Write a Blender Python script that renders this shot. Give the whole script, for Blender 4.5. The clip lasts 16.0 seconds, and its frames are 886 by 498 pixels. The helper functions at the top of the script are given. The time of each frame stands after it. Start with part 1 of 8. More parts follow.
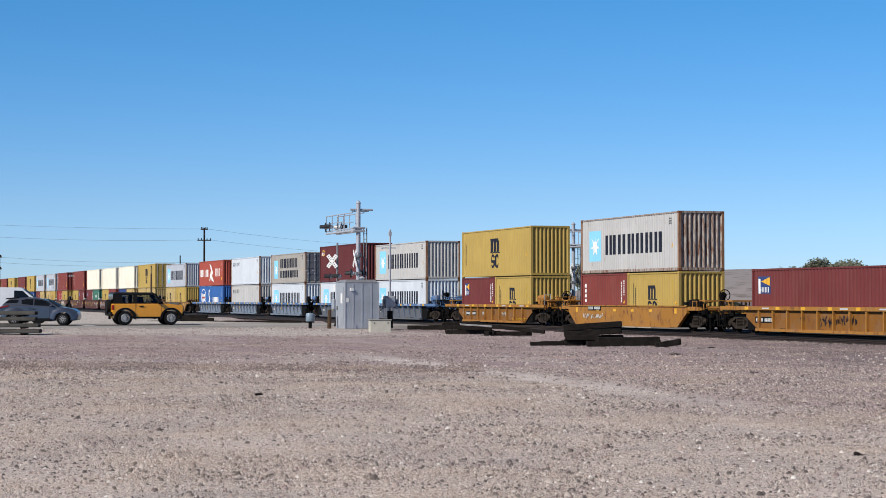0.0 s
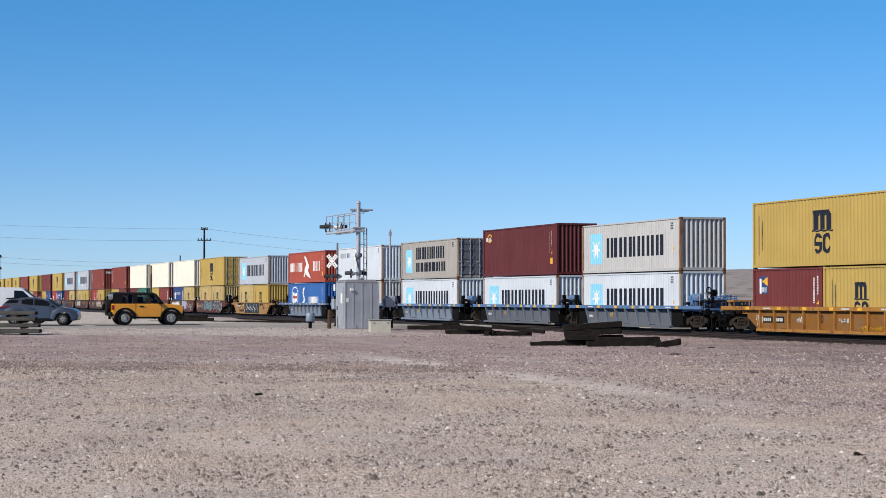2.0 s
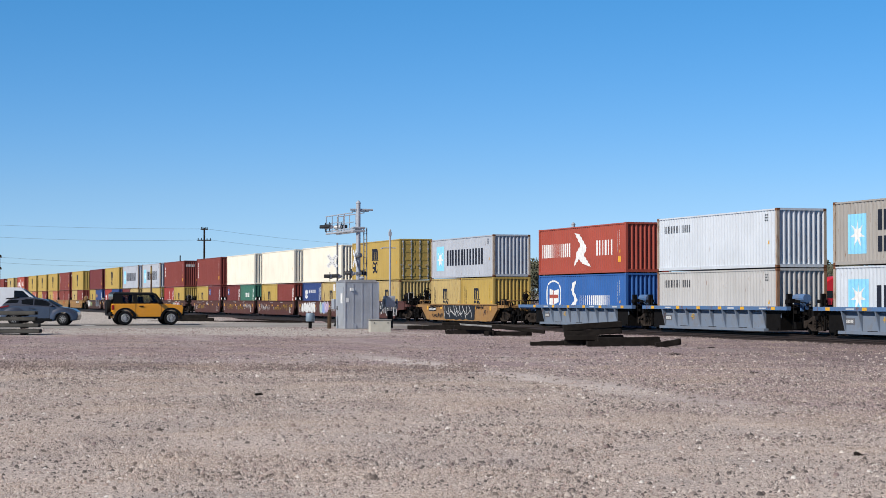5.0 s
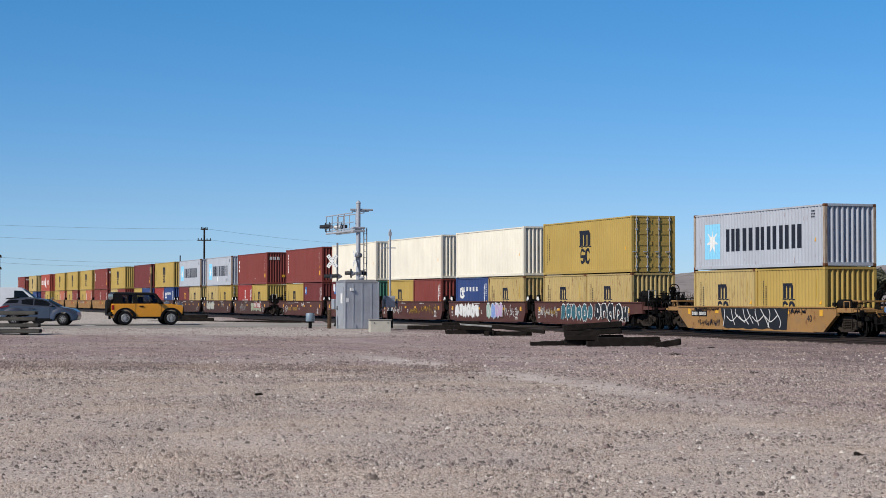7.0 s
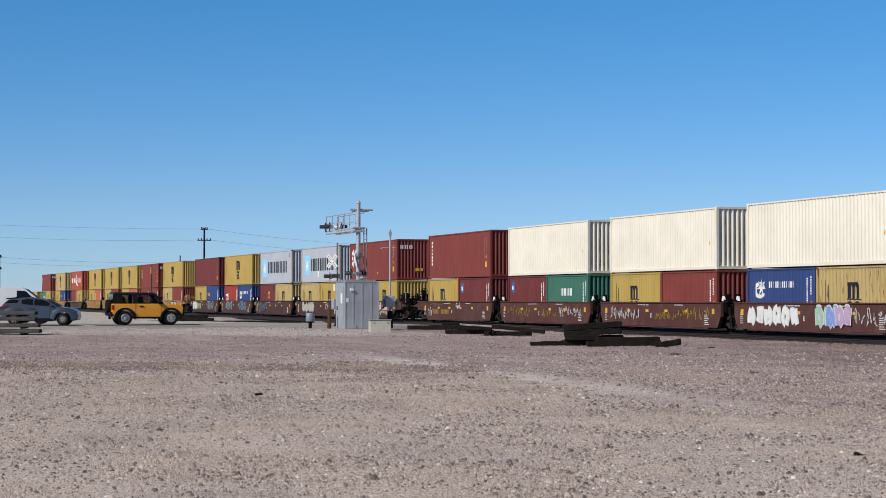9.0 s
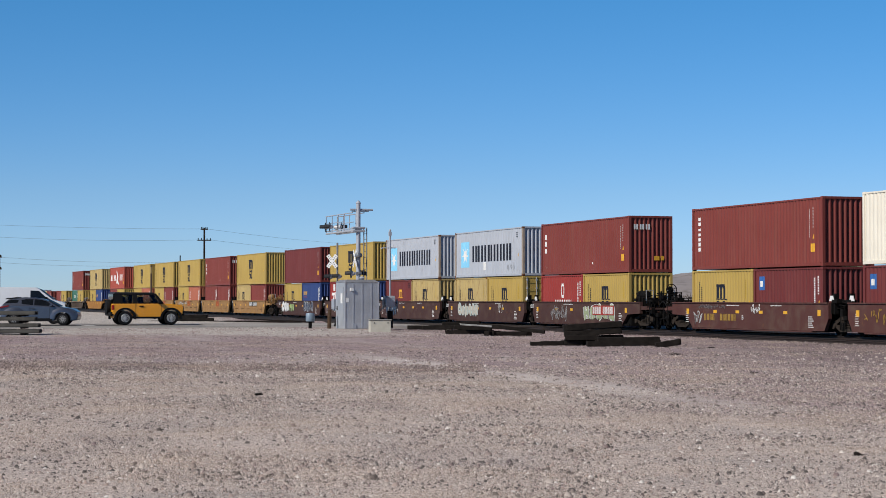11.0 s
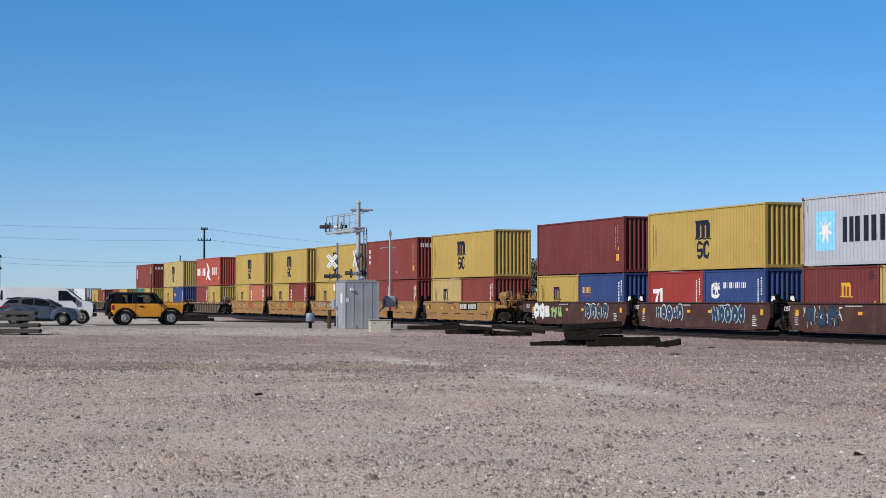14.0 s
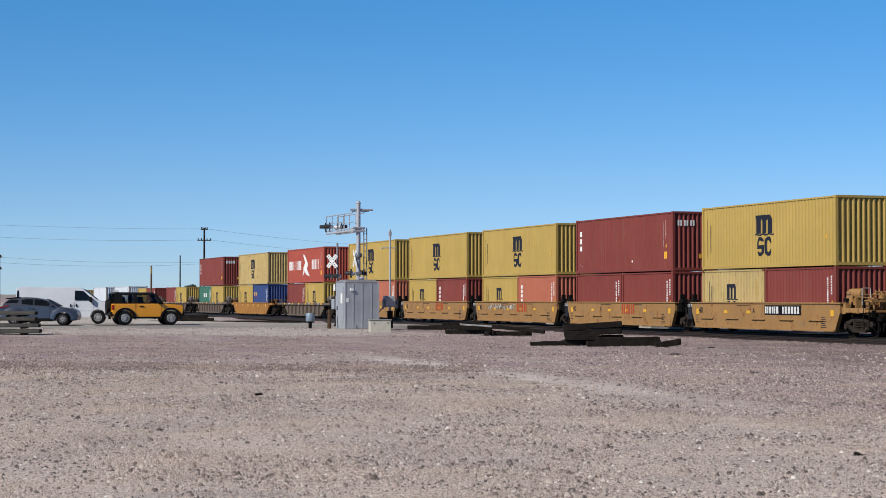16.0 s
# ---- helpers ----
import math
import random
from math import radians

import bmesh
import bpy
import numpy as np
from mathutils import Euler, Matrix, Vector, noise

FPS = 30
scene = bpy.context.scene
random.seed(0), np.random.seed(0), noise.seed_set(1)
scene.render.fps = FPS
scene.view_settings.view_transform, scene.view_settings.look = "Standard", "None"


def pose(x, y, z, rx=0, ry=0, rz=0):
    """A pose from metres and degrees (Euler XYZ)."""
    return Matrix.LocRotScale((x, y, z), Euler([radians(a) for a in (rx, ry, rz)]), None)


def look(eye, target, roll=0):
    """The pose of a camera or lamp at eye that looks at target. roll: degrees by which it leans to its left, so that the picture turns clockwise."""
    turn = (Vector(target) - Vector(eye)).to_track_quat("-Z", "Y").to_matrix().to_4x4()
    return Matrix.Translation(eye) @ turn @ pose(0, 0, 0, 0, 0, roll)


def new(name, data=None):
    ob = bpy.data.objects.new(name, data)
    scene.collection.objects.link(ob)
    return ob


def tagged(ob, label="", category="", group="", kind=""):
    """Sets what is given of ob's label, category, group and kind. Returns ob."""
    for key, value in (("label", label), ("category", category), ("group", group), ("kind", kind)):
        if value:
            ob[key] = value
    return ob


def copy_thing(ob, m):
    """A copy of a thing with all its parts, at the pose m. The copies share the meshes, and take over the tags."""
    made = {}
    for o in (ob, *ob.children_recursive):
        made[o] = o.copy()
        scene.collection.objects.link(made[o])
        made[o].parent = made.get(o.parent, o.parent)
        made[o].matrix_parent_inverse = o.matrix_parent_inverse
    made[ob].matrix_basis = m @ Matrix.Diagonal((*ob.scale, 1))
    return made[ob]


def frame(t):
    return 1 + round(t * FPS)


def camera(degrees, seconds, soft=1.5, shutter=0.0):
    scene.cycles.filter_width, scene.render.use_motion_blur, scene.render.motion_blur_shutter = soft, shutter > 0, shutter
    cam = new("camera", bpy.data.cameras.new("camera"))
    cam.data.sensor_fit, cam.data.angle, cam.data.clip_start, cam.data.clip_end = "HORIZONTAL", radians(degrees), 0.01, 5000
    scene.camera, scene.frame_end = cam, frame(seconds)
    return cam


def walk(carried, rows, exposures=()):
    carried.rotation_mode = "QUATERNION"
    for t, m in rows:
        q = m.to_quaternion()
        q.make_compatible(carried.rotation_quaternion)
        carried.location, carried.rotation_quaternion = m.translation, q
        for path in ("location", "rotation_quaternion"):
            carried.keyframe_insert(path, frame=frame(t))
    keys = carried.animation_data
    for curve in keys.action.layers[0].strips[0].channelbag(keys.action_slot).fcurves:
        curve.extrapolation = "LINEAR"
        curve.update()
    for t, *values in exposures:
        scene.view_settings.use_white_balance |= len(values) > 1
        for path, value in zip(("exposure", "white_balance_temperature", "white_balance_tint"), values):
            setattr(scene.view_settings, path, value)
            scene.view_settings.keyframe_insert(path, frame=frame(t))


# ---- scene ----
# ---------- camera ----------
# plan: the tracks run along X, the train goes towards +X; z = 0 is the gravel at the tripod
EYE = (0.0, 0.0, 1.70)
FACING = math.radians(71.433)      # camera turned this far left of the track's normal
AHEAD = Vector((-math.sin(FACING), math.cos(FACING), 0))
RIGHT = Vector((math.cos(FACING), math.sin(FACING), 0))
cam = camera(26.216, 16.0, soft=0.55)
aim = Vector(EYE) + AHEAD * 100 + Vector((0, 0, 100 * math.tan(math.radians(1.503))))
BASE_EV = -0.03
walk(cam, [(0, look(EYE, aim)), (16, look(EYE, aim))],
     exposures=[(q, BASE_EV + ev) for q, ev in ((0, 0.0), (4.2, 0.0), (6.3, -0.08), (7.5, -0.19), (13.5, -0.19), (14.5, -0.09), (16, -0.09))])

# ---------- light ----------
SUN_AZ = math.radians(290)         # from +X, counter-clockwise
SUN_EL = math.radians(37)
sun_dir = Vector((math.cos(SUN_AZ) * math.cos(SUN_EL), math.sin(SUN_AZ) * math.cos(SUN_EL), math.sin(SUN_EL)))
world = bpy.data.worlds.new("sky")
scene.world = world
world.use_nodes = True
wn, wl = world.node_tree.nodes, world.node_tree.links
sky = wn.new("ShaderNodeTexSky")
sky.sky_type = "NISHITA"
sky.sun_disc = False
sky.sun_elevation = SUN_EL
sky.sun_rotation = math.pi / 2 - SUN_AZ
sky.altitude = 2500
sky.air_density = 1.0
sky.dust_density = 0.0
sky.ozone_density = 1.5
hsv = wn.new("ShaderNodeHueSaturation")
hsv.inputs["Saturation"].default_value = 1.28
wl.new(sky.outputs["Color"], hsv.inputs["Color"])
# clear dry desert air: pale blue low down, deep blue above
tint = wn.new("ShaderNodeMix")
tint.data_type, tint.blend_type = "RGBA", "MULTIPLY"
tint.inputs[0].default_value = 1.0
height = wn.new("ShaderNodeSeparateXYZ")
ramp = wn.new("ShaderNodeValToRGB")
while len(ramp.color_ramp.elements) < 4:
    ramp.color_ramp.elements.new(0.5)
for e, (h, c) in zip(ramp.color_ramp.elements, ((0.0, (0.355, 0.475, 0.785)), (0.055, (0.395, 0.515, 0.715)), (0.16, (0.34, 0.605, 0.745)), (0.5, (0.11, 0.18, 0.27)))):
    e.position, e.color = h, (*c, 1)
wl.new(wn.new("ShaderNodeTexCoord").outputs["Generated"], height.inputs[0])
wl.new(height.outputs["Z"], ramp.inputs[0])
wl.new(hsv.outputs["Color"], tint.inputs[6])
wl.new(ramp.outputs["Color"], tint.inputs[7])
wl.new(tint.outputs[2], wn["Background"].inputs["Color"])
wn["Background"].inputs["Strength"].default_value = 0.163
sun = new("sun", bpy.data.lights.new("sun", "SUN"))
sun.data.energy = 5.0
sun.data.angle = math.radians(0.5)
sun.data.color = (1.0, 0.945, 0.87)
sun.matrix_world = look((0, 0, 50), Vector((0, 0, 50)) - sun_dir)


# ---------- materials ----------
MATS = {}


def mix_rgb(nt, fac, a, b, mode="MIX"):
    n = nt.nodes.new("ShaderNodeMix")
    n.data_type, n.blend_type = "RGBA", mode
    for sock, val in ((n.inputs[0], fac), (n.inputs[6], a), (n.inputs[7], b)):
        if isinstance(val, (int, float)):
            sock.default_value = val
        elif isinstance(val, tuple):
            sock.default_value = (*val[:3], 1)
        else:
            nt.links.new(val, sock)
    return n.outputs[2]


def coords(nt, scale=(1, 1, 1), world_space=False):
    """Object (or world) coordinates, shifted at random from object to object."""
    if world_space:
        src = nt.nodes.new("ShaderNodeNewGeometry").outputs["Position"]
    else:
        src = nt.nodes.new("ShaderNodeTexCoord").outputs["Object"]
        info = nt.nodes.new("ShaderNodeObjectInfo")
        mul = nt.nodes.new("ShaderNodeMath")
        mul.operation = "MULTIPLY"
        mul.inputs[1].default_value = 70
        nt.links.new(info.outputs["Random"], mul.inputs[0])
        add = nt.nodes.new("ShaderNodeVectorMath")
        nt.links.new(src, add.inputs[0])
        nt.links.new(mul.outputs[0], add.inputs[1])
        src = add.outputs[0]
    mp = nt.nodes.new("ShaderNodeMapping")
    mp.inputs["Scale"].default_value = scale
    nt.links.new(src, mp.inputs["Vector"])
    return mp.outputs[0]


def noise_fac(nt, vec, scale, lo, hi, detail=4, rough=0.55):
    n = nt.nodes.new("ShaderNodeTexNoise")
    n.inputs["Scale"].default_value = scale
    n.inputs["Detail"].default_value = detail
    n.inputs["Roughness"].default_value = rough
    nt.links.new(vec, n.inputs["Vector"])
    r = nt.nodes.new("ShaderNodeMapRange")
    r.inputs[1].default_value, r.inputs[2].default_value = lo, hi
    nt.links.new(n.outputs["Fac"], r.inputs[0])
    return r.outputs[0]


def scaled(nt, val, k):
    m = nt.nodes.new("ShaderNodeMath")
    m.operation = "MULTIPLY"
    nt.links.new(val, m.inputs[0])
    m.inputs[1].default_value = k
    return m.outputs[0]


def fresh(name):
    m = bpy.data.materials.new(name)
    m.use_nodes = True
    return m, m.node_tree, m.node_tree.nodes["Principled BSDF"]


def bump(nt, bsdf, vec, scale, strength, dist):
    n = nt.nodes.new("ShaderNodeTexNoise")
    n.inputs["Scale"].default_value, n.inputs["Detail"].default_value = scale, 5
    nt.links.new(vec, n.inputs["Vector"])
    b = nt.nodes.new("ShaderNodeBump")
    b.inputs["Strength"].default_value, b.inputs["Distance"].default_value = strength, dist
    nt.links.new(n.outputs["Fac"], b.inputs["Height"])
    nt.links.new(b.outputs[0], bsdf.inputs["Normal"])


def paint(name, rgb, rust=0.15, dirt=0.3, rough=0.5, metal=0.0, streak=True):
    """Weathered paint on steel: faded patches, dust streaks that run down, rust specks and runs."""
    if name in MATS:
        return MATS[name]
    m, nt, bsdf = fresh(name)
    patch = noise_fac(nt, coords(nt, (1, 1, 1)), 0.55, 0.3, 0.75)
    col = mix_rgb(nt, patch, tuple(c * 0.92 for c in rgb), tuple(min(1, c * 1.07 + 0.005) for c in rgb))
    run = noise_fac(nt, coords(nt, (7, 7, 0.35) if streak else (2, 2, 2)), 1.0, 0.48, 0.8)
    col = mix_rgb(nt, scaled(nt, run, dirt), col, tuple(0.35 * c + 0.65 * g * 0.55 for c, g in zip(rgb, (0.34, 0.28, 0.22))))
    spot = noise_fac(nt, coords(nt, (9, 9, 1.6) if streak else (3.5, 3.5, 2.2)), 1.0, 0.66 - 0.12 * rust, 0.72 - 0.05 * rust, 6, 0.7)
    col = mix_rgb(nt, scaled(nt, spot, min(1, 0.35 + rust)), col, (0.16, 0.062, 0.026))
    grain = noise_fac(nt, coords(nt), 38, 0.3, 0.7)
    col = mix_rgb(nt, scaled(nt, grain, 0.10), col, (0.1, 0.09, 0.08))
    nt.links.new(col, bsdf.inputs["Base Color"])
    r = nt.nodes.new("ShaderNodeMapRange")
    r.inputs[3].default_value, r.inputs[4].default_value = rough, min(1, rough + 0.35)
    nt.links.new(run, r.inputs[0])
    nt.links.new(r.outputs[0], bsdf.inputs["Roughness"])
    bsdf.inputs["Metallic"].default_value = metal
    bsdf.inputs["Specular IOR Level"].default_value = 0.2
    bump(nt, bsdf, coords(nt), 14, 0.25, 0.012)
    MATS[name] = m
    return m


def plain(name, rgb, rough=0.5, metal=0.0, vary=0.12, scale=6.0, relief=0.1, trans=0.0):
    if name in MATS:
        return MATS[name]
    m, nt, bsdf = fresh(name)
    f = noise_fac(nt, coords(nt), scale, 0.3, 0.7)
    f2 = noise_fac(nt, coords(nt), scale * 9, 0.3, 0.7)
    col = mix_rgb(nt, f, tuple(c * (1 - vary) for c in rgb), tuple(min(1, c * (1 + vary)) for c in rgb))
    col = mix_rgb(nt, scaled(nt, f2, vary), col, tuple(c * 0.6 for c in rgb))
    nt.links.new(col, bsdf.inputs["Base Color"])
    bsdf.inputs["Roughness"].default_value = rough
    bsdf.inputs["Metallic"].default_value = metal
    bsdf.inputs["Transmission Weight"].default_value = trans
    bsdf.inputs["Specular IOR Level"].default_value = 0.1 if rough >= 0.55 and metal < 0.3 else 0.4
    if relief:
        bump(nt, bsdf, coords(nt), scale * 6, relief, 0.01)
    MATS[name] = m
    return m


def glass_mat(name="car_glass", rgb=(0.006, 0.007, 0.008)):
    if name in MATS:
        return MATS[name]
    m, nt, bsdf = fresh(name)
    f = noise_fac(nt, coords(nt), 3, 0.3, 0.7)
    nt.links.new(mix_rgb(nt, f, rgb, tuple(c * 1.6 for c in rgb)), bsdf.inputs["Base Color"])
    bsdf.inputs["Roughness"].default_value = 0.08
    bsdf.inputs["Specular IOR Level"].default_value = 0.3
    MATS[name] = m
    return m


YELLOW = (0.44, 0.305, 0.078)
CONTAINER_PAINT = {
    "yellow": ("faded_yellow_paint", YELLOW, 0.12, 0.25),
    "dull_yellow": ("dusty_yellow_paint", (0.47, 0.35, 0.14), 0.85, 0.6),
    "white": ("white_container_paint", (0.575, 0.62, 0.665), 0.28, 0.14),
    "old_white": ("stained_white_paint", (0.48, 0.475, 0.46), 0.4, 0.35),
    "rusty_white": ("rust_eaten_white_paint", (0.46, 0.42, 0.37), 2.1, 0.8),
    "cream": ("cream_paint", (0.80, 0.75, 0.625), 0.05, 0.15),
    "grey": ("weathered_grey_paint", (0.36, 0.34, 0.31), 0.55, 0.6),
    # shade on the grey container's door end, put into the door colour
    "shaded_grey": ("shaded_grey_door_paint", (0.12, 0.13, 0.155), 0.35, 0.4),
    "ice": ("pale_grey_paint", (0.42, 0.45, 0.50), 0.4, 0.2),
    "maroon": ("maroon_paint", (0.15, 0.028, 0.027), 0.15, 0.25),
    "wine": ("dark_wine_red_paint", (0.105, 0.018, 0.020), 0.12, 0.2),
    "brown_red": ("brown_red_paint", (0.20, 0.039, 0.030), 0.20, 0.3),
    "red": ("bright_red_paint", (0.30, 0.036, 0.030), 0.15, 0.25),
    "orange_red": ("orange_red_paint", (0.37, 0.070, 0.045), 0.25, 0.25),
    "salmon": ("faded_salmon_paint", (0.42, 0.13, 0.075), 0.2, 0.3),
    "blue": ("deep_blue_paint", (0.025, 0.055, 0.18), 0.12, 0.2),
    "mid_blue": ("bright_blue_paint", (0.03, 0.12, 0.36), 0.15, 0.2),
    "green": ("green_paint", (0.04, 0.15, 0.105), 0.15, 0.3),
}


def cpaint(key):
    n, rgb, rust, dirt = CONTAINER_PAINT[key]
    return paint(n, rgb, rust, dirt)


STEEL_DARK = plain("grimy_dark_steel", (0.009, 0.008, 0.0075), 0.75, 0.2, 0.3)
RAIL_STEEL = plain("rusty_rail_steel", (0.05, 0.035, 0.028), 0.55, 0.4, 0.25)
RUST = plain("rust", (0.16, 0.07, 0.035), 0.85, 0.0, 0.35)
GALV = plain("galvanised_steel", (0.40, 0.42, 0.46), 0.5, 0.15, 0.10, 2.0, 0.05)
ALU = plain("mill_finish_aluminium", (0.43, 0.45, 0.48), 0.36, 0.35, 0.16, 0.9, 0.05)
RUBBER = plain("tyre_rubber", (0.013, 0.013, 0.014), 0.85)
BLACK = plain("black_plastic", (0.010, 0.010, 0.011), 0.6)
INK = plain("dark_blue_black_marking", (0.018, 0.022, 0.035), 0.6, 0, 0.2)
WHITE_MARK = plain("white_marking", (0.72, 0.72, 0.70), 0.6, 0, 0.1)
SKYMARK = plain("light_blue_marking", (0.24, 0.58, 0.80), 0.55, 0, 0.08)
YELLOW_MARK = plain("yellow_marking", (0.72, 0.38, 0.03), 0.5, 0, 0.1)
GLASS = glass_mat()
DARK_SCREEN = plain("tinted_windscreen", (0.012, 0.015, 0.018), 0.4)
DARK_SCREEN.node_tree.nodes["Principled BSDF"].inputs["Specular IOR Level"].default_value = 0.12


# ---------- mesh helpers ----------
def box(bm, x0, x1, y0, y1, z0, z1):
    v = [bm.verts.new(p) for p in ((x0, y0, z0), (x1, y0, z0), (x1, y1, z0), (x0, y1, z0),
                                   (x0, y0, z1), (x1, y0, z1), (x1, y1, z1), (x0, y1, z1))]
    for f in ((0, 3, 2, 1), (4, 5, 6, 7), (0, 1, 5, 4), (1, 2, 6, 5), (2, 3, 7, 6), (3, 0, 4, 7)):
        bm.faces.new([v[i] for i in f])
    return v


def tube(bm, p0, p1, r, n=10, r1=None, cap=True):
    p0, p1 = Vector(p0), Vector(p1)
    q = (p1 - p0).to_track_quat("Z", "Y").to_matrix()
    rings = []
    for p, rr in ((p0, r), (p1, r if r1 is None else r1)):
        rings.append([bm.verts.new(p + q @ Vector((rr * math.cos(2 * math.pi * k / n), rr * math.sin(2 * math.pi * k / n), 0))) for k in range(n)])
    for k in range(n):
        bm.faces.new((rings[0][k], rings[0][(k + 1) % n], rings[1][(k + 1) % n], rings[1][k]))
    if cap:
        bm.faces.new(rings[0][::-1])
        bm.faces.new(rings[1])
    return rings


def swept(bm, pts, r, n=6):
    """One closed hose that runs through the points."""
    rings = []
    for k, p in enumerate(pts):
        along = (pts[min(k + 1, len(pts) - 1)] - pts[max(k - 1, 0)]).normalized()
        side = along.cross(Vector((0, 1, 0.001))).normalized()
        up = along.cross(side)
        rings.append([bm.verts.new(p + r * (math.cos(2 * math.pi * q / n) * side + math.sin(2 * math.pi * q / n) * up)) for q in range(n)])
    for a, b in zip(rings, rings[1:]):
        for q in range(n):
            bm.faces.new((a[q], a[(q + 1) % n], b[(q + 1) % n], b[q]))
    bm.faces.new(rings[0])
    bm.faces.new(rings[-1])


def extrude_profile(bm, pts, y0, y1, axis="y"):
    """A closed outline in (x, z) swept from y0 to y1."""
    def at(a, b, c):
        return (a, c, b) if axis == "y" else (c, a, b) if axis == "x" else (a, b, c)
    lo = [bm.verts.new(at(a, b, y0)) for a, b in pts]
    hi = [bm.verts.new(at(a, b, y1)) for a, b in pts]
    n = len(pts)
    bm.faces.new(lo)
    bm.faces.new(hi[::-1])
    for k in range(n):
        bm.faces.new((lo[k], hi[k], hi[(k + 1) % n], lo[(k + 1) % n]))
    return lo, hi


def lathe(bm, prof, centre, axis="y", n=20):
    """Radius and offset pairs turned round an axis through centre."""
    rings = []
    for r, o in prof:
        ring = []
        for k in range(n):
            a = 2 * math.pi * k / n
            c, s = r * math.cos(a), r * math.sin(a)
            p = (c, o, s) if axis == "y" else (c, s, o) if axis == "z" else (o, c, s)
            ring.append(bm.verts.new(Vector(centre) + Vector(p)))
        rings.append(ring)
    for a, b in zip(rings, rings[1:]):
        for k in range(n):
            bm.faces.new((a[k], a[(k + 1) % n], b[(k + 1) % n], b[k]))
    for ring in (rings[0], rings[-1]):
        bm.faces.new(ring)


def mesh_of(name, bm, material, smooth=False, bevel=0.0):
    bmesh.ops.recalc_face_normals(bm, faces=bm.faces)
    if bevel:
        bmesh.ops.bevel(bm, geom=[e for e in bm.edges if len(e.link_faces) == 2 and e.calc_face_angle() > 0.6], offset=bevel, segments=1, affect="EDGES")
    me = bpy.data.meshes.new(name)
    bm.to_mesh(me)
    bm.free()
    if smooth:
        for p in me.polygons:
            p.use_smooth = True
        me.set_sharp_from_angle(angle=math.radians(35))
    me.materials.append(material)
    return me


def part(name, bm, material, parent=None, label="", smooth=False, bevel=0.0):
    me = bm if isinstance(bm, bpy.types.Mesh) else mesh_of(name, bm, material, smooth, bevel)
    ob = new(name, me)
    if parent:
        ob.parent = parent
    return tagged(ob, label=label)


def thing(name, label, category, m=None, group="", kind=""):
    ob = new(name)
    ob.empty_display_size = 0.3
    if m is not None:
        ob.matrix_basis = m
    return tagged(ob, label, category, group, kind)


def site(a, d, z=0.0, turn=0.0):
    """A pose a metres across and d metres along the line of sight; turn 0 faces across to the east, positive turns away."""
    p = RIGHT * a + AHEAD * d
    return Matrix.Translation((p.x, p.y, z)) @ Matrix.Rotation(FACING + math.radians(turn), 4, "Z")
# ---------- ground ----------
ROAD_Z = 0.20
RAIL_TOP = 0.17
TRACK_Y = 41.15                    # centre line of the train's track
NEAR_TRACK_Y = 37.10               # centre line of the empty track beside it


def smooth(a, b, x):
    t = min(1, max(0, (x - a) / (b - a)))
    return t * t * (3 - 2 * t)


def ground_z(x, y):
    """Gravel yard: flat by the tripod, up a little towards the crossing road, with soft ruts and heaps."""
    z = 0.19 * smooth(70, 96, -x) * (1 - smooth(26, 33, y))
    near = 1 - smooth(85, 97, math.hypot(x, y))
    z += near * (0.05 * noise.noise((x * 0.10, y * 0.22, 0)) + 0.025 * noise.noise((x * 0.45, y * 0.8, 3)))
    z = z * (1 - smooth(33.5, 36, y)) + 0.055 * smooth(33.5, 36, y) * (1 - smooth(36.15, 36.4, y)) - 0.10 * smooth(36.15, 36.4, y) * (1 - smooth(44, 60, y))
    return z


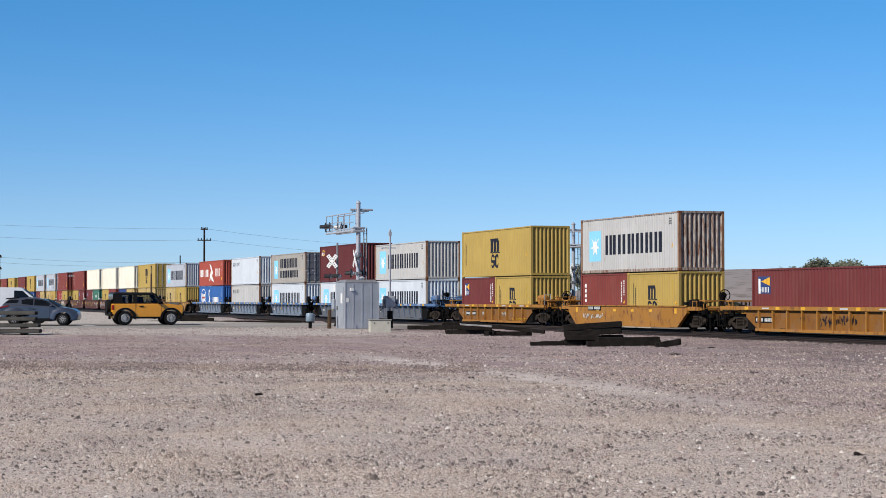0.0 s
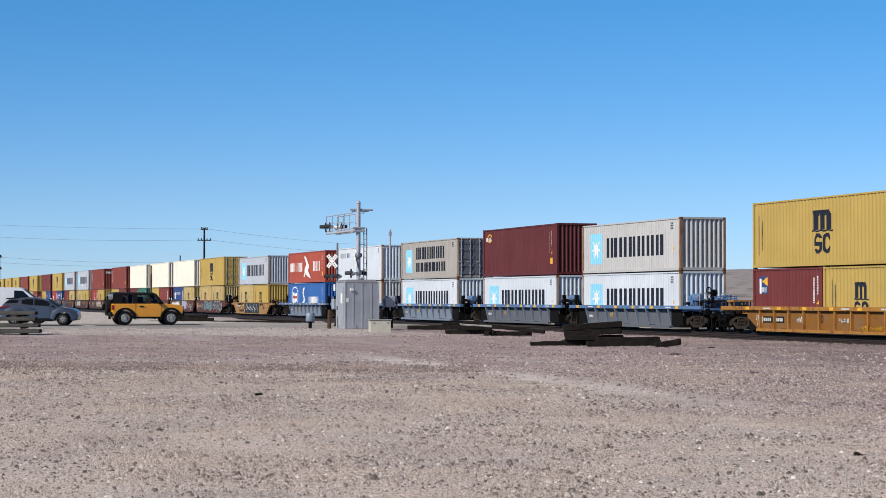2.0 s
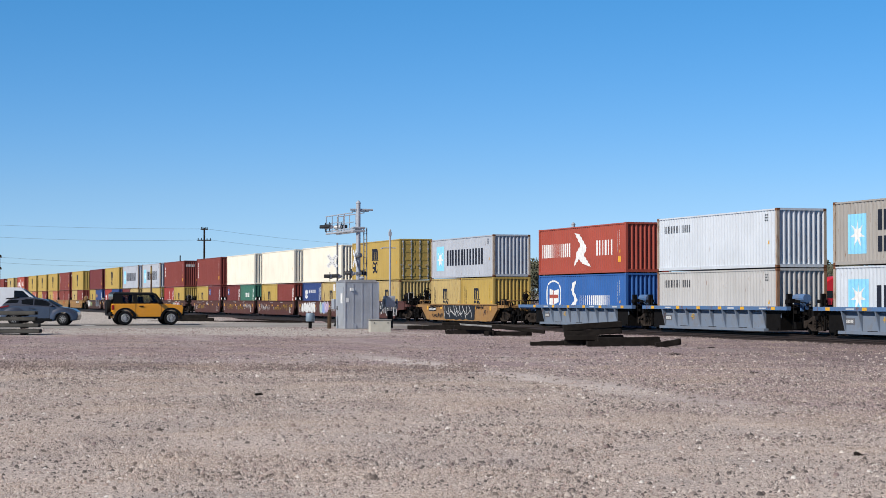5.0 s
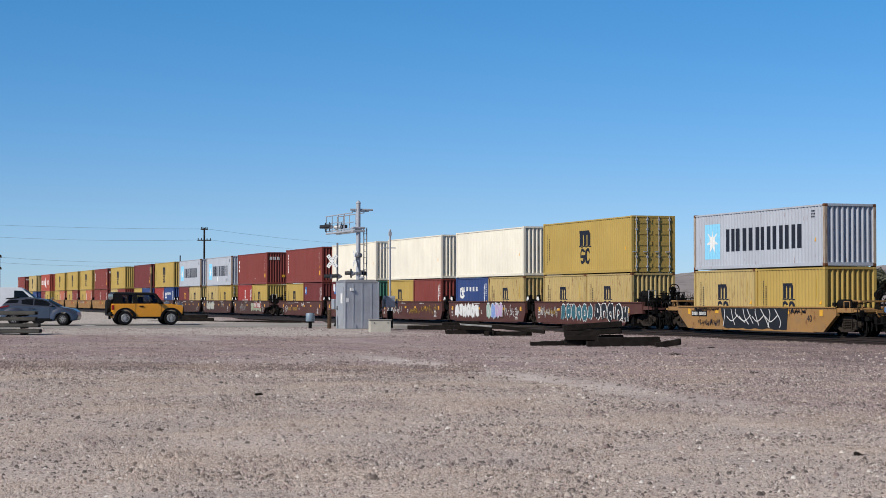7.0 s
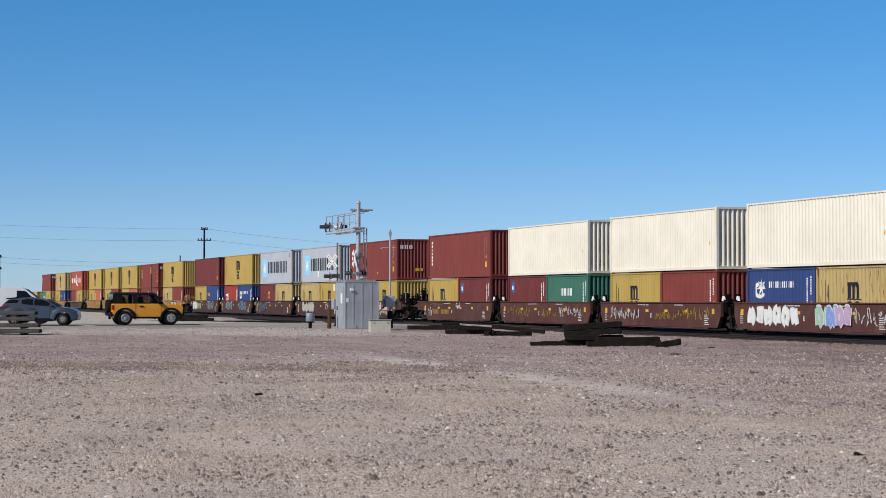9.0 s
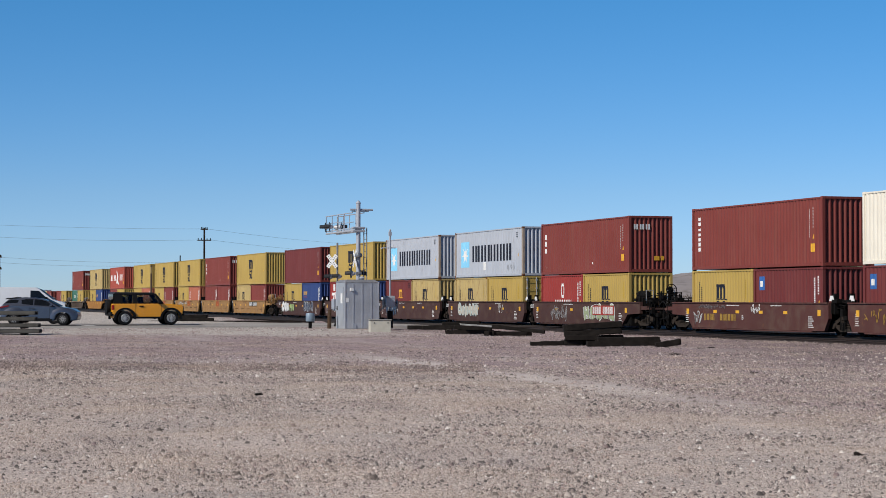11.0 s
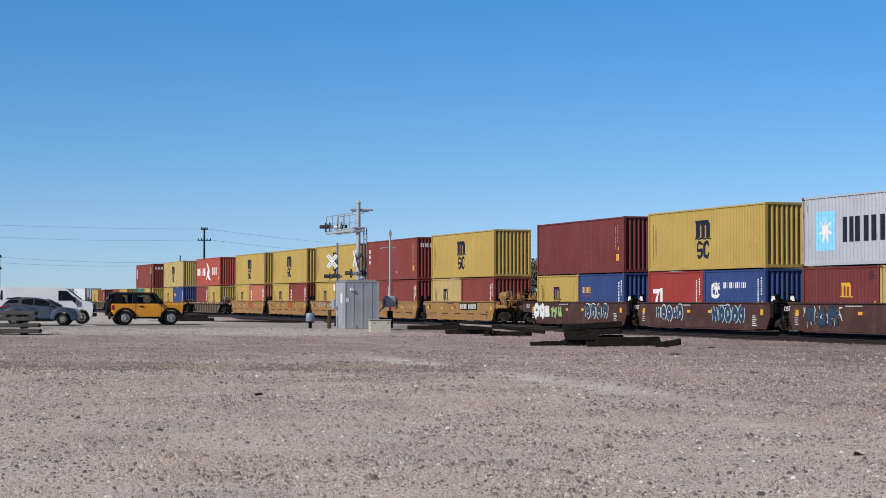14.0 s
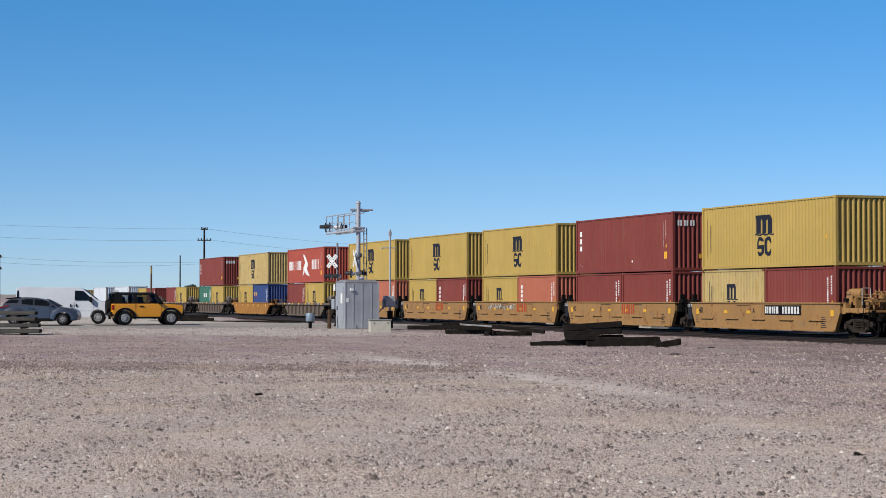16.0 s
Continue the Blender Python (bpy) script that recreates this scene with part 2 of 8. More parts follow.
def ground_material():
    m, nt, bsdf = fresh("dusty_desert_gravel")
    pos = coords(nt, (1, 1, 1), True)

    def along(axis):
        n = nt.nodes.new("ShaderNodeVectorMath")
        n.operation = "DOT_PRODUCT"
        nt.links.new(pos, n.inputs[0])
        n.inputs[1].default_value = axis
        return n.outputs["Value"]

    def calc(op, x, y, z=None):
        n = nt.nodes.new("ShaderNodeMath")
        n.operation = op
        for sock, val in zip(n.inputs, (x, y, z)):
            if isinstance(val, (int, float)):
                sock.default_value = val
            elif val is not None:
                nt.links.new(val, sock)
        return n.outputs[0]

    def span(val, lo, hi):
        n = nt.nodes.new("ShaderNodeMapRange")
        n.inputs[1].default_value, n.inputs[2].default_value = lo, hi
        nt.links.new(val, n.inputs[0])
        return n.outputs[0]

    def wave(scale, lo, hi, detail=5, rough=0.55):
        return noise_fac(nt, coords(nt, scale, True), 1.0, lo, hi, detail, rough)

    depth, across = along(AHEAD), along(RIGHT * 0.967 + AHEAD * 0.251)
    # sandy yard on this side of the worn wheel lane, reddish purple gravel beyond it
    wob = wave((0.10, 0.22, 1), 0.25, 0.75)
    beyond = span(calc("MULTIPLY_ADD", wob, 9.0, depth), 51, 58)
    nearer = calc("MULTIPLY_ADD", span(depth, 38, 18), 2.2, across)
    beside = span(calc("MULTIPLY_ADD", wob, 2.4, nearer), 13.0, 14.8)
    band = calc("MAXIMUM", beyond, beside)
    sand = mix_rgb(nt, wave((0.35, 0.35, 1), 0.35, 0.7), (0.56, 0.48, 0.437), (0.645, 0.54, 0.475))
    sand = mix_rgb(nt, wave((0.9, 0.5, 1), 0.5, 0.72, 6, 0.65), sand, (0.41, 0.365, 0.345))
    sand = mix_rgb(nt, scaled(nt, wave((0.16, 0.3, 1), 0.52, 0.68), 0.6), sand, (0.51, 0.41, 0.35))
    red = mix_rgb(nt, wave((0.5, 0.5, 1), 0.35, 0.7), (0.335, 0.255, 0.270), (0.42, 0.332, 0.336))
    red = mix_rgb(nt, scaled(nt, wave((0.12, 0.5, 1), 0.48, 0.62), 0.8), red, (0.50, 0.43, 0.40))
    # darker, coarser bank of gravel down the track
    bank = calc("MULTIPLY", span(along(RIGHT), 5, 14), span(depth, 42, 54))
    red = mix_rgb(nt, scaled(nt, bank, 0.85), red, (0.185, 0.138, 0.145))
    col = mix_rgb(nt, band, sand, red)
    # pale dusty wheel lane worn across the gravel
    lane = calc("MULTIPLY", span(calc("ABSOLUTE", calc("SUBTRACT", across, 12.1), 0), 1.0, 0.35), calc("MULTIPLY", span(depth, 60, 52), span(depth, 27, 40)))
    strip = calc("MULTIPLY", span(calc("ABSOLUTE", calc("SUBTRACT", depth, 54.5), 0), 3.4, 1.5), span(across, 12.5, 9))
    lane = calc("MULTIPLY", calc("MAXIMUM", lane, scaled(nt, strip, 0.25)), wave((0.45, 0.45, 1), 0.28, 0.5))
    col = mix_rgb(nt, scaled(nt, lane, 0.75), col, (0.62, 0.57, 0.54))
    # pale concrete-dust apron beside the road
    apron = mix_rgb(nt, wave((0.3, 0.3, 1), 0.3, 0.7), (0.50, 0.455, 0.415), (0.60, 0.55, 0.50))
    col = mix_rgb(nt, calc("MULTIPLY", span(calc("MULTIPLY_ADD", wob, 4.0, depth), 83, 89), span(across, 25, 17)), col, apron)
    # pebble speckle at three sizes, thin on the worn lane
    thin = span(lane, 0.9, 0.2)
    for sc, lo, shade, k in ((26, 0.60, (0.10, 0.085, 0.08), 0.7), (80, 0.57, (0.64, 0.585, 0.53), 0.5), (60, 0.57, (0.11, 0.095, 0.09), 0.7)):
        spot = noise_fac(nt, coords(nt, (1, 1, 1), True), sc, lo, lo + 0.08, 3, 0.6)
        col = mix_rgb(nt, scaled(nt, calc("MULTIPLY", spot, thin), k), col, shade)
    # packed pebbles: every cell a shade of its own
    for sc, k in ((38, 0.45), (75, 0.65)):
        vor = nt.nodes.new("ShaderNodeTexVoronoi")
        vor.inputs["Scale"].default_value = sc
        nt.links.new(coords(nt, (1, 1, 1), True), vor.inputs["Vector"])
        sep = nt.nodes.new("ShaderNodeSeparateColor")
        nt.links.new(vor.outputs["Color"], sep.inputs[0])
        cell = nt.nodes.new("ShaderNodeMapRange")
        cell.inputs[3].default_value, cell.inputs[4].default_value = 0.35, 1.5
        nt.links.new(sep.outputs[0], cell.inputs[0])
        tone = nt.nodes.new("ShaderNodeCombineColor")
        for q in range(3):
            nt.links.new(cell.outputs[0], tone.inputs[q])
        col = mix_rgb(nt, scaled(nt, thin, k), col, tone.outputs[0], "MULTIPLY")
    nt.links.new(col, bsdf.inputs["Base Color"])
    bsdf.inputs["Roughness"].default_value = 0.95
    bsdf.inputs["Specular IOR Level"].default_value = 0.1
    bump(nt, bsdf, coords(nt, (1, 1, 1), True), 40, 0.8, 0.012)
    return m


def build_ground():
    # finer rows close to the tripod, one sheet out to the horizon, laid out along the line of sight
    rows = [-400, -60, 0] + list(np.geomspace(8, 120, 150)) + [140, 170, 220, 300, 450, 800, 1500, 3000, 6000]
    fan = [-3, -1.2, -0.6] + list(np.linspace(-0.3, 0.3, 90)) + [0.6, 1.2, 3]
    verts, faces = [], []
    for d in rows:
        for k in fan:
            p = AHEAD * d + RIGHT * (k * max(abs(d), 40))
            verts.append((p.x, p.y, ground_z(p.x, p.y) if 0 <= d < 400 else 0.0))
    w = len(fan)
    for i in range(len(rows) - 1):
        for j in range(w - 1):
            faces.append((i * w + j, i * w + j + 1, (i + 1) * w + j + 1, (i + 1) * w + j))
    me = bpy.data.meshes.new("ground")
    me.from_pydata(verts, [], faces)
    me.materials.append(ground_material())
    for p in me.polygons:
        p.use_smooth = True
    tagged(new("ground", me), "dusty beige and reddish gravel yard", "ground", kind="structure")


build_ground()


def rock_mesh(name, pts, sizes, seed, flat=0.65, grit=False):
    """Many blunt, angular stones in one mesh: five-sided, ridged on top, sitting in the soil; grit is simpler."""
    rng = np.random.default_rng(seed)
    base = np.array([(math.cos(a), math.sin(a), -0.35) for a in np.arange(5) * 2 * math.pi / 5] + [(-0.38, 0.0, 0.85), (0.42, 0.0, 0.85)])
    tri = np.array([(0, 1, 6), (4, 0, 6), (1, 2, 5), (2, 3, 5), (3, 4, 5), (1, 5, 6), (4, 6, 5)])
    if grit:
        base = np.array([(1, 0, -0.3), (0, 1, -0.3), (-1, 0, -0.3), (0, -1, -0.3), (0, 0, 1.0)])
        tri = np.array([(0, 1, 4), (1, 2, 4), (2, 3, 4), (3, 0, 4)])
    m, n = len(base), len(pts)
    v = np.repeat(base[None], n, 0) * rng.uniform(0.72, 1.2, (n, m, 1))
    v += rng.uniform(-0.2, 0.2, (n, m, 3))
    v[:, :, 0] *= rng.uniform(0.9, 1.45, (n, 1))
    v[:, :, 2] *= flat * rng.uniform(0.7, 1.25, (n, 1))
    a = rng.uniform(0, 2 * np.pi, n)
    c, s = np.cos(a)[:, None], np.sin(a)[:, None]
    x, y = v[:, :, 0] * c - v[:, :, 1] * s, v[:, :, 0] * s + v[:, :, 1] * c
    v = np.stack([x, y, v[:, :, 2]], 2) * np.asarray(sizes)[:, None, None] + np.asarray(pts)[:, None, :]
    f = (tri[None] + m * np.arange(n)[:, None, None]).reshape(-1, 3)
    me = bpy.data.meshes.new(name)
    me.vertices.add(n * m)
    me.vertices.foreach_set("co", v.reshape(-1))
    me.loops.add(len(f) * 3)
    me.loops.foreach_set("vertex_index", f.reshape(-1))
    me.polygons.add(len(f))
    me.polygons.foreach_set("loop_start", np.arange(len(f)) * 3)
    me.update(calc_edges=True)
    return me


def stone_material(name, stops):
    m, nt, bsdf = fresh(name)
    geo = nt.nodes.new("ShaderNodeNewGeometry")
    ramp = nt.nodes.new("ShaderNodeValToRGB")
    ramp.color_ramp.interpolation = "CONSTANT"
    els = ramp.color_ramp.elements
    while len(els) < len(stops):
        els.new(0.5)
    for e, (p, c) in zip(els, stops):
        e.position, e.color = p, (*c, 1)
    nt.links.new(geo.outputs["Random Per Island"], ramp.inputs[0])
    col = mix_rgb(nt, scaled(nt, noise_fac(nt, coords(nt, (1, 1, 1), True), 70, 0.3, 0.7), 0.3), ramp.outputs[0], (0.30, 0.25, 0.22))
    col = mix_rgb(nt, scaled(nt, noise_fac(nt, coords(nt, (0.35, 0.35, 1), True), 1.0, 0.45, 0.65), 0.45), col, (0.46, 0.36, 0.29))
    col = mix_rgb(nt, scaled(nt, noise_fac(nt, coords(nt, (0.22, 0.5, 3), True), 1.0, 0.52, 0.7), 0.45), col, (0.20, 0.165, 0.165))
    nt.links.new(col, bsdf.inputs["Base Color"])
    bsdf.inputs["Roughness"].default_value = 0.9
    return m


SANDY = stone_material("mixed_pebbles", [(0, (0.45, 0.385, 0.345)), (0.24, (0.25, 0.205, 0.185)), (0.40, (0.54, 0.465, 0.415)), (0.55, (0.05, 0.043, 0.042)), (0.72, (0.14, 0.118, 0.112)), (0.82, (0.38, 0.295, 0.26)), (0.95, (0.72, 0.68, 0.64))])
REDDISH = stone_material("reddish_ballast_stones", [(0, (0.29, 0.215, 0.217)), (0.30, (0.18, 0.130, 0.135)), (0.50, (0.37, 0.295, 0.288)), (0.62, (0.05, 0.038, 0.042)), (0.80, (0.26, 0.190, 0.200)), (0.97, (0.56, 0.51, 0.48))])
DARK_RED = stone_material("dark_reddish_stones", [(0, (0.20, 0.142, 0.14)), (0.35, (0.11, 0.078, 0.078)), (0.6, (0.29, 0.225, 0.21)), (0.75, (0.045, 0.035, 0.036)), (0.96, (0.48, 0.43, 0.40))])


def scatter(count, d0, d1, spread, seed, lo, hi, power, keep=None, lift=0.28):
    """Stones strewn over a wedge of the yard, thinning by the keep rule."""
    rng = np.random.default_rng(seed)
    d = np.sqrt(rng.uniform(d0 * d0, d1 * d1, count))
    k = rng.uniform(-spread, spread, count)
    size = lo + (hi - lo) * rng.uniform(0, 1, count) ** power
    pts, out = [], []
    for dd, kk, s in zip(d, k, size):
        p = AHEAD * dd + RIGHT * (kk * dd)
        if keep and not keep(p.x, p.y, dd, rng.random()):
            continue
        pts.append((p.x, p.y, ground_z(p.x, p.y) + lift * s))
        out.append(s)
    return pts, out


def off_lane(x, y):
    """How far a place lies from the worn wheel lane, 0 on it; the lane fades out towards the tripod."""
    q = Vector((x, y, 0))
    c = abs(q.dot(RIGHT * 0.967 + AHEAD * 0.251) - 12.1)
    return max(smooth(0.3, 1.0, c), 1 - smooth(27, 38, q.dot(AHEAD)), smooth(56, 62, q.dot(AHEAD)))


def patchy(x, y, d, r):
    n = noise.noise((x * 0.24, y * 0.4, 8)) + 0.7 * noise.noise((x * 0.8, y * 1.1, 2))
    return r < (0.16 + 1.25 * max(0, n + 0.03)) * (0.06 + 0.94 * off_lane(x, y))


def gritty(x, y, d, r):
    """Fine grit nearly everywhere, thinner in soft sandy patches and on the worn lane."""
    n = noise.noise((x * 0.5, y * 0.7, 5)) + 0.5 * noise.noise((x * 1.7, y * 2.1, 6))
    return r < (0.52 + 0.9 * n) * (0.08 + 0.92 * off_lane(x, y)) * (1 - 0.8 * smooth(36, 50, d))


def yard(x, y, d, r):
    """Coarse gravel: not on the road, not on the tracks."""
    n = noise.noise((x * 0.2, y * 0.35, 8)) + 0.5 * noise.noise((x * 0.7, y * 0.9, 2))
    across = Vector((x, y, 0)).dot(RIGHT * 0.967 + AHEAD * 0.251)
    zone = max(smooth(49, 56, d), smooth(12.6, 14.2, across + 0.11 * max(0, 38 - d)))
    if d > 84 and across < 20:          # the apron by the road keeps few stones
        r *= 3.0
    return r < (0.16 + 0.84 * zone) * (0.55 + 0.9 * n) * (0.04 + 0.96 * off_lane(x, y)) and x > -98.3 and y < 36.2


def stuff(name, me, mat, label, category):
    me.materials.append(mat)
    return tagged(new(name, me), label, category, kind="stuff")


p, s = scatter(225000, 15.4, 48, 0.243, 4, 0.008, 0.031, 3.6, patchy, 0.05)
stuff("pebbles", rock_mesh("pebbles", p, s, 5, 0.85), SANDY, "loose grey and beige pebbles on sandy soil", "gravel")
p, s = scatter(380000, 15.4, 48, 0.243, 14, 0.0058, 0.0130, 1.6, gritty, 0.05)
stuff("grit", rock_mesh("grit", p, s, 15, 1.25, True), SANDY, "fine grey and beige grit on sandy soil", "gravel")
p, s = scatter(300000, 28, 103, 0.243, 6, 0.011, 0.044, 3.6, yard, 0.05)
rng = np.random.default_rng(31)
down = [smooth(5, 14, Vector(q).dot(RIGHT)) * smooth(42, 54, Vector(q).dot(AHEAD)) > rng.random() for q in p]
for name, mat, label, pick in (("coarse_gravel", REDDISH, "coarse reddish purple gravel across the yard", False), ("gravel_bank", DARK_RED, "dark reddish gravel along the track", True)):
    chosen = [k for k, f in enumerate(down) if f == pick]
    stuff(name, rock_mesh(name, [p[k] for k in chosen], [s[k] for k in chosen], 7, 0.85), mat, label, "gravel")
rng = np.random.default_rng(12)
p, s = [], []
for k in range(10000):              # low windrow of coarser dark stones left by a grader
    a = rng.uniform(-13, 1.0)
    q = RIGHT * a + AHEAD * (48.0 - 0.10 * (a + 13) + rng.normal(0, 1.7))
    s.append(0.012 + 0.034 * rng.random() ** 3)
    p.append((q.x, q.y, ground_z(q.x, q.y) + 0.005))
stuff("gravel_windrow", rock_mesh("gravel_windrow", p, s, 13, 0.9), DARK_RED, "low ridge of coarser stones across the gravel", "gravel")
p, s = scatter(5200, 14.5, 60, 0.25, 8, 0.019, 0.050, 2.6, None, 0.15)
stuff("scattered_stones", rock_mesh("scattered_stones", p, s, 9, 0.8), SANDY, "single larger grey stones lying on gravel", "stones")
p, s = scatter(9000, 14.5, 52, 0.25, 18, 0.016, 0.040, 2.6, patchy, 0.12)
stuff("dark_stones", rock_mesh("dark_stones", p, s, 19, 0.9), DARK_RED, "single darker stones lying on gravel", "stones")

# ---------- tracks ----------
BALLAST = plain("ballast_bed", (0.042, 0.034, 0.032), 0.95, 0, 0.35, 12, 0.9)
TIE_WOOD = plain("creosoted_tie_wood", (0.020, 0.015, 0.012), 0.9, 0, 0.4, 5, 0.6)
OLD_TIE = plain("weathered_old_tie_wood", (0.018, 0.015, 0.013), 0.92, 0, 0.45, 4, 0.7)


def rail_section():
    return [(-0.07, 0), (0.07, 0), (0.07, 0.015), (0.012, 0.03), (0.012, 0.115), (0.036, 0.13), (0.036, 0.165), (-0.036, 0.165), (-0.036, 0.13), (-0.012, 0.115), (-0.012, 0.03), (-0.07, 0.015)]


def build_track(name, yc, x0, x1, far_edge=2.3, near_edge=2.3):
    t = thing(name, "railway track, brown steel rails on dark wooden ties", "railway track", kind="structure")
    bm = bmesh.new()
    extrude_profile(bm, [(yc - near_edge, -0.12), (yc - near_edge + (0.7 if near_edge > 2 else 0.02), 0.0), (yc + 1.6, 0.0), (yc + far_edge - 0.5, -0.02), (yc + far_edge, -0.16)], x0, x1, axis="x")
    part("ballast", bm, BALLAST, t)
    for side in (-0.755, 0.755):
        bm = bmesh.new()
        extrude_profile(bm, [(yc + side + a, RAIL_TOP - 0.165 + b) for a, b in rail_section()], x0, x1, axis="x")
        part("rail", bm, RAIL_STEEL, t)
    bm = bmesh.new()
    box(bm, -0.115, 0.115, -1.3, 1.3, -0.16, 0.018)
    me = mesh_of("tie", bm, TIE_WOOD)
    rng = random.Random(3)
    x = -60.0
    for k in range(140):
        ob = part("tie", me, TIE_WOOD, t)
        ob.location = (x, yc + rng.uniform(-0.05, 0.05), rng.uniform(-0.008, 0.006))
        x -= 0.52
    verts, faces = [], []
    while x > -420:
        b = len(verts)
        for dx in (-0.115, 0.115):
            for dy in (-1.3, 1.3):
                for z in (-0.1, 0.018):
                    verts.append((x + dx, yc + dy, z))
        faces += [(b + 1, b + 3, b + 7, b + 5), (b, b + 1, b + 5, b + 4), (b + 4, b + 5, b + 7, b + 6)]
        x -= 0.52
    me = bpy.data.meshes.new("far_ties")
    me.from_pydata(verts, [], faces)
    me.materials.append(TIE_WOOD)
    ob = tagged(new("far_ties", me), kind="stuff")
    ob.parent = t
    return t


# bed carried 9.5 m out: a dark sheet deepening the shade under the cars
build_track("track_1", TRACK_Y, -900, 250, 9.5)
build_track("track_2", NEAR_TRACK_Y, -900, 250, 2.3, 0.95)

# ---------- the train ----------
CW = 2.438
PERIOD = 0.278


def corr(x):
    """Depth of the corrugation at x, in metres behind the outer face."""
    q = (x % PERIOD)
    if q < 0.060:
        return 0.0
    if q < 0.145:
        return 0.031 * (q - 0.060) / 0.085
    if q < 0.193:
        return 0.031
    return 0.031 * (1 - (q - 0.193) / 0.085)


def breaks(x0, x1):
    xs = [x0]
    k = math.floor(x0 / PERIOD)
    while k * PERIOD < x1:
        xs += [k * PERIOD + o for o in (0, 0.060, 0.145, 0.193) if x0 + 1e-4 < k * PERIOD + o < x1 - 1e-4]
        k += 1
    return xs + [x1]


MESH = {}


def panel_mesh(length, h, mat, face):
    """A corrugated wall: face -1 near side, +1 far side (along x), 0 the forward end (along y), 2 the roof."""
    key = ("panel", length, h, mat.name, face)
    if key in MESH:
        return MESH[key]
    half = (length if face in (-1, 1, 2) else CW) / 2 - 0.13
    xs = breaks(-half, half)
    if face == 0:
        pitch = 2 * half / 9
        xs = [-half + pitch * (k + q) for k in range(9) for q in (0.0, 0.20, 0.50, 0.69)] + [half]
    verts, faces = [], []
    for i, x in enumerate(xs):
        c = corr(x) if face else (0.055 if i % 4 in (2, 3) else 0.0)
        for z in (0.15, h - 0.075):
            if face in (-1, 1):
                verts.append((x, face * (CW / 2 - 0.02 - c), z))
            elif face == 0:
                verts.append((length / 2 - 0.02 - 1.35 * c, x, z))
            else:
                verts.append((x, CW / 2 - 0.06 if z > 0.2 else 0.06 - CW / 2, h - 0.012 - 0.5 * c))
    for i in range(len(xs) - 1):
        faces.append((2 * i, 2 * i + 2, 2 * i + 3, 2 * i + 1))
    me = bpy.data.meshes.new("panel")
    me.from_pydata(verts, [], faces)
    me.materials.append(mat)
    MESH[key] = me
    return me


def frame_mesh(length, h, mat):
    key = ("frame", length, h, mat.name)
    if key not in MESH:
        bm = bmesh.new()
        a, b = length / 2, CW / 2
        for sx in (-1, 1):
            box(bm, *sorted((sx * a, sx * (a - 0.1))), 0.16 - b, b - 0.16, 0.02, 0.16)
            box(bm, *sorted((sx * a, sx * (a - 0.1))), 0.16 - b, b - 0.16, h - 0.10, h)
        for sy in (-1, 1):
            box(bm, 0.18 - a, a - 0.18, *sorted((sy * b, sy * (b - 0.06))), 0.02, 0.16)
            box(bm, 0.18 - a, a - 0.18, *sorted((sy * b, sy * (b - 0.06))), h - 0.085, h - 0.02)
        box(bm, 0.2 - a, a - 0.2, 0.06 - b, b - 0.06, 0.03, 0.12)
        MESH[key] = mesh_of("frame", bm, mat)
    return MESH[key]


def post_mesh(h, mat):
    key = ("post", h, mat.name)
    if key not in MESH:
        bm = bmesh.new()
        box(bm, -0.07, 0.07, -0.065, 0.065, 0.118, h - 0.118)
        MESH[key] = mesh_of("corner_post", bm, mat)
    return MESH[key]


def casting_mesh(mat):
    key = ("casting", mat.name)
    if key not in MESH:
        bm = bmesh.new()
        box(bm, -0.089, 0.089, -0.081, 0.081, 0, 0.118)
        MESH[key] = mesh_of("corner_casting", bm, mat, bevel=0.012)
    return MESH[key]


def door_mesh(h, mat, hinge):
    key = ("door", h, mat.name, hinge)
    if key not in MESH:
        bm = bmesh.new()
        y0, y1 = (0.13 - CW / 2, -0.008) if hinge < 0 else (0.008, CW / 2 - 0.13)
        box(bm, -0.05, -0.02, y0, y1, 0.16, h - 0.11)
        for k in range(5):
            z = 0.25 + k * (h - 0.65) / 4
            box(bm, -0.022, 0.004, y0 + 0.09, y1 - 0.06, z, z + 0.20)
        MESH[key] = mesh_of("door", bm, mat)
    return MESH[key]


def rod_mesh(h):
    key = ("rod", h)
    if key not in MESH:
        bm = bmesh.new()
        tube(bm, (0.03, 0, 0.06), (0.03, 0, h - 0.04), 0.022, 8)
        for z in (0.25, 0.75, h - 0.75, h - 0.25):
            box(bm, 0.0, 0.06, -0.05, 0.05, z, z + 0.09)
        box(bm, 0.035, 0.07, -0.24, 0.0, 1.02, 1.07)
        MESH[key] = mesh_of("lock_rod", bm, GALV)
    return MESH[key]


def mark_mesh(rects, mat, name, corrugated=True, lift=0.004):
    """Painted shape on the near wall, following its corrugation; rects of x0, x1, z0, z1."""
    verts, faces = [], []
    for x0, x1, z0, z1 in rects:
        xs = breaks(x0, x1) if corrugated else [x0, x1]
        b = len(verts)
        for x in xs:
            y = -(CW / 2 - 0.02 - (corr(x) if corrugated else 0) + lift)
            verts += [(x, y, z0), (x, y, z1)]
        for i in range(len(xs) - 1):
            faces.append((b + 2 * i, b + 2 * i + 2, b + 2 * i + 3, b + 2 * i + 1))
    me = bpy.data.meshes.new(name)
    me.from_pydata(verts, [], faces)
    me.materials.append(mat)
    return me


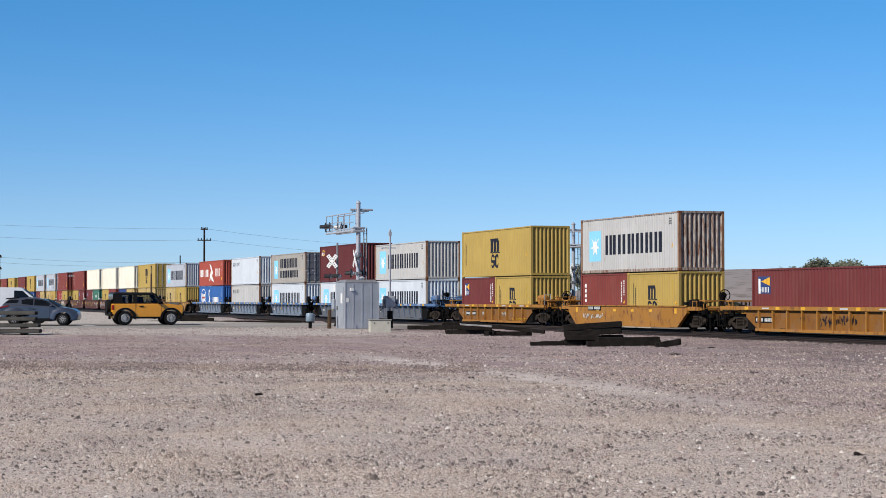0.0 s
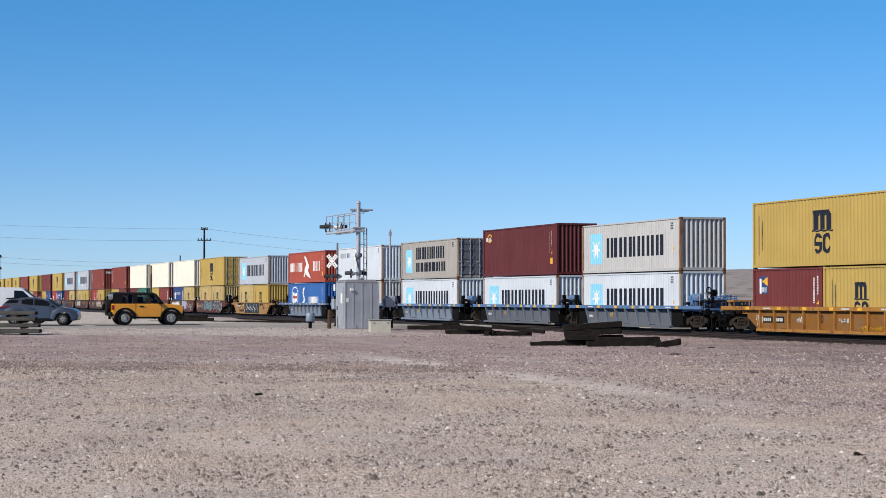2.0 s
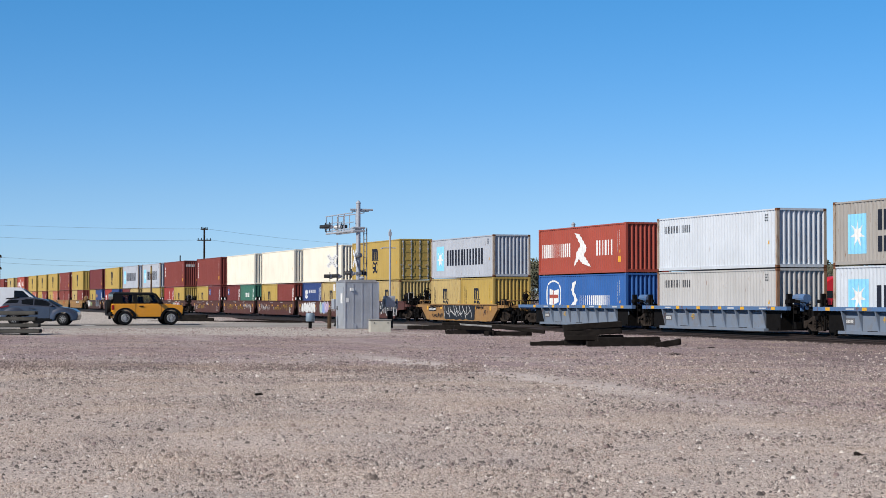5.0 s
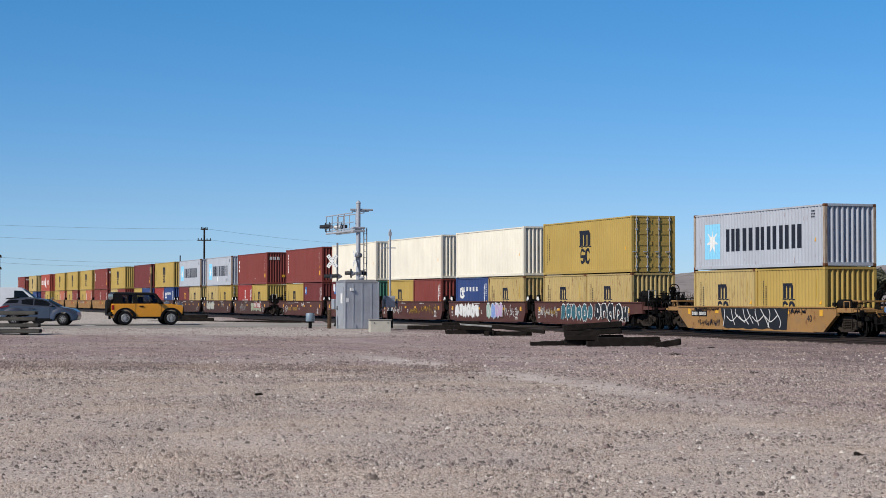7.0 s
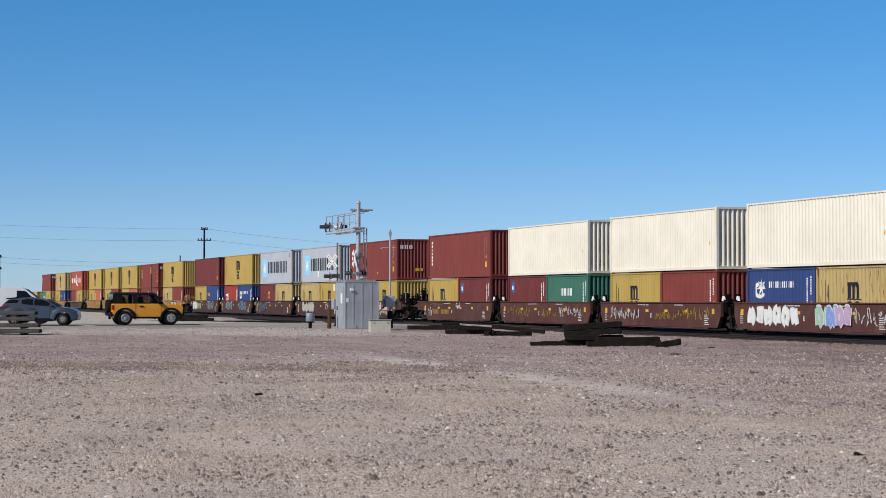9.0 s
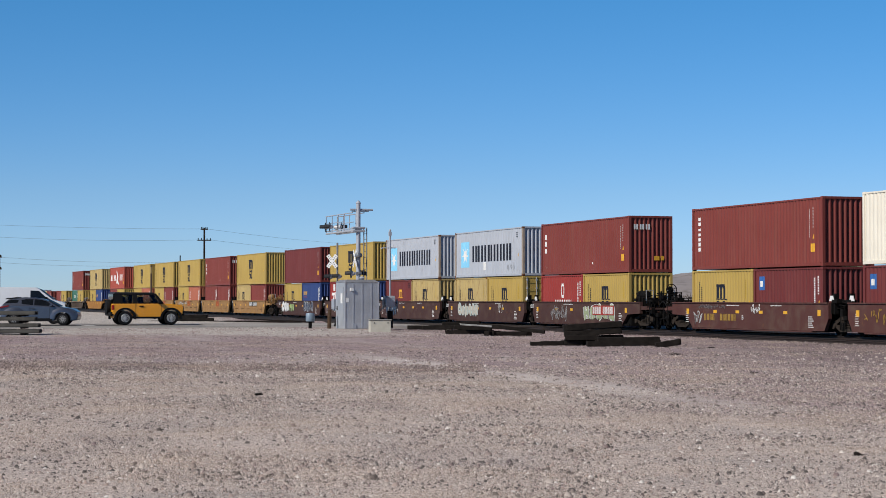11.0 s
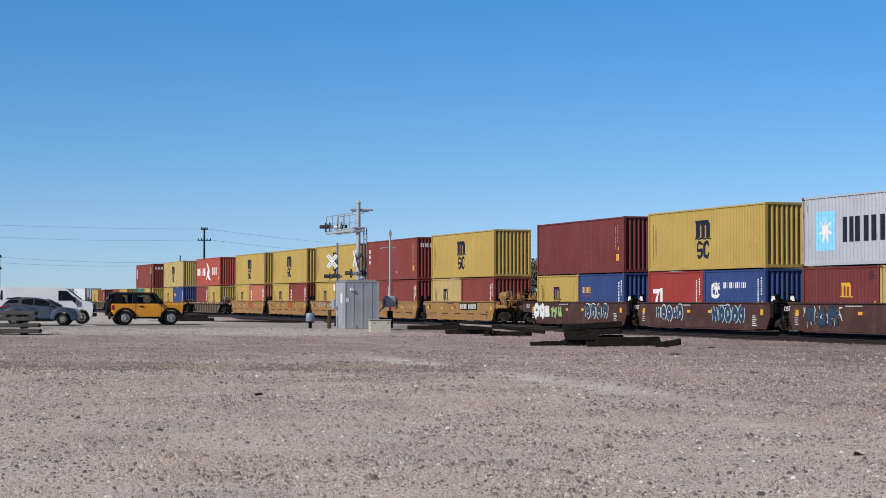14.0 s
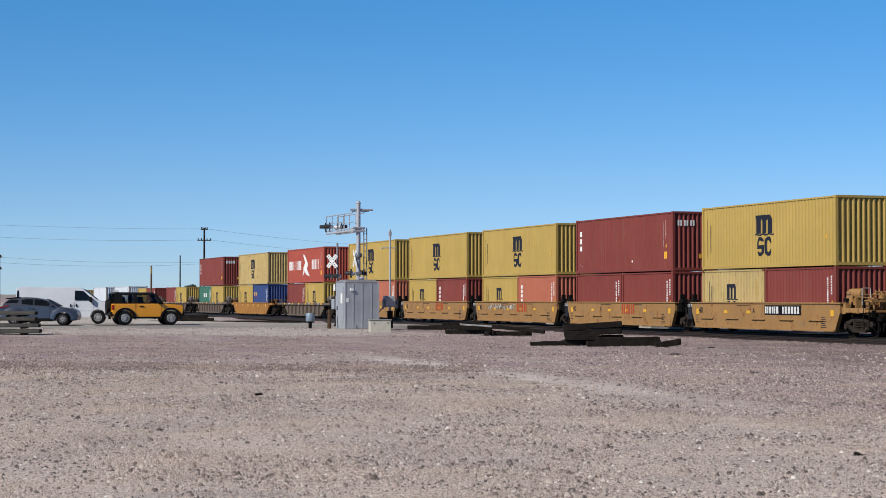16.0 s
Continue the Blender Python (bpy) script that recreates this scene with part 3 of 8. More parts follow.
def poly_rects(poly, strips=72):
    """A closed outline cut into level strips."""
    zs = [q[1] for q in poly]
    z0, z1 = min(zs), max(zs)
    out = []
    for k in range(strips):
        za, zb = z0 + (z1 - z0) * k / strips, z0 + (z1 - z0) * (k + 1) / strips
        zm = (za + zb) / 2
        cuts = []
        for (xa, pa), (xb, pb) in zip(poly, poly[1:] + poly[:1]):
            if (pa - zm) * (pb - zm) < 0:
                cuts.append(xa + (xb - xa) * (zm - pa) / (pb - pa))
        cuts.sort()
        out += [(a, b, za, zb) for a, b in zip(cuts[::2], cuts[1::2]) if b - a > 0.01]
    return out


def ring_rects(cx, cz, rx, rz, thick, n=12, gap=False):
    """A squarish ring; gap opens its right side, gap = 2 opens it above right and below left."""
    out = []
    for k in range(n):
        za, zb = cz - rz + 2 * rz * k / n, cz - rz + 2 * rz * (k + 1) / n
        q = (za + zb) / 2 - cz
        w = rx * max(0, 1 - (q / rz) ** 4) ** 0.5
        inner = (rx - thick) * max(0, 1 - (q / max(0.01, rz - thick)) ** 4) ** 0.5 if abs(q) < rz - thick else 0
        if inner <= 0 or (gap == 2 and abs(q) < thick * 0.5):
            out.append((cx - w, cx + w, za, zb))
        else:
            if not (gap == 2 and q < 0 and q > -rz * 0.5):
                out.append((cx - w, cx - inner, za, zb))
            if not (gap and gap != 2 and abs(q) < rz * 0.35) and not (gap == 2 and 0 < q < rz * 0.5):
                out.append((cx + inner, cx + w, za, zb))
    return out


def star(cx, cz, r):
    pts = []
    for k in range(14):
        a = math.pi / 2 + math.pi * k / 7
        rr = r if k % 2 == 0 else r * 0.36
        pts.append((cx + rr * math.cos(a), cz + rr * math.sin(a)))
    return pts


def bars(x0, x1, z0, z1, n, fill=0.74):
    """A word as plain upright bars, two to a sign."""
    step = (x1 - x0) / n
    out = []
    for k in range(n):
        a, b = x0 + k * step, x0 + k * step + step * (0.70 if fill > 0.5 else 0.72)
        t = (b - a) * (0.40 if fill > 0.5 else 0.3)
        out += [(a, a + t, z0, z1), (b - t, b, z0, z1)]
    return out


def blocks(x0, x1, z0, z1, signs):
    """A brand word as plain upright bars; signs gives each sign's width and its number of bars."""
    total = sum(w for w, _ in signs)
    out, x = [], x0
    for w, n in signs:
        w *= (x1 - x0) / total
        step = w * 0.90 / n
        for k in range(n):
            out.append((x + k * step, x + (k + (0.72 if n > 1 else 0.9)) * step, z0, z1))
        x += w
    return out


SIX_SIGNS = ((1.4, 3), (1.15, 2), (0.9, 2), (1.0, 2), (0.95, 2), (1.0, 2))
SEVEN_SIGNS = ((0.9, 2), (0.8, 2), (1.0, 2), (0.6, 1), (1.0, 2), (1.0, 2), (0.95, 2))


def column(x, z0, z1, n, w=0.06, seed=2):
    rng = random.Random(seed)
    step = (z1 - z0) / n
    return [(x, x + w, z0 + k * step, z0 + k * step + step * rng.uniform(0.45, 0.8)) for k in range(n)]


def arches(cx, w, z, s):
    """Three stems under two rounded shoulders on a wavy foot line."""
    rects = [(cx - w, cx + w * 0.70, z + 0.74 * s, z + 0.82 * s), (cx - w * 0.97, cx + w * 0.86, z + 0.66 * s, z + 0.74 * s)]
    for left, right in ((-0.92, -0.45), (-0.2, 0.22), (0.45, 0.92)):
        rects.append((cx + w * left, cx + w * right, z, z + 0.58 * s))
    rects += [(cx - w * 0.92, cx - w * 0.36, z + 0.58 * s, z + 0.66 * s), (cx - w * 0.27, cx + w * 0.31, z + 0.58 * s, z + 0.66 * s), (cx + w * 0.36, cx + w * 0.92, z + 0.58 * s, z + 0.66 * s)]
    for k in range(6):
        x = cx + w * (-1.15 + 2.3 * k / 6)
        rects.append((x, x + w * 2.3 / 6, z - (0.09 if k % 2 else 0.06) * s, z - (0.02 if k % 2 else -0.002) * s))
    return rects


def marks(kind, length, h):
    """Painted shapes of one container wall: (name, rects, material)."""
    a = length / 2
    out = []
    serial = INK
    if kind == "star_word":
        zc = h * 0.5
        out.append(("emblem_panel", [(-a + 1.15, -a + 2.65, zc - 0.82, zc + 0.80)], SKYMARK))
        out.append(("emblem", poly_rects(star(-a + 1.9, zc, 0.64)), WHITE_MARK))
        out.append(("lettering", blocks(-a + 3.3, -a + 10.45, zc - 0.50, zc + 0.52, SIX_SIGNS), INK))
    elif kind == "star_two_words":
        zc = h * 0.5
        out.append(("emblem_panel", [(-a + 1.15, -a + 2.55, zc - 0.85, zc + 0.75)], SKYMARK))
        out.append(("emblem", poly_rects(star(-a + 1.85, zc - 0.05, 0.58)), WHITE_MARK))
        out.append(("lettering", blocks(-a + 3.4, -a + 9.6, zc + 0.05, zc + 0.86, SIX_SIGNS), INK))
        out.append(("lettering", blocks(-a + 3.4, -a + 9.8, zc - 0.80, zc - 0.18, SEVEN_SIGNS), INK))
    elif kind == "low_star_word":
        out.append(("emblem_panel", [(-a + 1.15, -a + 2.65, 0.7, 2.05)], SKYMARK))
        out.append(("emblem", poly_rects(star(-a + 1.9, 1.35, 0.6)), WHITE_MARK))
        out.append(("lettering", blocks(-a + 3.3, -a + 10.45, 0.85, 1.8, SIX_SIGNS), INK))
    elif kind == "small_word":
        out.append(("lettering", bars(-a + 0.75, -a + 2.5, h - 0.78, h - 0.42, 6, 0.4), INK))
        out.append(("lettering", bars(-a + 2.7, -a + 3.7, h - 0.78, h - 0.42, 4, 0.4), INK))
    elif kind == "block_logo":
        cx, s = (-0.05 if length > 10 else -0.10), (1.0 if length > 10 else 0.80)
        z = h * 0.5 + (0.06 if length > 10 else -0.02)
        w = 0.78 * s * (1.0 if length > 10 else 0.76)
        out.append(("logo_arch", arches(cx, w, z, s), INK))
        for q, opening in ((-0.36, 2), (0.36, True)):
            out.append(("logo_ring", ring_rects(cx + q * s, z - 0.56 * s, 0.31 * s, 0.42 * s, 0.16 * s, 21, opening), INK))
        out.append(("lettering", column(-a + (0.55 if length > 10 else 0.65), h * 0.2, h * 0.8, 20, 0.05, 3) + column(-a + (0.85 if length > 10 else 0.9), h * 0.28, h * 0.72, 12, 0.06, 4), INK))
    elif kind == "gold_arches":
        cx, s, z = 0.5, 0.66, h * 0.5 + 0.08
        w = 0.62 * s
        out.append(("logo_arch", arches(cx, w, z, s), YELLOW_MARK))
    elif kind == "beacon":
        x = -a + 0.55
        out.append(("logo_panel", [(x, x + 1.15 * min(1, length / 9), 1.15 * h / 2, h / 2 + 0.95)], cpaint("blue")))
        z = h / 2 + 0.95
        out.append(("logo_beam", poly_rects([(x + 0.25, z - 0.22), (x + 1.1 * min(1, length / 9), z - 0.02), (x + 1.1 * min(1, length / 9), z - 0.42)], 24), YELLOW_MARK))
        out.append(("logo_tower", [(x + 0.05, x + 0.2, h / 2 + 0.2, z - 0.1)] + bars(x + 0.25, x + 1.0 * min(1, length / 9), h / 2 + 0.25, h / 2 + 0.48, 4, 0.4), WHITE_MARK))
        serial = WHITE_MARK
    elif kind == "swoosh":
        out.append(("lettering", bars(-a + 0.5, -a + 4.8, h / 2 - 0.35, h / 2 + 0.4, 7, 0.4) + bars(-a + 8.3, -a + 10.6, h / 2 - 0.35, h / 2 + 0.45, 3, 0.4), WHITE_MARK))
        z = h / 2
        out.append(("emblem", poly_rects([(-a + 5.3, z + 0.95), (-a + 6.0, z + 0.85), (-a + 7.0, z + 0.1), (-a + 6.6, z - 0.3), (-a + 7.6, z - 0.95), (-a + 6.4, z - 0.75), (-a + 5.9, z - 0.5), (-a + 5.2, z - 0.9), (-a + 5.6, z - 0.1), (-a + 6.1, z + 0.25)]), WHITE_MARK))
        serial = WHITE_MARK
    elif kind == "flag_script":
        out.append(("emblem", ring_rects(-a + 2.2, 1.45, 1.05, 0.85, 0.09, 90), WHITE_MARK))
        out.append(("flag", poly_rects([(-a + 1.5, 0.95), (-a + 2.1, 0.9), (-a + 2.9, 1.08), (-a + 2.95, 1.8), (-a + 2.3, 1.72), (-a + 1.6, 1.85)]), WHITE_MARK))
        out.append(("flag_cross", [(-a + 1.58, -a + 2.06, 1.30, 1.50), (-a + 2.26, -a + 2.88, 1.30, 1.50), (-a + 2.06, -a + 2.26, 0.95, 1.76)], cpaint("orange_red")))
        z = 1.4
        out.append(("script_lettering", poly_rects([(-a + 5.0, z + 0.75), (-a + 5.5, z + 0.85), (-a + 5.2, z + 0.3), (-a + 5.7, z - 0.2), (-a + 5.3, z - 0.55), (-a + 4.7, z - 0.5), (-a + 5.3, z - 0.2), (-a + 4.8, z + 0.35)]) + bars(-a + 6.0, -a + 10.2, z - 0.5, z + 0.05, 8, 0.4), WHITE_MARK))
        serial = WHITE_MARK
    elif kind == "swirl":
        out.append(("emblem", ring_rects(-a + 1.15, h / 2 + 0.35, 0.42, 0.36, 0.16, 26, True) + poly_rects(star(-a + 1.3, h / 2 + 0.5, 0.42), 26), WHITE_MARK))
        out.append(("lettering", bars(-a + 2.0, -a + 4.3, h / 2 + 0.45, h / 2 + 0.72, 6, 0.4), WHITE_MARK))
        serial = WHITE_MARK
    elif kind == "upright_word":
        out.append(("lettering", column(-a + 0.5, h * 0.42, h * 0.82, 3 if length > 10 else 4, 0.30 if length > 10 else 0.2, 5), WHITE_MARK))
        out.append(("lettering", [(-a + 0.45, -a + 0.55, 0.45, 0.52), (-a + 0.75, -a + 0.85, 0.35, 0.42), (-a + 7.3, -a + 7.4, 0.5, 0.6)][: 3 if length > 10 else 1], WHITE_MARK))
        serial = WHITE_MARK
    elif kind == "six_upright":
        out.append(("lettering", column(-a + 0.62, h * 0.30, h * 0.88, 7, 0.26, 6), WHITE_MARK))
        serial = WHITE_MARK
    elif kind == "angled":
        out.append(("emblem", poly_rects([(-a + 0.5, 1.75), (-a + 1.3, 1.75), (-a + 0.95, 1.1), (-a + 0.75, 1.1), (-a + 0.95, 1.5), (-a + 0.5, 1.55)], 9) + [(-a + 1.35, -a + 1.55, 1.1, 1.8)], WHITE_MARK))
        serial = WHITE_MARK
    elif kind == "drop_word":
        out.append(("emblem", ring_rects(0.1, h / 2 + 0.42, 0.25, 0.4, 0.12, 10), WHITE_MARK))
        out.append(("lettering", bars(-1.0, 1.4, h / 2 - 0.42, h / 2 - 0.08, 8, 0.4), WHITE_MARK))
        serial = WHITE_MARK
    elif kind == "gold_word":
        out.append(("lettering", bars(-a + 0.5, -a + 1.6, h / 2 + 0.28, h / 2 + 0.6, 5), YELLOW_MARK))
        out.append(("logo_line", [(-a + 0.6, -a + 1.5, h / 2 + 0.1, h / 2 + 0.16)], cpaint("red")))
        serial = WHITE_MARK
    elif kind == "centre_word":
        out.append(("lettering", bars(-0.9, 0.8, h / 2 + 0.15, h / 2 + 0.55, 4), WHITE_MARK))
        serial = WHITE_MARK
    elif kind == "small_badge":
        out.append(("logo_panel", [(-a + 0.5, -a + 0.95, h / 2 + 0.35, h / 2 + 0.95)], cpaint("mid_blue")))
        out.append(("logo_stroke", [(-a + 0.6, -a + 0.85, h / 2 + 0.5, h / 2 + 0.75)], WHITE_MARK))
        serial = WHITE_MARK
    elif kind == "corner_word":
        out.append(("lettering", bars(-a + 0.55, -a + 1.35, h - 0.75, h - 0.5, 4), WHITE_MARK))
        out.append(("logo_arc", ring_rects(-a + 1.15, h - 0.55, 0.35, 0.25, 0.07, 8, True), YELLOW_MARK))
        serial = WHITE_MARK
    elif kind == "plain":
        serial = INK
    elif kind == "plain_white":
        serial = WHITE_MARK
    if kind != "none":
        e = a - (1.15 if length > 10 else 0.75)
        if serial == WHITE_MARK:
            rows = column(e, h * 0.42, h * 0.84, 14, 0.075, 17) + column(e + 0.30, h * 0.56, h * 0.87, 7, 0.075, 18)
        elif kind in ("block_logo", "plain"):
            serial, rows = plain("faint_ochre_marking", (0.50, 0.33, 0.04), 0.6), column(e, h * 0.50, h * 0.84, 9, 0.035, 17)
        else:
            rows = [r for q in range(3) for r in bars(e - 0.02, e + 0.36, h * 0.79 + q * 0.12, h * 0.79 + q * 0.12 + 0.07, 4 + q % 2)]
        out.append(("serial_lettering", rows, serial))
        out.append(("caution_mark", poly_rects([(e + 0.24, h * 0.40), (e + 0.42, h * 0.40), (e + 0.42, h * 0.47)], 12), YELLOW_MARK))
        if length > 10 and serial == WHITE_MARK:
            out.append(("caution_panel", [(e + 0.14, e + 0.46, h * 0.21, h * 0.33)], YELLOW_MARK))
    return out


RUST_STREAKED = paint("rust_streaked_post_paint", (0.30, 0.17, 0.10), 1.6, 0.8)
STAINED = paint("stained_post_paint", (0.40, 0.33, 0.26), 1.2, 0.7)
COLOUR_WORDS = {"yellow": "faded yellow", "dull_yellow": "dusty stained yellow", "white": "white", "old_white": "rust-streaked dirty white", "rusty_white": "rust-eaten dirty white", "cream": "cream white", "grey": "weathered grey", "ice": "pale grey", "maroon": "maroon", "wine": "dark wine red", "brown_red": "brownish red", "red": "bright red", "orange_red": "orange red", "salmon": "faded salmon pink", "blue": "dark blue", "mid_blue": "bright blue", "green": "dark green"}
DONE = {}


def container(size, colour, kind, doors=False, end_word=False, upper=False):
    """A corrugated steel container, its base at z = 0 and its forward end at +x."""
    length, h = {"40": (12.192, 2.591), "40h": (12.192, 2.896), "20": (6.058, 2.591)}[size]
    key = (size, colour, kind, doors, end_word, upper)
    if key in DONE:
        return copy_thing(DONE[key], Matrix())
    mat = cpaint(colour)
    where = "stacked on top of another" if upper else "low in a rail well car"
    c = thing("shipping_container", f"{COLOUR_WORDS[colour]} corrugated container {where}", "shipping container", group="containers on the train")
    part("frame", frame_mesh(length, h, mat), mat, c)
    flank = cpaint("old_white") if colour == "rusty_white" else mat
    for f, n in ((-1, "side_wall"), (1, "side_wall"), (2, "roof")):
        part(n, panel_mesh(length, h, flank, f), flank, c)
    sx = -1
    if not doors:
        part("end_wall", panel_mesh(length, h, mat, 0), mat, c)
    else:
        sx = 1
        ob = part("end_wall", panel_mesh(length, h, mat, 0), mat, c)
        ob.rotation_euler = (0, 0, math.pi)
    for hinge in (-1, 1):
        leaf = cpaint("shaded_grey") if colour == "grey" else mat
        d = part("door", door_mesh(h, leaf, hinge), leaf, c)
        d.location = (sx * length / 2, 0, 0)
        d.rotation_euler = (0, 0, 0 if sx > 0 else math.pi)
        for y in ((-0.95, -0.35) if hinge < 0 else (0.3, 0.9)):
            r = part("lock_rod", rod_mesh(h), GALV, d, "galvanised lock rod")
            r.location = (0, y, 0)
    rusty = RUST if colour in ("old_white", "rusty_white", "white", "grey", "ice", "dull_yellow") else mat
    for x in (-1, 1):
        for y in (-1, 1):
            for z in (0, h - 0.118):
                o = part("corner_casting", casting_mesh(rusty), rusty, c)
                o.location = (x * (length / 2 - 0.086), y * (CW / 2 - 0.077), z)
    post = {"old_white": RUST_STREAKED, "rusty_white": RUST_STREAKED, "white": STAINED, "grey": STAINED, "ice": STAINED}.get(colour, mat)
    for x in (-1, 1):
        for y in (-1, 1):
            o = part("corner_post", post_mesh(h, post), post, c)
            o.location = (x * (length / 2 - 0.07), y * (CW / 2 - 0.065), 0)
    for k, (n, rects, mm) in enumerate(marks(kind, length, h)):
        o = part(n, mark_mesh(rects, mm, n, True, 0.004 + 0.003 * k), mm, c)
        if "lettering" in n:
            tagged(o, kind="stuff")
    if end_word:
        me = mark_mesh([(0.18, 0.48, 0.62, 0.84), (0.56, 0.74, 0.62, 0.84)], YELLOW_MARK, "caution_panel", False)
        ob = part("caution_panel", me, YELLOW_MARK, c)
        ob.rotation_euler = (0, 0, math.pi / 2)
        ob.location = (length / 2 - CW / 2 + 0.012, 0, 0)
        me = mark_mesh(bars(-0.95, 0.05, h - 0.70, h - 0.42, 3), WHITE_MARK, "lettering", False)
        ob = part("lettering", me, WHITE_MARK, c)
        ob.rotation_euler = (0, 0, math.pi / 2)
        ob.location = (length / 2 - CW / 2 + 0.012, 0, 0)
    if upper:
        if "twist_lock" not in MESH:
            bm = bmesh.new()
            box(bm, -0.09, 0.09, -0.07, 0.07, -0.028, 0.0)
            MESH["twist_lock"] = mesh_of("twist_lock", bm, STEEL_DARK)
        for x in (-length / 2 + 0.1, -0.28, 0.28, length / 2 - 0.1):
            for y in (-1, 1):
                part("twist_lock", MESH["twist_lock"], STEEL_DARK, c).location = (x, y * (CW / 2 - 0.075), 0)
    DONE[key] = c
    return c


# --- well cars ---
CAR_PAINT = {
    "orange": paint("rail_yellow_orange_paint", (0.37, 0.165, 0.028), 1.1, 0.6, 0.6, 0.0, False),
    "tan_orange": paint("sun_bleached_orange_paint", (0.33, 0.18, 0.062), 0.8, 0.6, 0.6, 0.0, False),
    "blue": paint("faded_light_blue_paint", (0.085, 0.17, 0.33), 0.7, 0.6, 0.6, 0.0, False),
    # panels set behind the chords get a darker colour, blue cars' ribs a paler one
    "orange_panel": paint("darker_orange_panel_paint", (0.225, 0.092, 0.014), 1.0, 0.7, 0.65, 0.0, False),
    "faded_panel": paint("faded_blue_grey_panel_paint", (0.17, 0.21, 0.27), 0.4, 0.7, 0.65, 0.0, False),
    "blue_rib": paint("pale_blue_rib_paint", (0.16, 0.20, 0.26), 0.5, 0.6, 0.65, 0.0, False),
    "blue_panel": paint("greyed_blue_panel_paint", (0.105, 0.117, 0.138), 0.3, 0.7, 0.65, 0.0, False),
    "brown": paint("oxide_brown_paint", (0.086, 0.031, 0.026), 0.35, 0.45, 0.65, 0.0, False),
    "dark_brown": paint("dark_oxide_brown_paint", (0.062, 0.027, 0.0225), 0.35, 0.45, 0.65, 0.0, False),
    "drab": paint("drab_brown_grey_paint", (0.13, 0.10, 0.08), 0.6, 0.6, 0.7, 0.0, False),
}
CAR_WORDS = {"orange": "orange yellow", "tan_orange": "sun-bleached orange", "blue": "faded light blue", "brown": "oxide brown", "dark_brown": "dark oxide brown", "drab": "grimy grey-brown"}
SILL_Y = CW / 2 + 0.21


def wheel_mesh():
    if "rail_wheel" not in MESH:
        bm = bmesh.new()
        for y in (-0.755, 0.755):
            s = 1 if y > 0 else -1
            lathe(bm, [(0.08, y + s * 0.08), (0.10, y + s * 0.08), (0.36, y + s * 0.03), (0.42, y + s * 0.06), (0.42, y - s * 0.04), (0.445, y - s * 0.07), (0.36, y - s * 0.07), (0.08, y - s * 0.03)], (0, 0, 0), "y", 24)
        tube(bm, (0, -0.98, 0), (0, 0.98, 0), 0.075, 12)
        MESH["rail_wheel"] = mesh_of("wheelset", bm, STEEL_DARK, True)
    return MESH["rail_wheel"]


def side_frame_mesh():
    if "side_frame" not in MESH:
        bm = bmesh.new()
        # top and bottom members of the cast frame, with a window between for the springs
        extrude_profile(bm, [(-1.12, 0.46), (-1.12, 0.60), (-0.7, 0.66), (-0.35, 0.82), (0.35, 0.82), (0.7, 0.66), (1.12, 0.60), (1.12, 0.46), (0.7, 0.50), (0.35, 0.66), (-0.35, 0.66), (-0.7, 0.50)], -0.07, 0.07)
        extrude_profile(bm, [(-0.95, 0.44), (-0.75, 0.50), (-0.42, 0.31), (0.42, 0.31), (0.75, 0.50), (0.95, 0.44), (0.44, 0.18), (-0.44, 0.18)], -0.07, 0.07)
        for x in (-0.36, 0.36):
            box(bm, x - 0.05, x + 0.05, -0.06, 0.06, 0.28, 0.70)
        for x in (-0.875, 0.875):
            lathe(bm, [(0.02, -0.14), (0.13, -0.14), (0.15, -0.05), (0.15, 0.05)], (x, 0, 0.42), "y", 14)
        for x in (-0.2, 0, 0.2):
            for k in range(5):
                lathe(bm, [(0.05, 0.0), (0.085, 0.015), (0.085, 0.035), (0.05, 0.05)], (x, -0.02, 0.32 + 0.066 * k), "z", 10)
        MESH["side_frame"] = mesh_of("side_frame", bm, plain("bogie_brown_grime", (0.036, 0.028, 0.023), 0.85, 0.0, 0.4))
    return MESH["side_frame"]


def bogie(parent, x):
    """A two-axle truck under x: axles 1.75 m apart, cast side frames, bolster."""
    bm = bmesh.new()
    box(bm, -0.2, 0.2, -1.0, 1.0, 0.42, 0.72)
    b = part("bogie", bm, STEEL_DARK, parent)
    b.location = (x, 0, 0)
    for dx in (-0.875, 0.875):
        o = part("wheelset", wheel_mesh(), STEEL_DARK, b)
        o.location = (dx, 0, 0.42)
    for sy in (-1, 1):
        o = part("side_frame", side_frame_mesh(), STEEL_DARK, b)
        o.location = (0, sy * 0.99, 0)
        o.rotation_euler = (0, 0, 0 if sy < 0 else math.pi)
    return b


def ladder(parent, x, y, mat):
    bm = bmesh.new()
    for dx in (-0.2, 0.2):
        tube(bm, (x + dx, y, 0.28), (x + dx, y, 1.42), 0.018, 6)
    for k in range(3):
        tube(bm, (x - 0.2, y, 0.30 + 0.30 * k), (x + 0.2, y, 0.30 + 0.30 * k), 0.016, 6)
    tube(bm, (x - 0.2, y, 1.42), (x + 0.2, y, 1.42), 0.018, 6)
    part("ladder", bm, mat, parent)


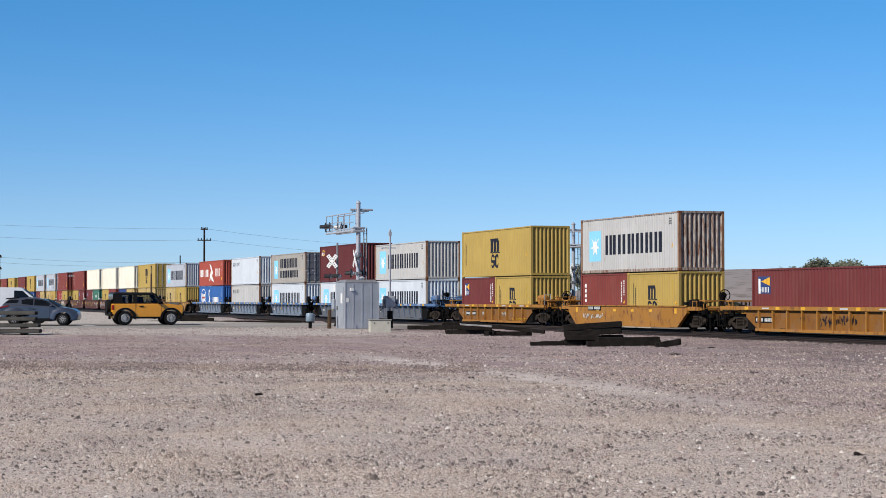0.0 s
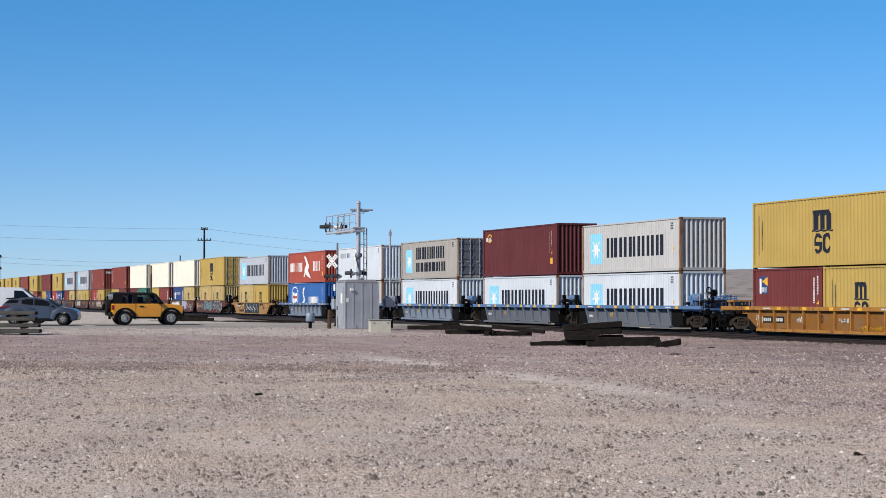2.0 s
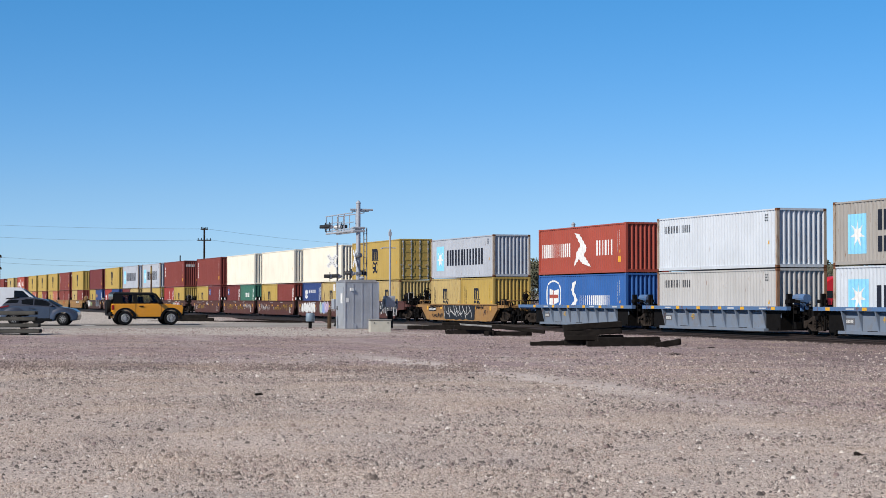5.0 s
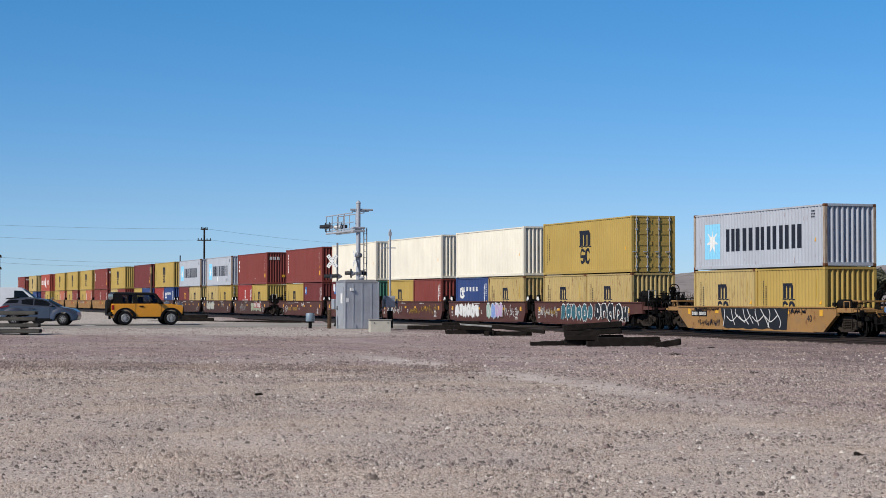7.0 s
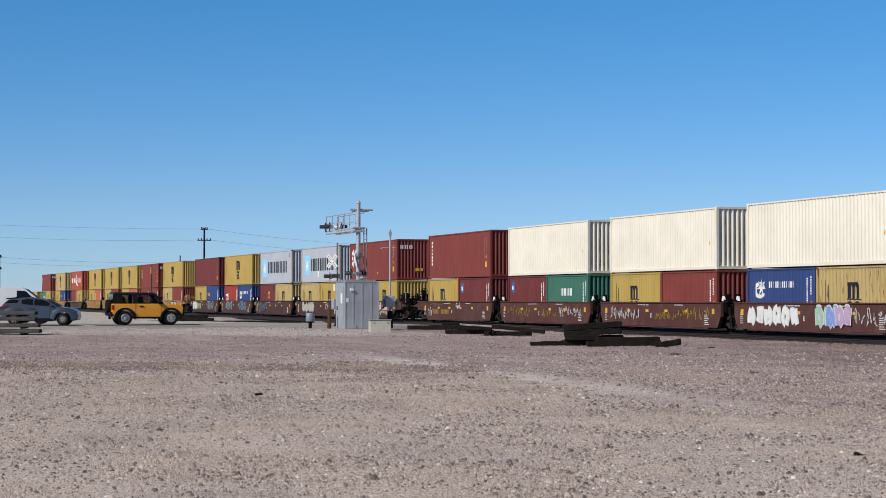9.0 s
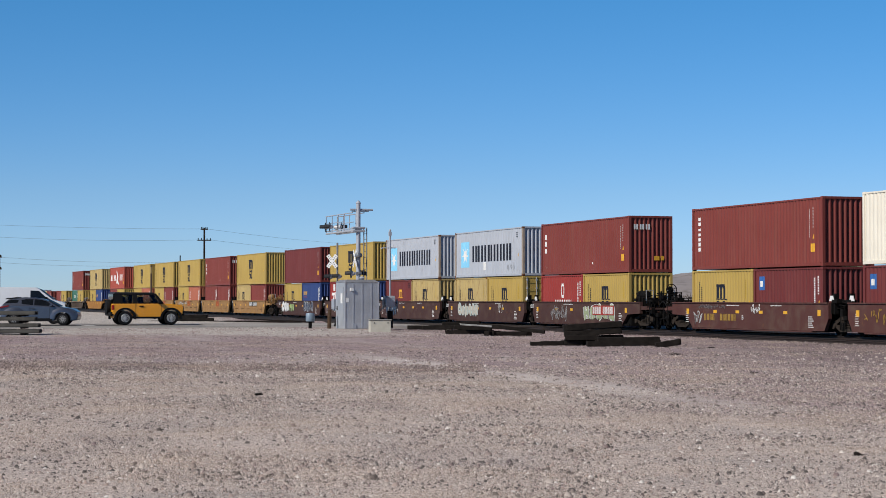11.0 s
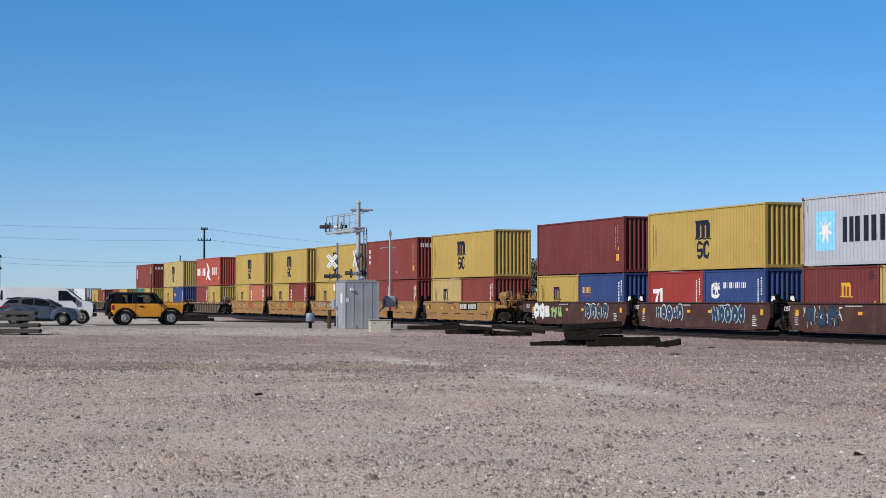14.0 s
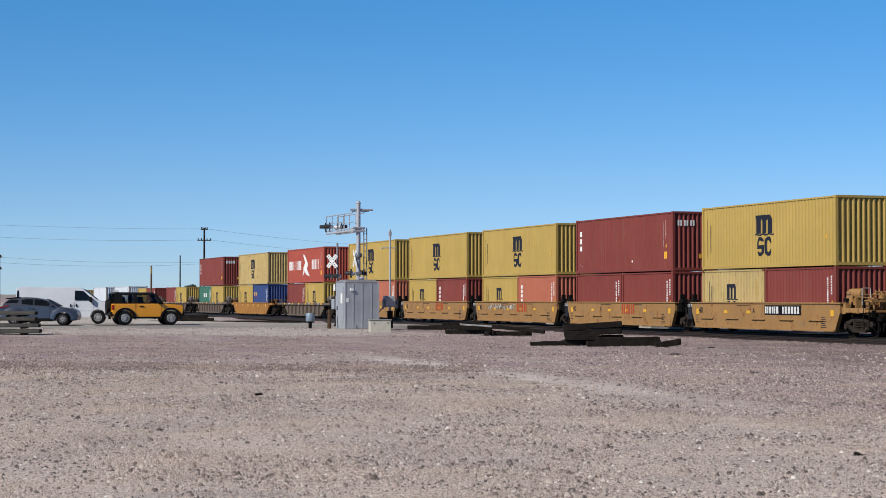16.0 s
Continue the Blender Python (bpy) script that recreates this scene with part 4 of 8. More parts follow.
def hand_brake(parent, x, mat, zc, across):
    """Brake stand with a hand wheel; across: the wheel faces along the car."""
    bm = bmesh.new()
    y = 0.2 if across else -0.35
    tube(bm, (x, y, 0.9), (x, y, zc + 0.16), 0.05, 8)
    lathe(bm, [(0.02, x - 0.12), (0.15, x - 0.12), (0.17, x), (0.15, x + 0.12), (0.02, x + 0.12)], (0, y, zc), "x", 12)
    box(bm, x - 0.09, x + 0.09, y - 0.1, y + 0.1, zc - 0.32, zc - 0.05)
    extrude_profile(bm, [(x - 0.3, 1.0), (x + 0.1, 1.0), (x + 0.1, zc - 0.15), (x - 0.08, zc - 0.15)], y - 0.05, y + 0.05)
    at = (lambda u, v, w: (x + 0.22 + w, y + u, zc + v)) if across else (lambda u, v, w: (x + u, y - 0.27 - w, zc + v))
    rim = [at(0.27 * math.cos(q), 0.27 * math.sin(q), 0) for q in np.linspace(0, 2 * math.pi, 19)]
    for u, v in zip(rim, rim[1:]):
        tube(bm, u, v, 0.024, 6)
    for k in range(5):
        a = 2 * math.pi * k / 5 + 0.3
        tube(bm, at(0, 0, -0.03), at(0.26 * math.cos(a), 0.26 * math.sin(a), 0), 0.013, 5)
    tube(bm, at(0, 0, 0.02), (x, y, zc), 0.035, 8)
    part("hand_brake", bm, mat, parent)


def end_gear(parent, sx, top, mat, pale):
    """What stands on the deck of a coupler end: pedestals, valve boxes, pipes, hoses and grab irons."""
    def piece(name, *spec):
        key = (name, sx, top, mat.name) + spec
        if key not in MESH:
            bm = bmesh.new()
            if name == "pedestal":
                y, h = spec
                x = sx * 6.95
                extrude_profile(bm, [(x - 0.42, top - 0.1), (x + 0.42, top - 0.1), (x + 0.16, top + h), (x - 0.2, top + h)], y - 0.14, y + 0.14)
                box(bm, x - 0.17, x + 0.13, y - 0.18, y + 0.18, top + h, top + h + 0.12)
            elif name == "valve_box":
                x, y, z, r = spec
                box(bm, sx * x - r, sx * x + r, y - r * 0.8, y + r * 0.8, top - 0.25, top + z)
                tube(bm, (sx * x, y, top + z), (sx * x, y, top + z + 0.1), r * 0.5, 8)
            elif name == "stanchion":
                x, y, h = spec
                tube(bm, (sx * x, y, 0.8), (sx * x, y, top + h), 0.035, 6)
            else:
                x0, x1, y0, y1, z0, z1 = spec
                tube(bm, (sx * x0, y0, top + z0), (sx * x1, y1, top + z1), 0.027, 6)
            MESH[key] = mesh_of(name, bm, mat)
        part(name, MESH[key], mat, parent)

    for spec in ((-0.95, 0.34), (0.85, 0.40)):
        piece("pedestal", *spec)
    for spec in ((7.5, -0.45, 0.22, 0.17), (7.9, -0.75, 0.12, 0.14), (8.35, 0.55, 0.20, 0.18), (8.3, -0.35, 0.30, 0.13), (7.35, 0.3, 0.3, 0.16)):
        piece("valve_box", *spec)
    for spec in ((7.2, -1.12, 0.30), (7.75, -0.2, 0.55), (8.1, 0.75, 0.50), (8.55, -0.6, 0.45), (8.6, 0.15, 0.38), (7.6, 0.9, 0.42), (7.15, 0.0, 0.5)):
        piece("stanchion", *spec)
    for spec in ((7.75, 7.75, -1.1, 0.9, 0.30, 0.34), (8.1, 8.1, -0.6, 0.75, 0.42, 0.46), (8.5, 8.5, -1.15, 1.15, 0.12, 0.16), (6.8, 8.5, -0.8, -0.9, 0.26, 0.16), (6.8, 8.2, 0.1, 0.0, 0.36, 0.26), (7.0, 8.7, -0.2, -0.3, 0.16, 0.06)):
        piece("pipe", *spec)
    for x, y, r in ((8.7, -0.75, 0.20), (8.9, -0.3, 0.24), (8.8, 0.45, 0.22)):
        if ("air_hose", x) not in MESH:
            bm = bmesh.new()
            pts = [Vector((x + 0.9 * r * (1 - math.cos(q)), y + 0.1 * q, 1.2 + r * math.sin(q) - 0.2 * max(0, q - 1.6))) for q in np.linspace(0, 3.6, 9)]
            swept(bm, pts, 0.03)
            MESH["air_hose", x] = mesh_of("air_hose", bm, RUBBER)
        part("air_hose", MESH["air_hose", x], RUBBER, parent)
    for y in (-1.14, 0.02):
        bm = bmesh.new()
        x = sx * 8.0
        for dy in (0.0, 0.38):
            tube(bm, (x, y + dy, top - 0.1), (x, y + dy, top + 0.58), 0.02, 6)
        tube(bm, (x, y, top + 0.58), (x, y + 0.38, top + 0.58), 0.018, 6)
        part("grab_iron", bm, pale, parent)


def rigging(parent, x0, x1, z0, z1, seed, n=16):
    """Air hoses, brake rods, valves and brackets packed under and between the car ends."""
    key = ("rigging", x0, x1, z0, z1, seed)
    if key not in MESH:
        rng = random.Random(seed)
        bm = bmesh.new()
        for k in range(n):
            x, z = rng.uniform(x0, x1), rng.uniform(z0, z1)
            y = -rng.uniform(0.45, 1.28)
            q = rng.random()
            if q < 0.35:
                tube(bm, (x, y, z0 - 0.1), (x + rng.uniform(-0.1, 0.1), y, z), rng.uniform(0.02, 0.045), 6)
            elif q < 0.6:
                tube(bm, (x0, y, z), (x1, y + rng.uniform(-0.1, 0.1), z + rng.uniform(-0.15, 0.15)), rng.uniform(0.015, 0.035), 6)
            elif q < 0.85:
                a, b, c = rng.uniform(0.06, 0.16), rng.uniform(0.06, 0.14), rng.uniform(0.05, 0.16)
                box(bm, x - a, x + a, y - b, y + b, z - c, z + c)
            else:
                pts = [Vector((x + 0.22 * math.cos(t), y, z - 0.25 * math.sin(t))) for t in np.linspace(0, math.pi, 7)]
                for u, v in zip(pts, pts[1:]):
                    tube(bm, u, v, 0.024, 6)
        MESH[key] = mesh_of("brake_rigging", bm, STEEL_DARK)
    part("brake_rigging", MESH[key], STEEL_DARK, parent)


def crossover_platform(parent, sx, mat):
    """Raised step plate on legs across a coupler end."""
    bm = bmesh.new()
    box(bm, *sorted((sx * 8.15, sx * 8.75)), -1.15, 1.15, 1.40, 1.47)
    for y in (-1.0, 0.0, 1.0):
        tube(bm, (sx * 8.3, y, 1.05), (sx * 8.3, y, 1.40), 0.03, 6)
        tube(bm, (sx * 8.65, y, 1.05), (sx * 8.65, y, 1.40), 0.03, 6)
    part("crossover_platform", bm, mat, parent)


def sprayed(name, verts, faces, mat, parent):
    me = bpy.data.meshes.new(name)
    me.from_pydata(verts, [], faces)
    me.materials.append(mat)
    tagged(new(name, me), kind="stuff").parent = parent


def ribbon(verts, faces, pts, thick, y):
    """A sprayed stroke: a flat band along a smoothed path of (x, z) points."""
    path = []
    ext = [pts[0]] + list(pts) + [pts[-1]]
    for a, b, c, d in zip(ext, ext[1:], ext[2:], ext[3:]):
        for k in range(5):
            t = k / 5
            path.append(tuple(0.5 * (2 * q + (r - p) * t + (2 * p - 5 * q + 4 * r - e) * t * t + (3 * q - p - 3 * r + e) * t ** 3) for p, q, r, e in zip(a, b, c, d)))
    path.append(pts[-1])
    b0 = len(verts)
    for k, p in enumerate(path):
        a, b = path[max(0, k - 1)], path[min(len(path) - 1, k + 1)]
        d = Vector((b[0] - a[0], b[1] - a[1]))
        nn = Vector((-d.y, d.x)).normalized() * thick / 2 if d.length > 1e-6 else Vector((0, thick / 2))
        verts += [(p[0] + nn.x, y, p[1] + nn.y), (p[0] - nn.x, y, p[1] - nn.y)]
    for k in range(len(path) - 1):
        q = b0 + 2 * k
        faces.append((q, q + 1, q + 3, q + 2))


def glyph(rng, cx, z0, z1, w):
    """The bent strokes of one fat sprayed shape that spells nothing."""
    h, zm = z1 - z0, (z0 + z1) / 2
    lean = rng.uniform(-0.12, 0.12) * w
    out = []
    for side in (-1, 1):
        x = cx + side * w * rng.uniform(0.16, 0.26)
        a, b = z0 + rng.uniform(0, 0.12) * h, z1 - rng.uniform(0, 0.12) * h
        if rng.random() < 0.4:
            out.append([(cx + side * 0.02 * w, a), (x + side * 0.06 * w, a + 0.2 * h), (x + side * 0.1 * w, zm + rng.uniform(-0.1, 0.1) * h), (x, b - 0.15 * h), (cx - side * 0.05 * w, b)])
        else:
            out.append([(x - lean, a), (x + rng.uniform(-0.12, 0.12) * w, zm), (x + lean, b)])
    z = zm + rng.uniform(-0.3, 0.3) * h
    out.append([(cx - 0.25 * w, z), (cx, z + rng.uniform(-0.12, 0.12) * h), (cx + 0.25 * w, z + rng.uniform(-0.08, 0.08) * h)])
    if rng.random() < 0.4:
        out.append([(cx - 0.2 * w, z1 - 0.1 * h), (cx, z1 - 0.05 * h), (cx + 0.25 * w, z1 - 0.12 * h)])
    return out


def graffiti(parent, x0, x1, z0, z1, seed, mats, lift=0.012):
    """Sprayed thick signs side by side: an outline and a fill over it."""
    y = -(SILL_Y + lift)
    h = z1 - z0
    n = max(2, round((x1 - x0) / (0.78 * h)))
    fat = 0.22 * h
    for layer in range(2):
        verts, faces = [], []
        rng = random.Random(seed)
        for k in range(n):
            w = (x1 - x0) / n
            a, b = z0 + rng.uniform(0.10, 0.18) * h, z1 - rng.uniform(0.08, 0.18) * h
            for q, st in enumerate(glyph(rng, x0 + w * (k + 0.5), a, b, w)):
                ribbon(verts, faces, st, fat * rng.uniform(0.85, 1.15) + (0.12 if layer == 0 else 0.0), y - 0.010 * layer - 0.0008 * (3 * (k % 3) + q))
        sprayed("graffiti", verts, faces, mats[min(layer, len(mats) - 1)] if len(mats) > 1 or layer else plain("ink_spray", (0.03, 0.035, 0.05), 0.6), parent)


def black_piece(parent, x0, x1, z0, z1, seed):
    """One large black sprayed field crossed by thin white curves."""
    rng = random.Random(seed)
    y = -(SILL_Y + 0.012)
    n = 16
    top = [(x0 + (x1 - x0) * k / n, z1 - rng.uniform(0, 0.05)) for k in range(n + 1)]
    low = [(x0 + 0.35 + (x1 - x0 - 0.5) * k / n, z0 + rng.uniform(0, 0.06)) for k in range(n + 1)]
    verts = [(px, y, pz) for px, pz in low + top]
    sprayed("graffiti", verts, [(k, k + 1, n + 2 + k, n + 1 + k) for k in range(n)], TAG_BLACK, parent)
    verts, faces = [], []
    m = 9
    for k in range(m):
        px = x0 + 0.3 + (x1 - x0 - 0.8) * k / m
        st = [(px + rng.uniform(-0.2, 0.2), z1 - 0.05), (px + rng.uniform(0, 0.7), (z0 + z1) / 2 + rng.uniform(-0.1, 0.25)), (px + rng.uniform(-0.1, 0.9), z0 + rng.uniform(0.05, 0.3))]
        ribbon(verts, faces, st, 0.05, y - 0.006 - 0.0005 * k)
        if k % 2:
            ribbon(verts, faces, [(px - 0.3, (z0 + z1) / 2 + 0.1), (px + 0.2, (z0 + z1) / 2 - 0.12), (px + 0.8, (z0 + z1) / 2 + 0.15)], 0.045, y - 0.012 - 0.0005 * k)
    sprayed("sprayed_lines", verts, faces, TAG_PALE, parent)


def scrawl(parent, x0, x1, z0, z1, seed, mat, thick=0.035, lift=0.013):
    """Loose sprayed tangles, like hasty signatures that cannot be read."""
    rng = random.Random(seed)
    verts, faces = [], []
    y = -(SILL_Y + lift)
    half = (z1 - z0) / 2
    x, k = x0, 0
    while x < x1 - 0.1:
        h = half * rng.uniform(0.4, 0.95)
        cz = (z0 + z1) / 2 + rng.uniform(-1, 1) * (half - h) * 0.8
        w = rng.uniform(0.5, 0.95) * h
        pts = [(x + w * rng.uniform(-0.1, 1.1), cz + h * rng.uniform(-1, 1)) for _ in range(rng.choice((4, 5, 6)))]
        ribbon(verts, faces, pts, min(thick, 0.04), y - 0.0006 * (k % 8))
        x += w * rng.uniform(0.8, 1.5)
        k += 1
    sprayed("sprayed_scrawl", verts, faces, mat, parent)


def text_part(name, body, size, parent, at, mat, y=None):
    cu = bpy.data.curves.new(name, "FONT")
    cu.body, cu.size, cu.extrude = body, size, 0.003
    cu.align_x, cu.align_y = "CENTER", "CENTER"
    cu.materials.append(mat)
    ob = new(name, cu)
    ob.parent = parent
    ob.location = (at[0], -(SILL_Y + 0.008) if y is None else y, at[1])
    ob.rotation_euler = (math.pi / 2, 0, 0)
    return ob


def well_car(style, colour, joint_back=False, joint_front=False, panel="blue_panel"):
    """A well car centred on its container: rail top is z = 0. Articulated joints replace the coupler platforms."""
    mat = CAR_PAINT[colour]
    kindword = {"ribbed": "ribbed sides", "smooth": "smooth sides", "slope": "sloped smooth sides", "ledge": "smooth sides and a lower ledge"}[style]
    c = thing("well_car", f"{CAR_WORDS[colour]} rail well car with {kindword}", "rail car", group="well cars of the train")
    top = 1.20 if style in ("ribbed", "slope") else 1.38
    half = 6.45
    for sy in (-1, 1):
        bm = bmesh.new()
        y0, y1 = SILL_Y - 0.16, SILL_Y
        if style == "slope":
            outline = [(-half - 0.9, top), (-half - 0.9, top - 0.35), (-half + 0.15, 0.16), (half - 0.15, 0.16), (half + 0.9, top - 0.35), (half + 0.9, top)]
        elif style == "ledge":
            outline = [(-half - 0.3, top), (-half - 0.3, 0.95), (-half + 0.1, 0.2), (half - 0.1, 0.2), (half + 0.3, 0.95), (half + 0.3, top)]
        elif style == "smooth":
            back = [(-half - 0.1, 0.20), (-half - 0.45, 0.72), (-half - 0.45, top)] if joint_back else [(-half + 0.8, 0.20), (-half + 0.1, 0.74), (-half - 1.4, 0.80), (-half - 1.4, top)]
            front = [(half + 0.45, top), (half + 0.45, 0.72), (half + 0.1, 0.20)] if joint_front else [(half + 1.4, top), (half + 1.4, 0.80), (half - 0.1, 0.74), (half - 0.8, 0.20)]
            outline = front + back
        else:
            outline = [(-half, top), (-half, 0.72), (-half + 1.1, 0.16), (half - 1.1, 0.16), (half, 0.72), (half, top)]
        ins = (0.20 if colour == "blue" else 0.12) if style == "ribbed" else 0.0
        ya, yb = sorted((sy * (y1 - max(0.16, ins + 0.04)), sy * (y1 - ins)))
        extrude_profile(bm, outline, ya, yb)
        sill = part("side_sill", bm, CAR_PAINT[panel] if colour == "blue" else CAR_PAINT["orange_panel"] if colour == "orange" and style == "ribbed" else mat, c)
        bm = bmesh.new()
        w = 0.05 if style != "ribbed" else 0.03
        a, b = sorted((sy * (y0 - 0.02), sy * (y1 + w)))
        over = {"slope": 0.9, "ribbed": 0.9, "smooth": 0.42, "ledge": 0.4}[style]
        far_over = {"ribbed": 2.3, "smooth": 1.37}
        box(bm, -half - (over if joint_back else far_over.get(style, over)), half + (over if joint_front else far_over.get(style, over)), a, b, top - (0.16 if style == "ribbed" else 0.05), top + 0.004)
        part("top_chord", bm, mat, sill)
        bm = bmesh.new()
        if style == "ribbed":
            box(bm, -half + 1.1, half - 1.1, a, b, 0.12, 0.24)
        elif style == "ledge":
            a, b = sorted((sy * y0, sy * (y1 + 0.07)))
            box(bm, -half + 0.1, half - 0.1, a, b, 0.20, 0.26)
            for k in range(5):
                x = -half + 1.3 + k * 2.5
                box(bm, x - 0.6, x + 0.6, a, b, 0.62, 0.65)
        else:
            box(bm, -half + 0.85, half - 0.85, a, b, 0.14, 0.19)
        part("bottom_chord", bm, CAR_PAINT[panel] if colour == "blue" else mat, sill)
        if style == "ribbed":
            bm = bmesh.new()
            a, b = sorted((sy * (y1 - ins - 0.01), sy * (y1 + 0.01)))
            if colour == "blue":
                g0, g1 = sy * (y1 - ins - 0.01), sy * (y1 + 0.02)
                extrude_profile(bm, [(g0, 0.24), (g0 + sy * 0.035, 0.24), (g1, top - 0.16), (g0, top - 0.16)], -0.04, 0.04, axis="x")
            else:
                box(bm, -0.045, 0.045, a, b, 0.24, top - 0.16)
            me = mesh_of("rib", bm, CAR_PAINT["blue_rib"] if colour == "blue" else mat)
            for k in range(1, 10):
                o = part("rib", me, mat, sill)
                o.location = (-half + 0.06 + k * (2 * half - 0.12) / 10, 0, 0)
    # floor cross members and end bulkheads
    if "floor_beam" not in MESH:
        bm = bmesh.new()
        box(bm, -0.3, 0.3, -SILL_Y + 0.1, SILL_Y - 0.1, 0.16, 0.26)
        MESH["floor_beam"] = mesh_of("floor_beam", bm, STEEL_DARK)
    for x in (-6.0, -3.0, 0.0, 3.0, 6.0):
        part("floor_beam", MESH["floor_beam"], STEEL_DARK, c).location = (x, 0, 0)
    for sx, joint in ((-1, joint_back), (1, joint_front)):
        bm = bmesh.new()
        for sy in (-1, 1):
            box(bm, *sorted((sx * (half - 1.3), sx * (half - 0.02))), *sorted((sy * (CW / 2 + 0.01), sy * (CW / 2 + 0.03))), 0.16, top - 0.06)
        box(bm, *sorted((sx * (half - 0.08), sx * (half - 0.02))), -CW / 2, CW / 2, 0.16, top - 0.06)
        part("end_bulkhead", bm, STEEL_DARK, c)
        bm = bmesh.new()
        e = 7.55 if joint else 9.0
        extrude_profile(bm, [(sx * (half - 0.05), 0.95), (sx * e, 0.80), (sx * e, 1.05), (sx * (half - 0.05), top - 0.02)], -0.55, 0.55)
        box(bm, *sorted((sx * (half + 0.0), sx * (half + 0.55))), -SILL_Y + 0.12, SILL_Y - 0.12, 0.92, top - 0.03)
        if not joint:
            box(bm, *sorted((sx * 8.35, sx * 8.95)), -1.35, 1.35, 1.0, 1.09)
            box(bm, *sorted((sx * 7.0, sx * 8.6)), -1.38, -1.22, 0.98, 1.16)
            box(bm, *sorted((sx * 7.0, sx * 8.6)), 1.22, 1.38, 0.98, 1.16)
        part("end_platform", bm, mat if not joint else STEEL_DARK, c)
        bm = bmesh.new()
        tube(bm, (sx * (e - 0.1), 0, 0.82), (sx * (9.9 if not joint else 7.75), 0, 0.82), 0.11, 8)
        if not joint:
            box(bm, *sorted((sx * 9.55, sx * 9.92)), -0.16, 0.16, 0.66, 0.98)
        part("coupler", bm, STEEL_DARK, c)
        if not joint:
            dull = STEEL_DARK if colour in ("brown", "dark_brown", "blue") else mat
            ladder(c, sx * 8.7, -1.38, STEEL_DARK)
            for y in (-1.3, 1.3):
                bm = bmesh.new()
                for q in (7.75, 8.2):
                    tube(bm, (sx * q, y, 1.05), (sx * q, y, top + 0.22), 0.02, 6)
                tube(bm, (sx * 7.75, y, top + 0.22), (sx * 8.2, y, top + 0.22), 0.02, 6)
                part("hand_rail", bm, dull, c)
            if sx > 0 and style != "slope":
                end_gear(c, sx, top, STEEL_DARK if colour in ("brown", "dark_brown") else mat, plain("worn_grab_iron_steel", (0.42, 0.41, 0.40), 0.5, 0.2))
            crossover_platform(c, sx, dull)
            rigging(c, *sorted((sx * 8.5, sx * 9.75)), 0.35, 0.95, 5 + sx, 16)
            rigging(c, *sorted((sx * 6.7, sx * 8.7)), 1.0, top + 0.12, 15 + sx, 12)
            bogie(c, sx * 7.55)
        else:
            for y in (-1.15, 1.15):
                bm = bmesh.new()
                box(bm, *sorted((sx * 6.95, sx * 7.1)), y - 0.1, y + 0.1, 0.9, 1.75)
                box(bm, *sorted((sx * 6.9, sx * 7.3)), y - 0.13, y + 0.13, 1.35, 1.5)
                g = part("guide_post", bm, STEEL_DARK, c)
                if colour in ("brown", "dark_brown"):
                    bm = bmesh.new()
                    x = sx * 6.88
                    extrude_profile(bm, [(x - 0.19, 1.44), (x + 0.19, 1.44), (x + 0.1, 1.66), (x - 0.1, 1.66)], y * 1.09 - 0.02, y * 1.09 + 0.02)
                    part("guide_plate", bm, WHITE_MARK, g, "white-painted guide plate")
            rigging(c, *sorted((sx * 6.7, sx * 7.7)), 0.35, 1.55, 25 + sx, 26)
            if sx < 0:
                bogie(c, -7.7)
    if joint_front and colour == "blue":
        bm = bmesh.new()
        tube(bm, (6.55, -0.55, 1.56), (7.5, -0.55, 1.56), 0.19, 14)
        for q in (6.75, 7.3):
            box(bm, q - 0.04, q + 0.04, -0.75, -0.35, 1.0, 1.4)
        part("air_reservoir", bm, mat, c)
    if not joint_front:
        grimy = colour in ("brown", "dark_brown")
        hand_brake(c, 7.9, STEEL_DARK, top + (0.62 if grimy or colour == "blue" else 0.50), colour != "blue")
        bm = bmesh.new()
        zr = top + (0.36 if style != "slope" else 0.10)
        lathe(bm, [(0.02, 6.72), (0.15, 6.74), (0.21, 6.82), (0.21, 7.55), (0.15, 7.63), (0.02, 7.65)], (0, -0.9, zr), "x", 16)
        for q in (6.95, 7.4):
            box(bm, q - 0.04, q + 0.04, -1.08, -0.72, top - 0.3, zr - 0.12)
        part("air_reservoir", bm, STEEL_DARK if grimy or style == "slope" else mat, c)
    if style in ("smooth", "ledge"):
        rows = []
        for k in range(6):
            rows += [(5.25, 5.25 + 0.45 - 0.07 * (k % 3), 0.34 + 0.085 * k, 0.37 + 0.085 * k), (-6.35, -6.05 - 0.05 * (k % 2), 0.45 + 0.09 * k, 0.475 + 0.09 * k)]
        rows += bars(-2.2, -0.9, 1.215, 1.26, 11) + bars(2.0, 3.0, 1.215, 1.26, 8)
        o = part("stencil_lettering", mark_mesh(rows, WHITE_MARK if style == "smooth" else INK, "stencil_lettering", False), WHITE_MARK, c)
        tagged(o, kind="stuff").location = (0, -(SILL_Y - CW / 2) - 0.022, 0)
    if "reflector" not in MESH:
        for key, w, h in (("reflector", 0.34, 0.13), ("end_reflector", 0.25, 0.25)):
            bm = bmesh.new()
            box(bm, -w / 2, w / 2, -0.006, 0.02, -h / 2, h / 2)
            MESH[key] = mesh_of("reflector", bm, YELLOW_MARK)
    out = SILL_Y + (0.032 if style == "ribbed" else 0.002)
